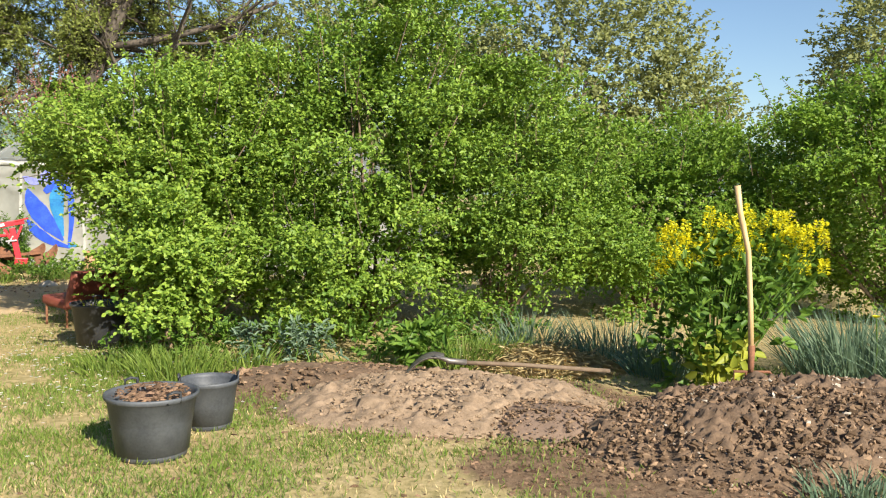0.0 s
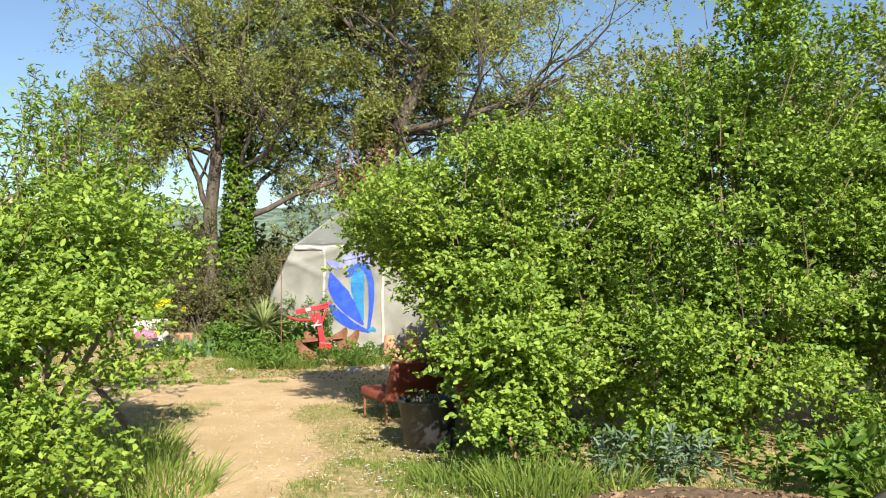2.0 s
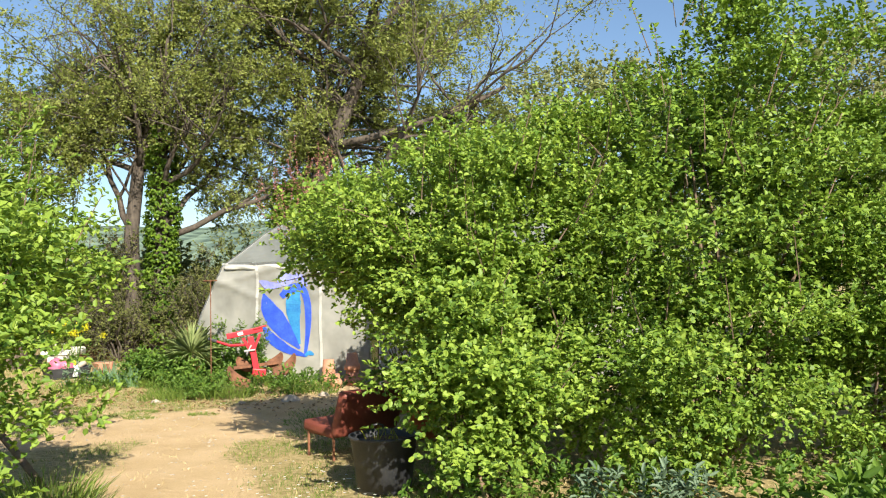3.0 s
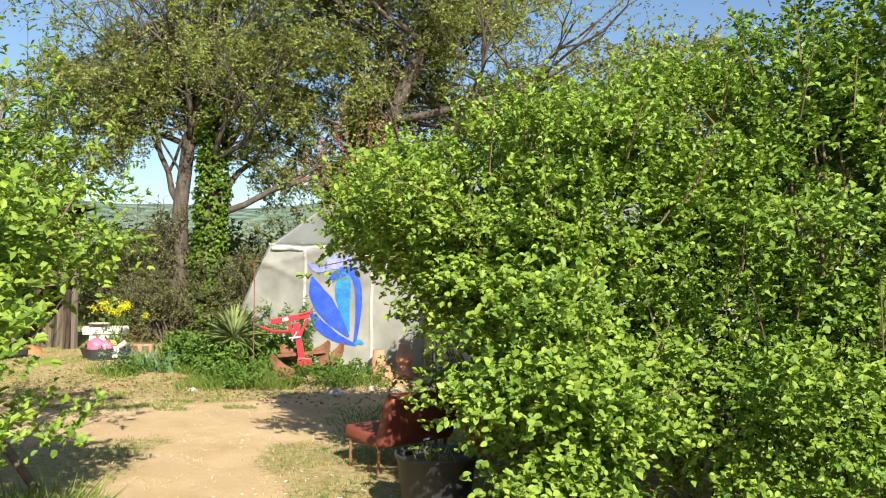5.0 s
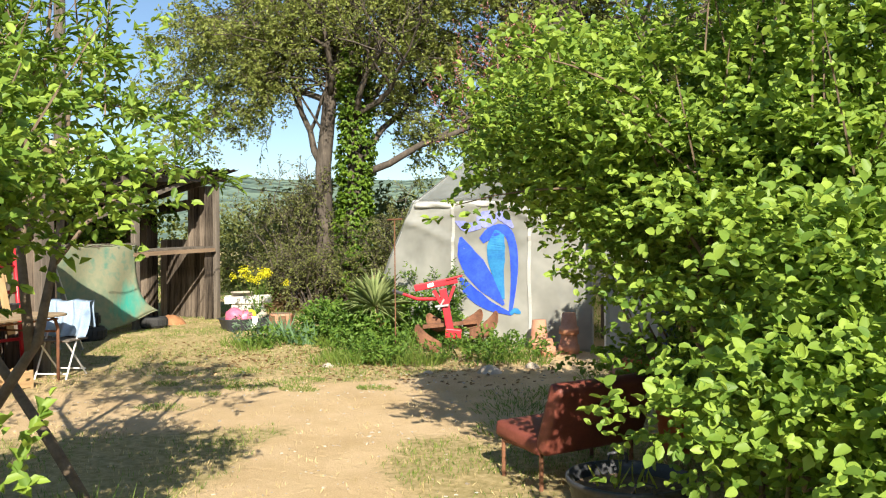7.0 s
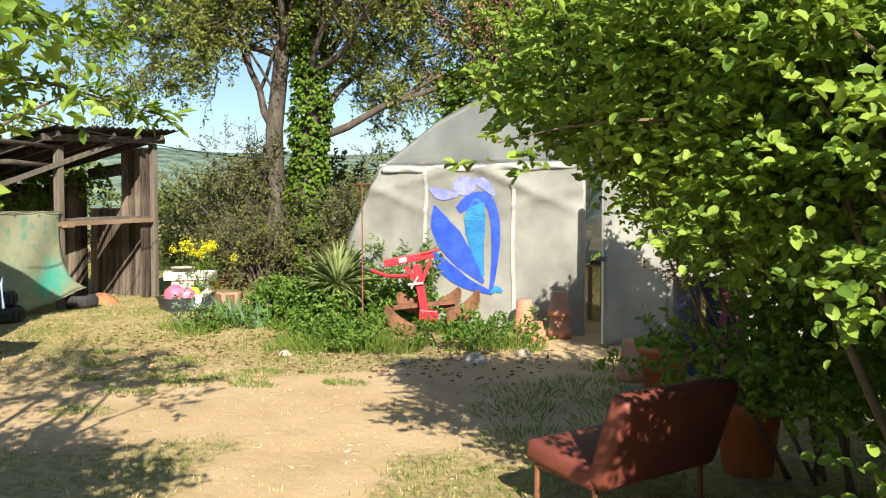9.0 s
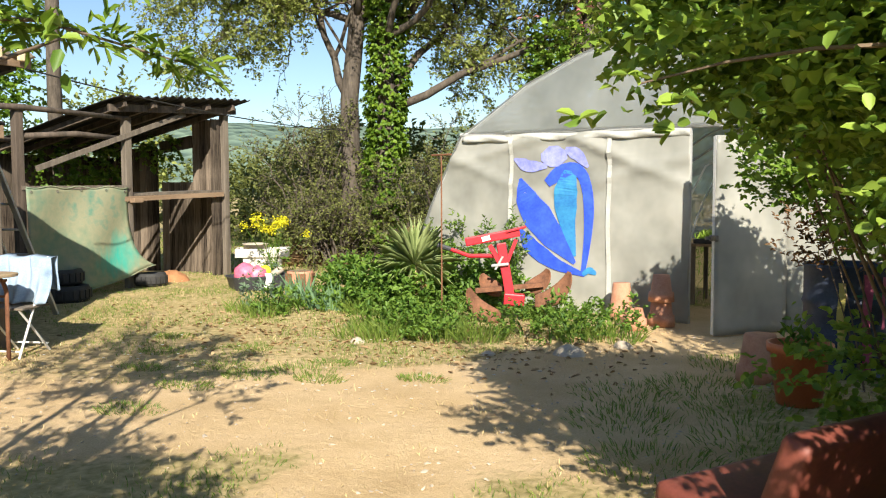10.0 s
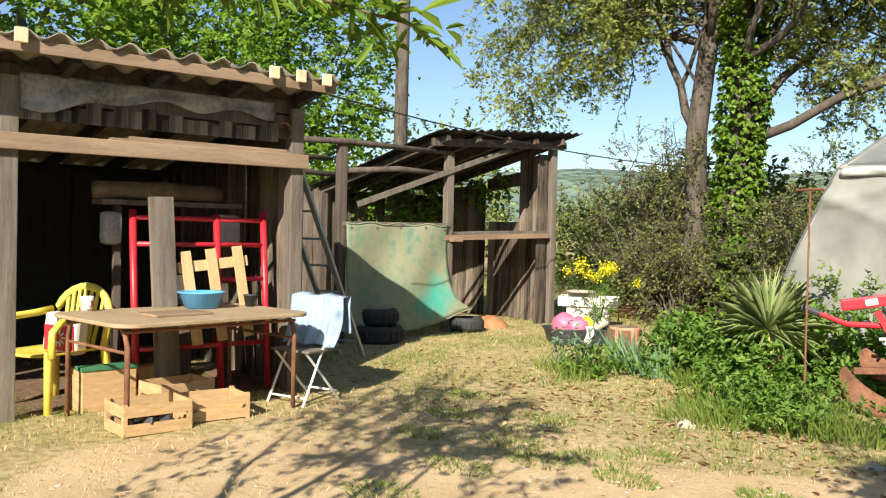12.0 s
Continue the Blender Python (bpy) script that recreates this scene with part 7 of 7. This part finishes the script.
# shrub sprays that hang over the seat
rng = np.random.default_rng(144)
spray = thing("hanging_branches", "leafy branch sprays reaching out over the path", "branches", Matrix.Translation((-3.6, 11.0, 0)))
ps, ws = [], []
bm = bmesh.new()
for tip, n in [((-1.35, -0.55, 1.72), 30), ((-1.0, -0.3, 2.2), 40), ((-1.0, 0.1, 2.35), 40), ((-0.6, -1.3, 2.3), 50), ((-0.9, -0.7, 2.5), 36)]:
    tip, b = np.array(tip), np.array([0.1, 0.0, 1.5])
    mid = (tip + b) / 2 + [0.1, 0, 0.35]
    uu = np.linspace(0, 1, 9)[:, None]
    line = (1 - uu) ** 2 * b + 2 * uu * (1 - uu) * mid + uu ** 2 * tip
    tube(bm, line, np.linspace(0.014, 0.003, 9), 5)
    for u in rng.uniform(0.35, 1.0, n):
        q = (1 - u) ** 2 * b + 2 * u * (1 - u) * mid + u ** 2 * tip
        ps.append(q + rng.normal(0, 0.07, 3))
        ws.append(tip - b + rng.normal(0, 0.7, 3))
part("branch", bm, M["twig"], spray)["kind"] = "stuff"
p, a, nm = sprigs(rng, np.array(ps), np.array(ws), 8, 0.2, 0.1)
s = rng.uniform(0.65, 1.25, len(p)) * 0.05
leaf_mesh("leaves", p, a, nm, s, s * 0.68, M["shrub"], spray, fine=True)

# ---- flower bed in front of the greenhouse ----
rng = np.random.default_rng(150)
for k in range(46):
    a, d = rng.uniform(0, 6.28), math.sqrt(rng.uniform(0, 1))
    x, y = -8.75 + 2.1 * d * math.cos(a), 16.2 + 0.95 * d * math.sin(a)
    if math.hypot(x + 8.1, y - 16.4) < 0.55:
        continue
    if k % 2:
        tuft("grass_tuft", "green weedy grass in the flower bed", (x, y), 150, rng.uniform(0.16, 0.3), 0.28, 0.01, M["grass"], 151 + k, 0.6)
    else:
        plant("bed_weed", "low leafy green weed in the flower bed", (x, y), [(0, 0, 0.12, 0.28, 0.25, rng.uniform(0.1, 0.22))], 55, 7, 0.05, M["weed"], 151 + k, 0.1, 0.5)
for k, (x, y, h) in enumerate([(-9.6, 17.0, 0.5), (-9.1, 17.2, 0.55),  (-10.1, 16.6, 0.42), (-9.4, 16.5, 0.4), (-10.5, 17.2, 0.45), (-9.9, 17.5, 0.6), (-8.6, 17.2, 0.45)]):
    plant("peony_bush", "bushy dark green leafy perennial in the bed", (x, y), [(0, 0, h * 0.55, 0.33, 0.3, h * 0.55)], 150, 7, 0.07, M["weed"], 200 + k, 0.13, 0.5)
for k, (x, y, h) in enumerate([(-8.42, 17.3, 1.1), (-8.3, 17.2, 0.95), (-8.75, 17.35, 1.0), (-9.2, 17.4, 1.05), (-9.35, 17.25, 0.8), (-9.5, 17.35, 0.9)]):
    plant("tall_shoot", "upright leafy shoot against the greenhouse film", (x, y), [(0, 0, h * 0.5, 0.1, 0.1, h * 0.5), (0.05, 0, h * 0.8, 0.08, 0.08, h * 0.2)], 60, 7, 0.05, M["ivy"] if k % 2 else M["weed"], 220 + k, 0.1, 0.4, "plant", 5, 1.2)
yu = thing("yucca", "spiky grey-green yucca with dry lower skirt", "yucca", Matrix.Translation((-9.37, 16.75, zed(-9.37, 16.75))))
bm = bmesh.new()
tube(bm, [(0, 0, 0), (0.02, 0, 0.22), (0, 0, 0.52)], [0.08, 0.09, 0.07], 10)
part("trunk", bm, M["straw"], yu, "dry pale leaf-sheathed trunk")
rng = np.random.default_rng(231)
n = 170
a, e = rng.uniform(0, 6.28, n), rng.uniform(-0.35, 1.5, n)
ax = np.stack([np.cos(a) * np.cos(e), np.sin(a) * np.cos(e), np.sin(e)], 1)
leaf_mesh("leaves", np.zeros((n, 3)) + [0, 0, 0.54] + ax * 0.03, ax, np.zeros((n, 3)) + [0.1, -0.1, 1], rng.uniform(0.36, 0.6, n), 0.024, M["yucca"], yu, 0.25, False)
n = 60
a = rng.uniform(0, 6.28, n)
ax = np.stack([0.35 * np.cos(a), 0.35 * np.sin(a), -np.ones(n)], 1)
leaf_mesh("dry_skirt", np.stack([0.07 * np.cos(a), 0.07 * np.sin(a), rng.uniform(0.3, 0.54, n)], 1), ax, np.stack([np.cos(a), np.sin(a), 0 * a], 1), rng.uniform(0.22, 0.4, n), 0.025, M["straw"], yu, 0.2, False)
for k, (x, y, n, h) in enumerate([(-10.75, 16.45, 34, 0.52), (-10.45, 16.3, 30, 0.45), (-11.0, 16.55, 22, 0.42), (-10.2, 16.35, 24, 0.4)]):
    tuft("iris_clump", "fan of blue-green iris blades", (x, y), n, h, 0.13, 0.036, M["iris"], 240 + k, 0.3, "iris")
stm = thing("tree_stump", "short reddish-brown log stump standing upright", "stump", at(-11.2, 16.95))
part("log", lathe(bmesh.new(), [(0, 0.0), (0.19, 0.0), (0.175, 0.1), (0.17, 0.36), (0.165, 0.375), (0, 0.375)], 20), M["terracotta"], stm, smooth=True)
part("cut_face", lathe(bmesh.new(), [(0, 0.379), (0.15, 0.379)], 20), M["beam_wood"], stm)
for k in range(6):
    a = 1.04 * k + 0.3
    bm = bmesh.new()
    stick(bm, (0.178 * math.cos(a), 0.178 * math.sin(a), 0.02), (0.172 * math.cos(a), 0.172 * math.sin(a), 0.35), 0.1, 0.02, (math.cos(a), math.sin(a), 0))
    part("bark_plate", bm, M["rust"], stm)

# red cultivator with rusty shares
pl = thing("cultivator", "red iron plough with rusty curved shares", "plough", Matrix.Translation((-8.13, 16.6, zed(-8.13, 16.6) + 0.02)) @ Matrix.Rotation(math.radians(24), 4, "Z"))
bm = bmesh.new()
stick(bm, (0.06, 0, 0.12), (-0.06, 0, 0.82), 0.10, 0.08, (0, 1, 0), 0.01)
part("column", bm, M["red_paint"], pl)
bm = bmesh.new()
stick(bm, (-0.44, 0, 0.83), (0.14, 0, 0.94), 0.12, 0.09, (0, 0, 1), 0.012)
part("top_beam", bm, M["red_paint"], pl)
part("head_plate", boxed((0.10, 0, 0.97), (0.22, 0.16, 0.025), Matrix.Rotation(-0.25, 4, "Y"), 0.006), M["red_paint"], pl)
part("label_plate", boxed((-0.22, -0.066, 0.872), (0.09, 0.004, 0.05), Matrix.Rotation(-0.25, 4, "Y")), M["white"], pl, "small white plate")
bm = bmesh.new()
tube(bm, [(-0.02, 0.02, 0.68), (-0.4, 0.0, 0.68), (-0.62, -0.02, 0.76)], [0.025, 0.024, 0.02], 8)
part("lever", bm, M["red_paint"], pl)
bm = bmesh.new()
tube(bm, [(-0.6, -0.02, 0.753), (-0.74, -0.03, 0.80)], 0.027, 8)
part("grip", bm, M["black_plastic"], pl)
bm = bmesh.new()
stick(bm, (-0.18, -0.02, 0.8), (-0.04, -0.02, 0.55), 0.05, 0.03, (0, 1, 0))
stick(bm, (0.10, -0.02, 0.86), (0.0, -0.02, 0.6), 0.04, 0.03, (0, 1, 0))
part("brace", bm, M["red_paint"], pl)
bm = bmesh.new()
tube(bm, [(-0.16, -0.07, 0.58), (0.02, -0.07, 0.60)], 0.016, 8)
tube(bm, [(-0.12, -0.07, 0.54), (-0.04, -0.07, 0.68)], 0.012, 8)
part("adjusting_screw", bm, M["alu"], pl)
part("foot_block", boxed((0.08, -0.02, 0.22), (0.22, 0.16, 0.12), Matrix.Rotation(0.08, 4, "Y"), 0.012), M["red_paint"], pl)
bm = bmesh.new()
stick(bm, (-0.34, 0.05, 0.30), (0.4, 0.15, 0.36), 0.06, 0.05)
part("cross_beam", bm, M["rust"], pl)
for sx, x0, y0, z0, hgt in ((-1, -0.06, -0.15, 0.0, 0.36), (1, 0.30, -0.12, 0.16, 0.38), (-1, -0.06, 0.2, 0.24, 0.22), (1, 0.2, 0.2, 0.26, 0.26)):
    bm = bmesh.new()

    def share(u, v, off, sx=sx, x0=x0, y0=y0, z0=z0, hgt=hgt):
        w = 0.03 + 0.15 * math.sin(math.pi * min(1.0, 0.2 + 0.8 * u)) ** 0.8
        a, r = 1.45 * u, hgt * 0.95 + (v - 0.5) * w
        return (x0 + sx * r * math.sin(a), y0 - 0.10 * u * (v - 0.3) + off, z0 + hgt * 0.95 - r * math.cos(a) + 0.05)

    sheet(bm, 14, 6, share, 0.008)
    part("share", bm, M["rust"], pl, "rust-brown curved plough share", smooth=True)
tp = thing("t_post", "thin rusty iron post with a crossbar", "post", at(-8.65, 16.1))
bm = bmesh.new()
tube(bm, [(0, 0, 0), (0, 0, 1.78)], 0.008, 7)
part("upright", bm, M["rust"], tp)
bm = bmesh.new()
tube(bm, [(-0.14, 0.05, 1.78), (0.14, -0.05, 1.78)], 0.011, 7)
part("crossbar", bm, M["rust"], tp)
tuft("dry_flower_stalk", "dry brown seed stalk beside the greenhouse corner", (-9.85, 17.5), 14, 0.9, 0.06, 0.012, M["dry_leaf"], 250, 0.1, "dry stalk")
rng = np.random.default_rng(251)
q = np.stack([rng.normal(-9.83, 0.035, 70), rng.normal(17.45, 0.035, 70), rng.uniform(0.65, 1.02, 70)], 1)
tagged(leaf_mesh("dry_husks", q, rng.normal(0, 1, q.shape), rng.normal(0, 1, q.shape), 0.05, 0.03, M["dry_leaf"], None), "dry pinkish-brown seed husks on a stalk", "seed husks", kind="stuff")
for k, (x, y, r) in enumerate([(-6.95, 15.35, 0.16), (-6.6, 15.8, 0.10), (-9.0, 15.05, 0.09), (-7.6, 15.05, 0.08)]):
    ob = heap("bed_stone", "pale rounded stone edging the bed", (x, y), r, r * 0.7, r * 0.55, M["stone"], 260 + k, 0.006, 14, category="stone")

# low tub with bright plastic things, sink and flowers by the lean-to
bt2 = thing("mixing_tray", "black plastic tray holding bright odds and ends", "tray", at(-12.25, 17.35, 62))


def tray(u, v, off):
    a = 2 * math.pi * u
    sx, sy = abs(math.cos(a)) ** 0.5 * math.copysign(1, math.cos(a)), abs(math.sin(a)) ** 0.5 * math.copysign(1, math.sin(a))
    k = 0.84 + 0.16 * v + (0.05 if v > 0.95 else 0) - off
    return (0.42 * sx * k, 0.27 * sy * k, 0.2 * v)


bm = bmesh.new()
sheet(bm, 40, 8, tray, 0.02)
part("shell", bm, M["black_plastic"], bt2, smooth=True)
bm = boxed((0, 0, 0.012), (0.66, 0.42, 0.02))
part("bottom", bm, M["black_plastic"], bt2)
for k, (x, y, z, r, mt, nm, lb) in enumerate([(-0.16, 0.05, 0.22, 0.15, "pink_plastic", "pink_net", "bundle of bright pink plastic netting"), (-0.02, -0.02, 0.2, 0.13, "pink_plastic", "pink_net", "bundle of bright pink plastic netting"), (0.12, 0.05, 0.24, 0.085, "yellow_ball", "yellow_ball", "bright yellow plastic ball in the tray")]):
    bm = bmesh.new()
    bmesh.ops.create_icosphere(bm, subdivisions=3, radius=r)
    for v in bm.verts:
        if mt == "pink_plastic":
            v.co *= 1 + 0.22 * noise.noise(v.co * 16 + Vector((k, 0, 0)))
    ob = part(nm, bm, M[mt], None, smooth=True)
    ob.matrix_world = at(-12.25, 17.35, 62) @ Matrix.Translation((x, y, z))
    tagged(ob, lb, "plastic ball" if mt == "yellow_ball" else "netting")
ob = part("clay_pipe", tube(bmesh.new(), [(0.22, 0.05, 0.17), (0.36, 0.02, 0.27)], [0.05, 0.055], 12, False), M["stone"], None, smooth=True)
ob.matrix_world = at(-12.25, 17.35, 62)
tagged(ob, "short grey clay pipe in the tray", "pipe")
bm = bmesh.new()
sheet(bm, 6, 12, lambda u, v, off: (-0.02 + 0.09 * u + 0.02 * math.sin(5 * v), -0.29 - 0.03 * v + off, 0.24 - 0.2 * v), 0.003)
ob = part("cloth_strip", bm, M["white"], None)
ob.matrix_world = at(-12.25, 17.35, 62)
tagged(ob, "pale cloth strip hanging over the tray", "cloth")
sk = thing("stone_sink", "old white stone sink on a block", "sink", at(-13.45, 18.85, 38))
bm = bmesh.new()
box(bm, (0, 0, 0.16), (0.6, 0.42, 0.32), None, 0.02)
part("block", bm, M["concrete"], sk)
bm = bmesh.new()
for c, s in (((0, 0, 0.34), (0.84, 0.5, 0.05)), ((0, 0.23, 0.40), (0.84, 0.05, 0.10)), ((0, -0.23, 0.40), (0.84, 0.05, 0.10)), ((-0.40, 0, 0.40), (0.05, 0.42, 0.10)), ((0.40, 0, 0.40), (0.05, 0.42, 0.10))):
    box(bm, c, s, None, 0.008)
part("basin", bm, M["concrete"], sk)
ob = part("clay_bowl", lathe(bmesh.new(), [(0, 0.0), (0.13, 0.0), (0.2, 0.13), (0.21, 0.13), (0.21, 0.15), (0.17, 0.15), (0.12, 0.03), (0, 0.03)], 26), M["stone"], None, smooth=True)
ob.matrix_world = at(-13.6, 18.85, 0, 0.37)
tagged(ob, "grey clay bowl standing in the sink", "bowl")
yf = plant("yellow_flower_plant", "airy plant with bright yellow flower heads", (-12.55, 18.05), [(0, 0, 0.35, 0.2, 0.2, 0.35)], 24, 6, 0.06, M["weed"], 270, 0.15, 0.35, "flowering plant", 8)
rng = np.random.default_rng(271)
for k in range(16):
    q = np.array([rng.normal(0, 0.2), rng.normal(0, 0.2), rng.uniform(0.72, 0.98)])
    bm = bmesh.new()
    tube(bm, [(0, 0, 0.1), (q[0] * 0.5, q[1] * 0.5, q[2] * 0.6), tuple(q)], 0.004, 4)
    part("stalk", bm, M["weed"], yf)
    n = 40
    pos = q + rng.normal(0, 0.035, (n, 3))
    leaf_mesh("flower_head", pos, rng.normal(0, 1, (n, 3)), rng.normal(0, 0.4, (n, 3)) + [0, 0, 1], 0.03, 0.026, M["yellow"], yf)
heap("soil_heap", "small heap of orange earth in the shed", (-14.1, 17.55), 0.28, 0.24, 0.15, M["orange_earth"], 280, 0.03, 30)
for k, (x, y) in enumerate([(-11.15, 15.9), (-10.7, 15.7), (-10.9, 16.1)]):
    tuft("grass_tuft", "bright green grass tuft before the stump", (x, y), 140, 0.22, 0.25, 0.01, M["grass"], 290 + k, 0.6)
    plant("pale_weed", "tall pale green weed with small leaves", (x - 0.05, y + 0.1), [(0, 0, 0.2, 0.12, 0.12, 0.22)], 20, 6, 0.06, M["grey_grass"], 295 + k, 0.1, 0.35)

# ---- utility pole and cables ----
pole = thing("utility_pole", "tall weathered wooden utility pole behind the sheds", "utility pole", Matrix.Translation((-20.6, 20.5, 0)))
bm = bmesh.new()
tube(bm, [(0, 0, -0.3), (0, 0, 4), (0.05, 0, 9.5)], [0.17, 0.15, 0.12], 12)
part("pole", bm, M["bark"], pole, smooth=True)
cab = thing("overhead_cable", "thin black cable slung over the lean-to", "cable", Matrix())
bm = bmesh.new()
C, D = np.array([-12.0, 13.3, 2.72]), np.array([-13.3, 21.0, 2.55])
tube(bm, [C + (D - C) * u - [0, 0, 0.5 * u * (1 - u)] for u in np.linspace(0, 1, 14)], 0.008, 5)
part("cable", bm, M["cord"], cab)

# ---- grass, litter and daisies over the yard ----
def sward(name, label, n, seed, x0, x1, y0, y1, keep, h, width, mat, clump=5, r=0.06):
    """Short blades in small clumps wherever keep() allows, as one mesh."""
    rng = np.random.default_rng(seed)
    c = rng.uniform([x0, y0], [x1, y1], (n, 2))
    c = c[rng.uniform(0, 1, len(c)) < keep(c[:, 0], c[:, 1])]
    p = (c[:, None] + rng.normal(0, r, (len(c), clump, 2))).reshape(-1, 2)
    m = len(p)
    pos = np.c_[p, lay(p[:, 0], p[:, 1]) - 0.004]
    ax = np.c_[rng.normal(0, 0.5, (m, 2)), np.ones(m)]
    ob = leaf_mesh(name, pos, ax, rng.normal(0, 1, (m, 3)), h * rng.uniform(0.4, 1.2, m), width, mat, simple=True)
    return tagged(ob, label, "grass", kind="stuff")


def green_at(x, y):
    g = (1 - np.clip(sand_at(x, y) * 1.25, 0, 1)) * (1 - np.clip(soil_at(x, y) * 0.8, 0, 1))
    return g * np.clip(0.48 + 1.5 * wobble(1.9 * x, 1.9 * y), 0.07, 1)


sward("short_grass", "short patchy green grass over the yard", 34000, 301, -15, -2.6, 4.5, 19.5, green_at, 0.05, 0.006, M["grass"], 6, 0.05)
sward("short_grass", "short green grass near the tubs", 24000, 302, -5.0, 4.5, 4.0, 9.5, green_at, 0.06, 0.007, M["grass"], 6, 0.05)
sward("dry_grass", "dry straw-coloured grass among the green", 22000, 303, -15, 3.5, 4.5, 19.5, lambda x, y: 0.5 * (1 - np.clip(soil_at(x, y), 0, 1)) * (1 - 0.75 * sand_at(x, y)), 0.045, 0.006, M["straw"], 5, 0.06)
sward("far_grass", "rough green grass beneath the trees", 7000, 304, -24, 6, 19, 30, lambda x, y: 0.6 + 0 * x, 0.16, 0.014, M["grass"], 5, 0.12)
rng = np.random.default_rng(305)
for k, (x, y, s) in enumerate([(-7.59, 13.87, 0.1), (-8.6, 13.7, 0.17), (-8.9, 13.4, 0.12), (-8.3, 13.5, 0.10), (-9.4, 13.6, 0.13), (-9.1, 12.9, 0.12), (-9.7, 14.3, 0.12), (-8.6, 14.1, 0.1), (-9.9, 13.2, 0.1), (-8.9, 12.2, 0.13), (-10.3, 13.8, 0.12), (-10.8, 14.4, 0.12)]):
    tuft("grass_tuft", "small green grass tuft on bare ground", (x, y), 260, 0.06, s * 2.2, 0.007, M["grass"], 310 + k, 0.8, "grass tuft", 0.6)
for k, (x, y) in enumerate([(-5.7, 14.7), (-5.3, 14.1), (-5.9, 13.5), (-5.1, 13.4), (-4.8, 12.5), (-5.5, 12.7), (-5.6, 15.6), (-5.2, 16.1), (-6.1, 14.2)]):
    tuft("grass_tuft", "low ragged grass in the shade of the shrub", (x, y), 300, 0.08, 0.38, 0.008, M["grass"], 350 + k, 0.8)
for k, (x, y) in enumerate([(-1.0, 9.75), (-2.6, 9.6), (0.3, 10.6), (-1.9, 9.7), (-0.3, 9.9), (-3.1, 9.35)]):
    plant("shade_weed", "dark leafy weed under the overhanging shrub", (x, y), [(0, 0, 0.16, 0.36, 0.25, 0.2)], 70, 7, 0.06, M["weed"], 370 + k, 0.12, 0.5)
n = 3400
xy = rng.uniform([-13, 13.2], [-6.2, 18.5], (n, 2))
w = np.exp(-((np.hypot((xy[:, 0] + 9.3) / 2.8, (xy[:, 1] - 15.2) / 1.0) - 0.5) / 0.6) ** 2)
xy = xy[rng.uniform(0, 1, n) < w]
pos = np.c_[xy, lay(xy[:, 0], xy[:, 1]) + 0.008]
tagged(leaf_mesh("leaf_litter", pos, np.c_[rng.normal(0, 1, (len(xy), 2)), rng.normal(0, 0.25, len(xy))], rng.normal(0, 0.3, (len(xy), 3)) + [0, 0, 1], rng.uniform(0.03, 0.075, len(xy)), 0.03, M["dry_leaf"]), "dry fallen leaves round the flower bed", "leaf litter", kind="stuff")
xy = np.concatenate([rng.normal([-4.3, 9.6], [0.7, 0.6], (170, 2)), rng.normal([-3.4, 8.3], [0.9, 0.7], (130, 2)), rng.uniform([-11, 13], [-7, 15], (60, 2))])
hts = rng.uniform(0.04, 0.08, len(xy))
pos = np.c_[xy, lay(xy[:, 0], xy[:, 1]) + hts]
a = np.arange(6) * math.pi / 3
petal = np.stack([np.cos(a), np.sin(a), 0.25 + 0 * a], 1)
tagged(leaf_mesh("daisies", pos.repeat(6, 0), np.tile(petal, (len(xy), 1)), np.zeros((6 * len(xy), 3)) + [0, 0, 1], 0.014, 0.009, M["white_petal"]), "tiny white daisies in the grass", "daisies", kind="stuff")
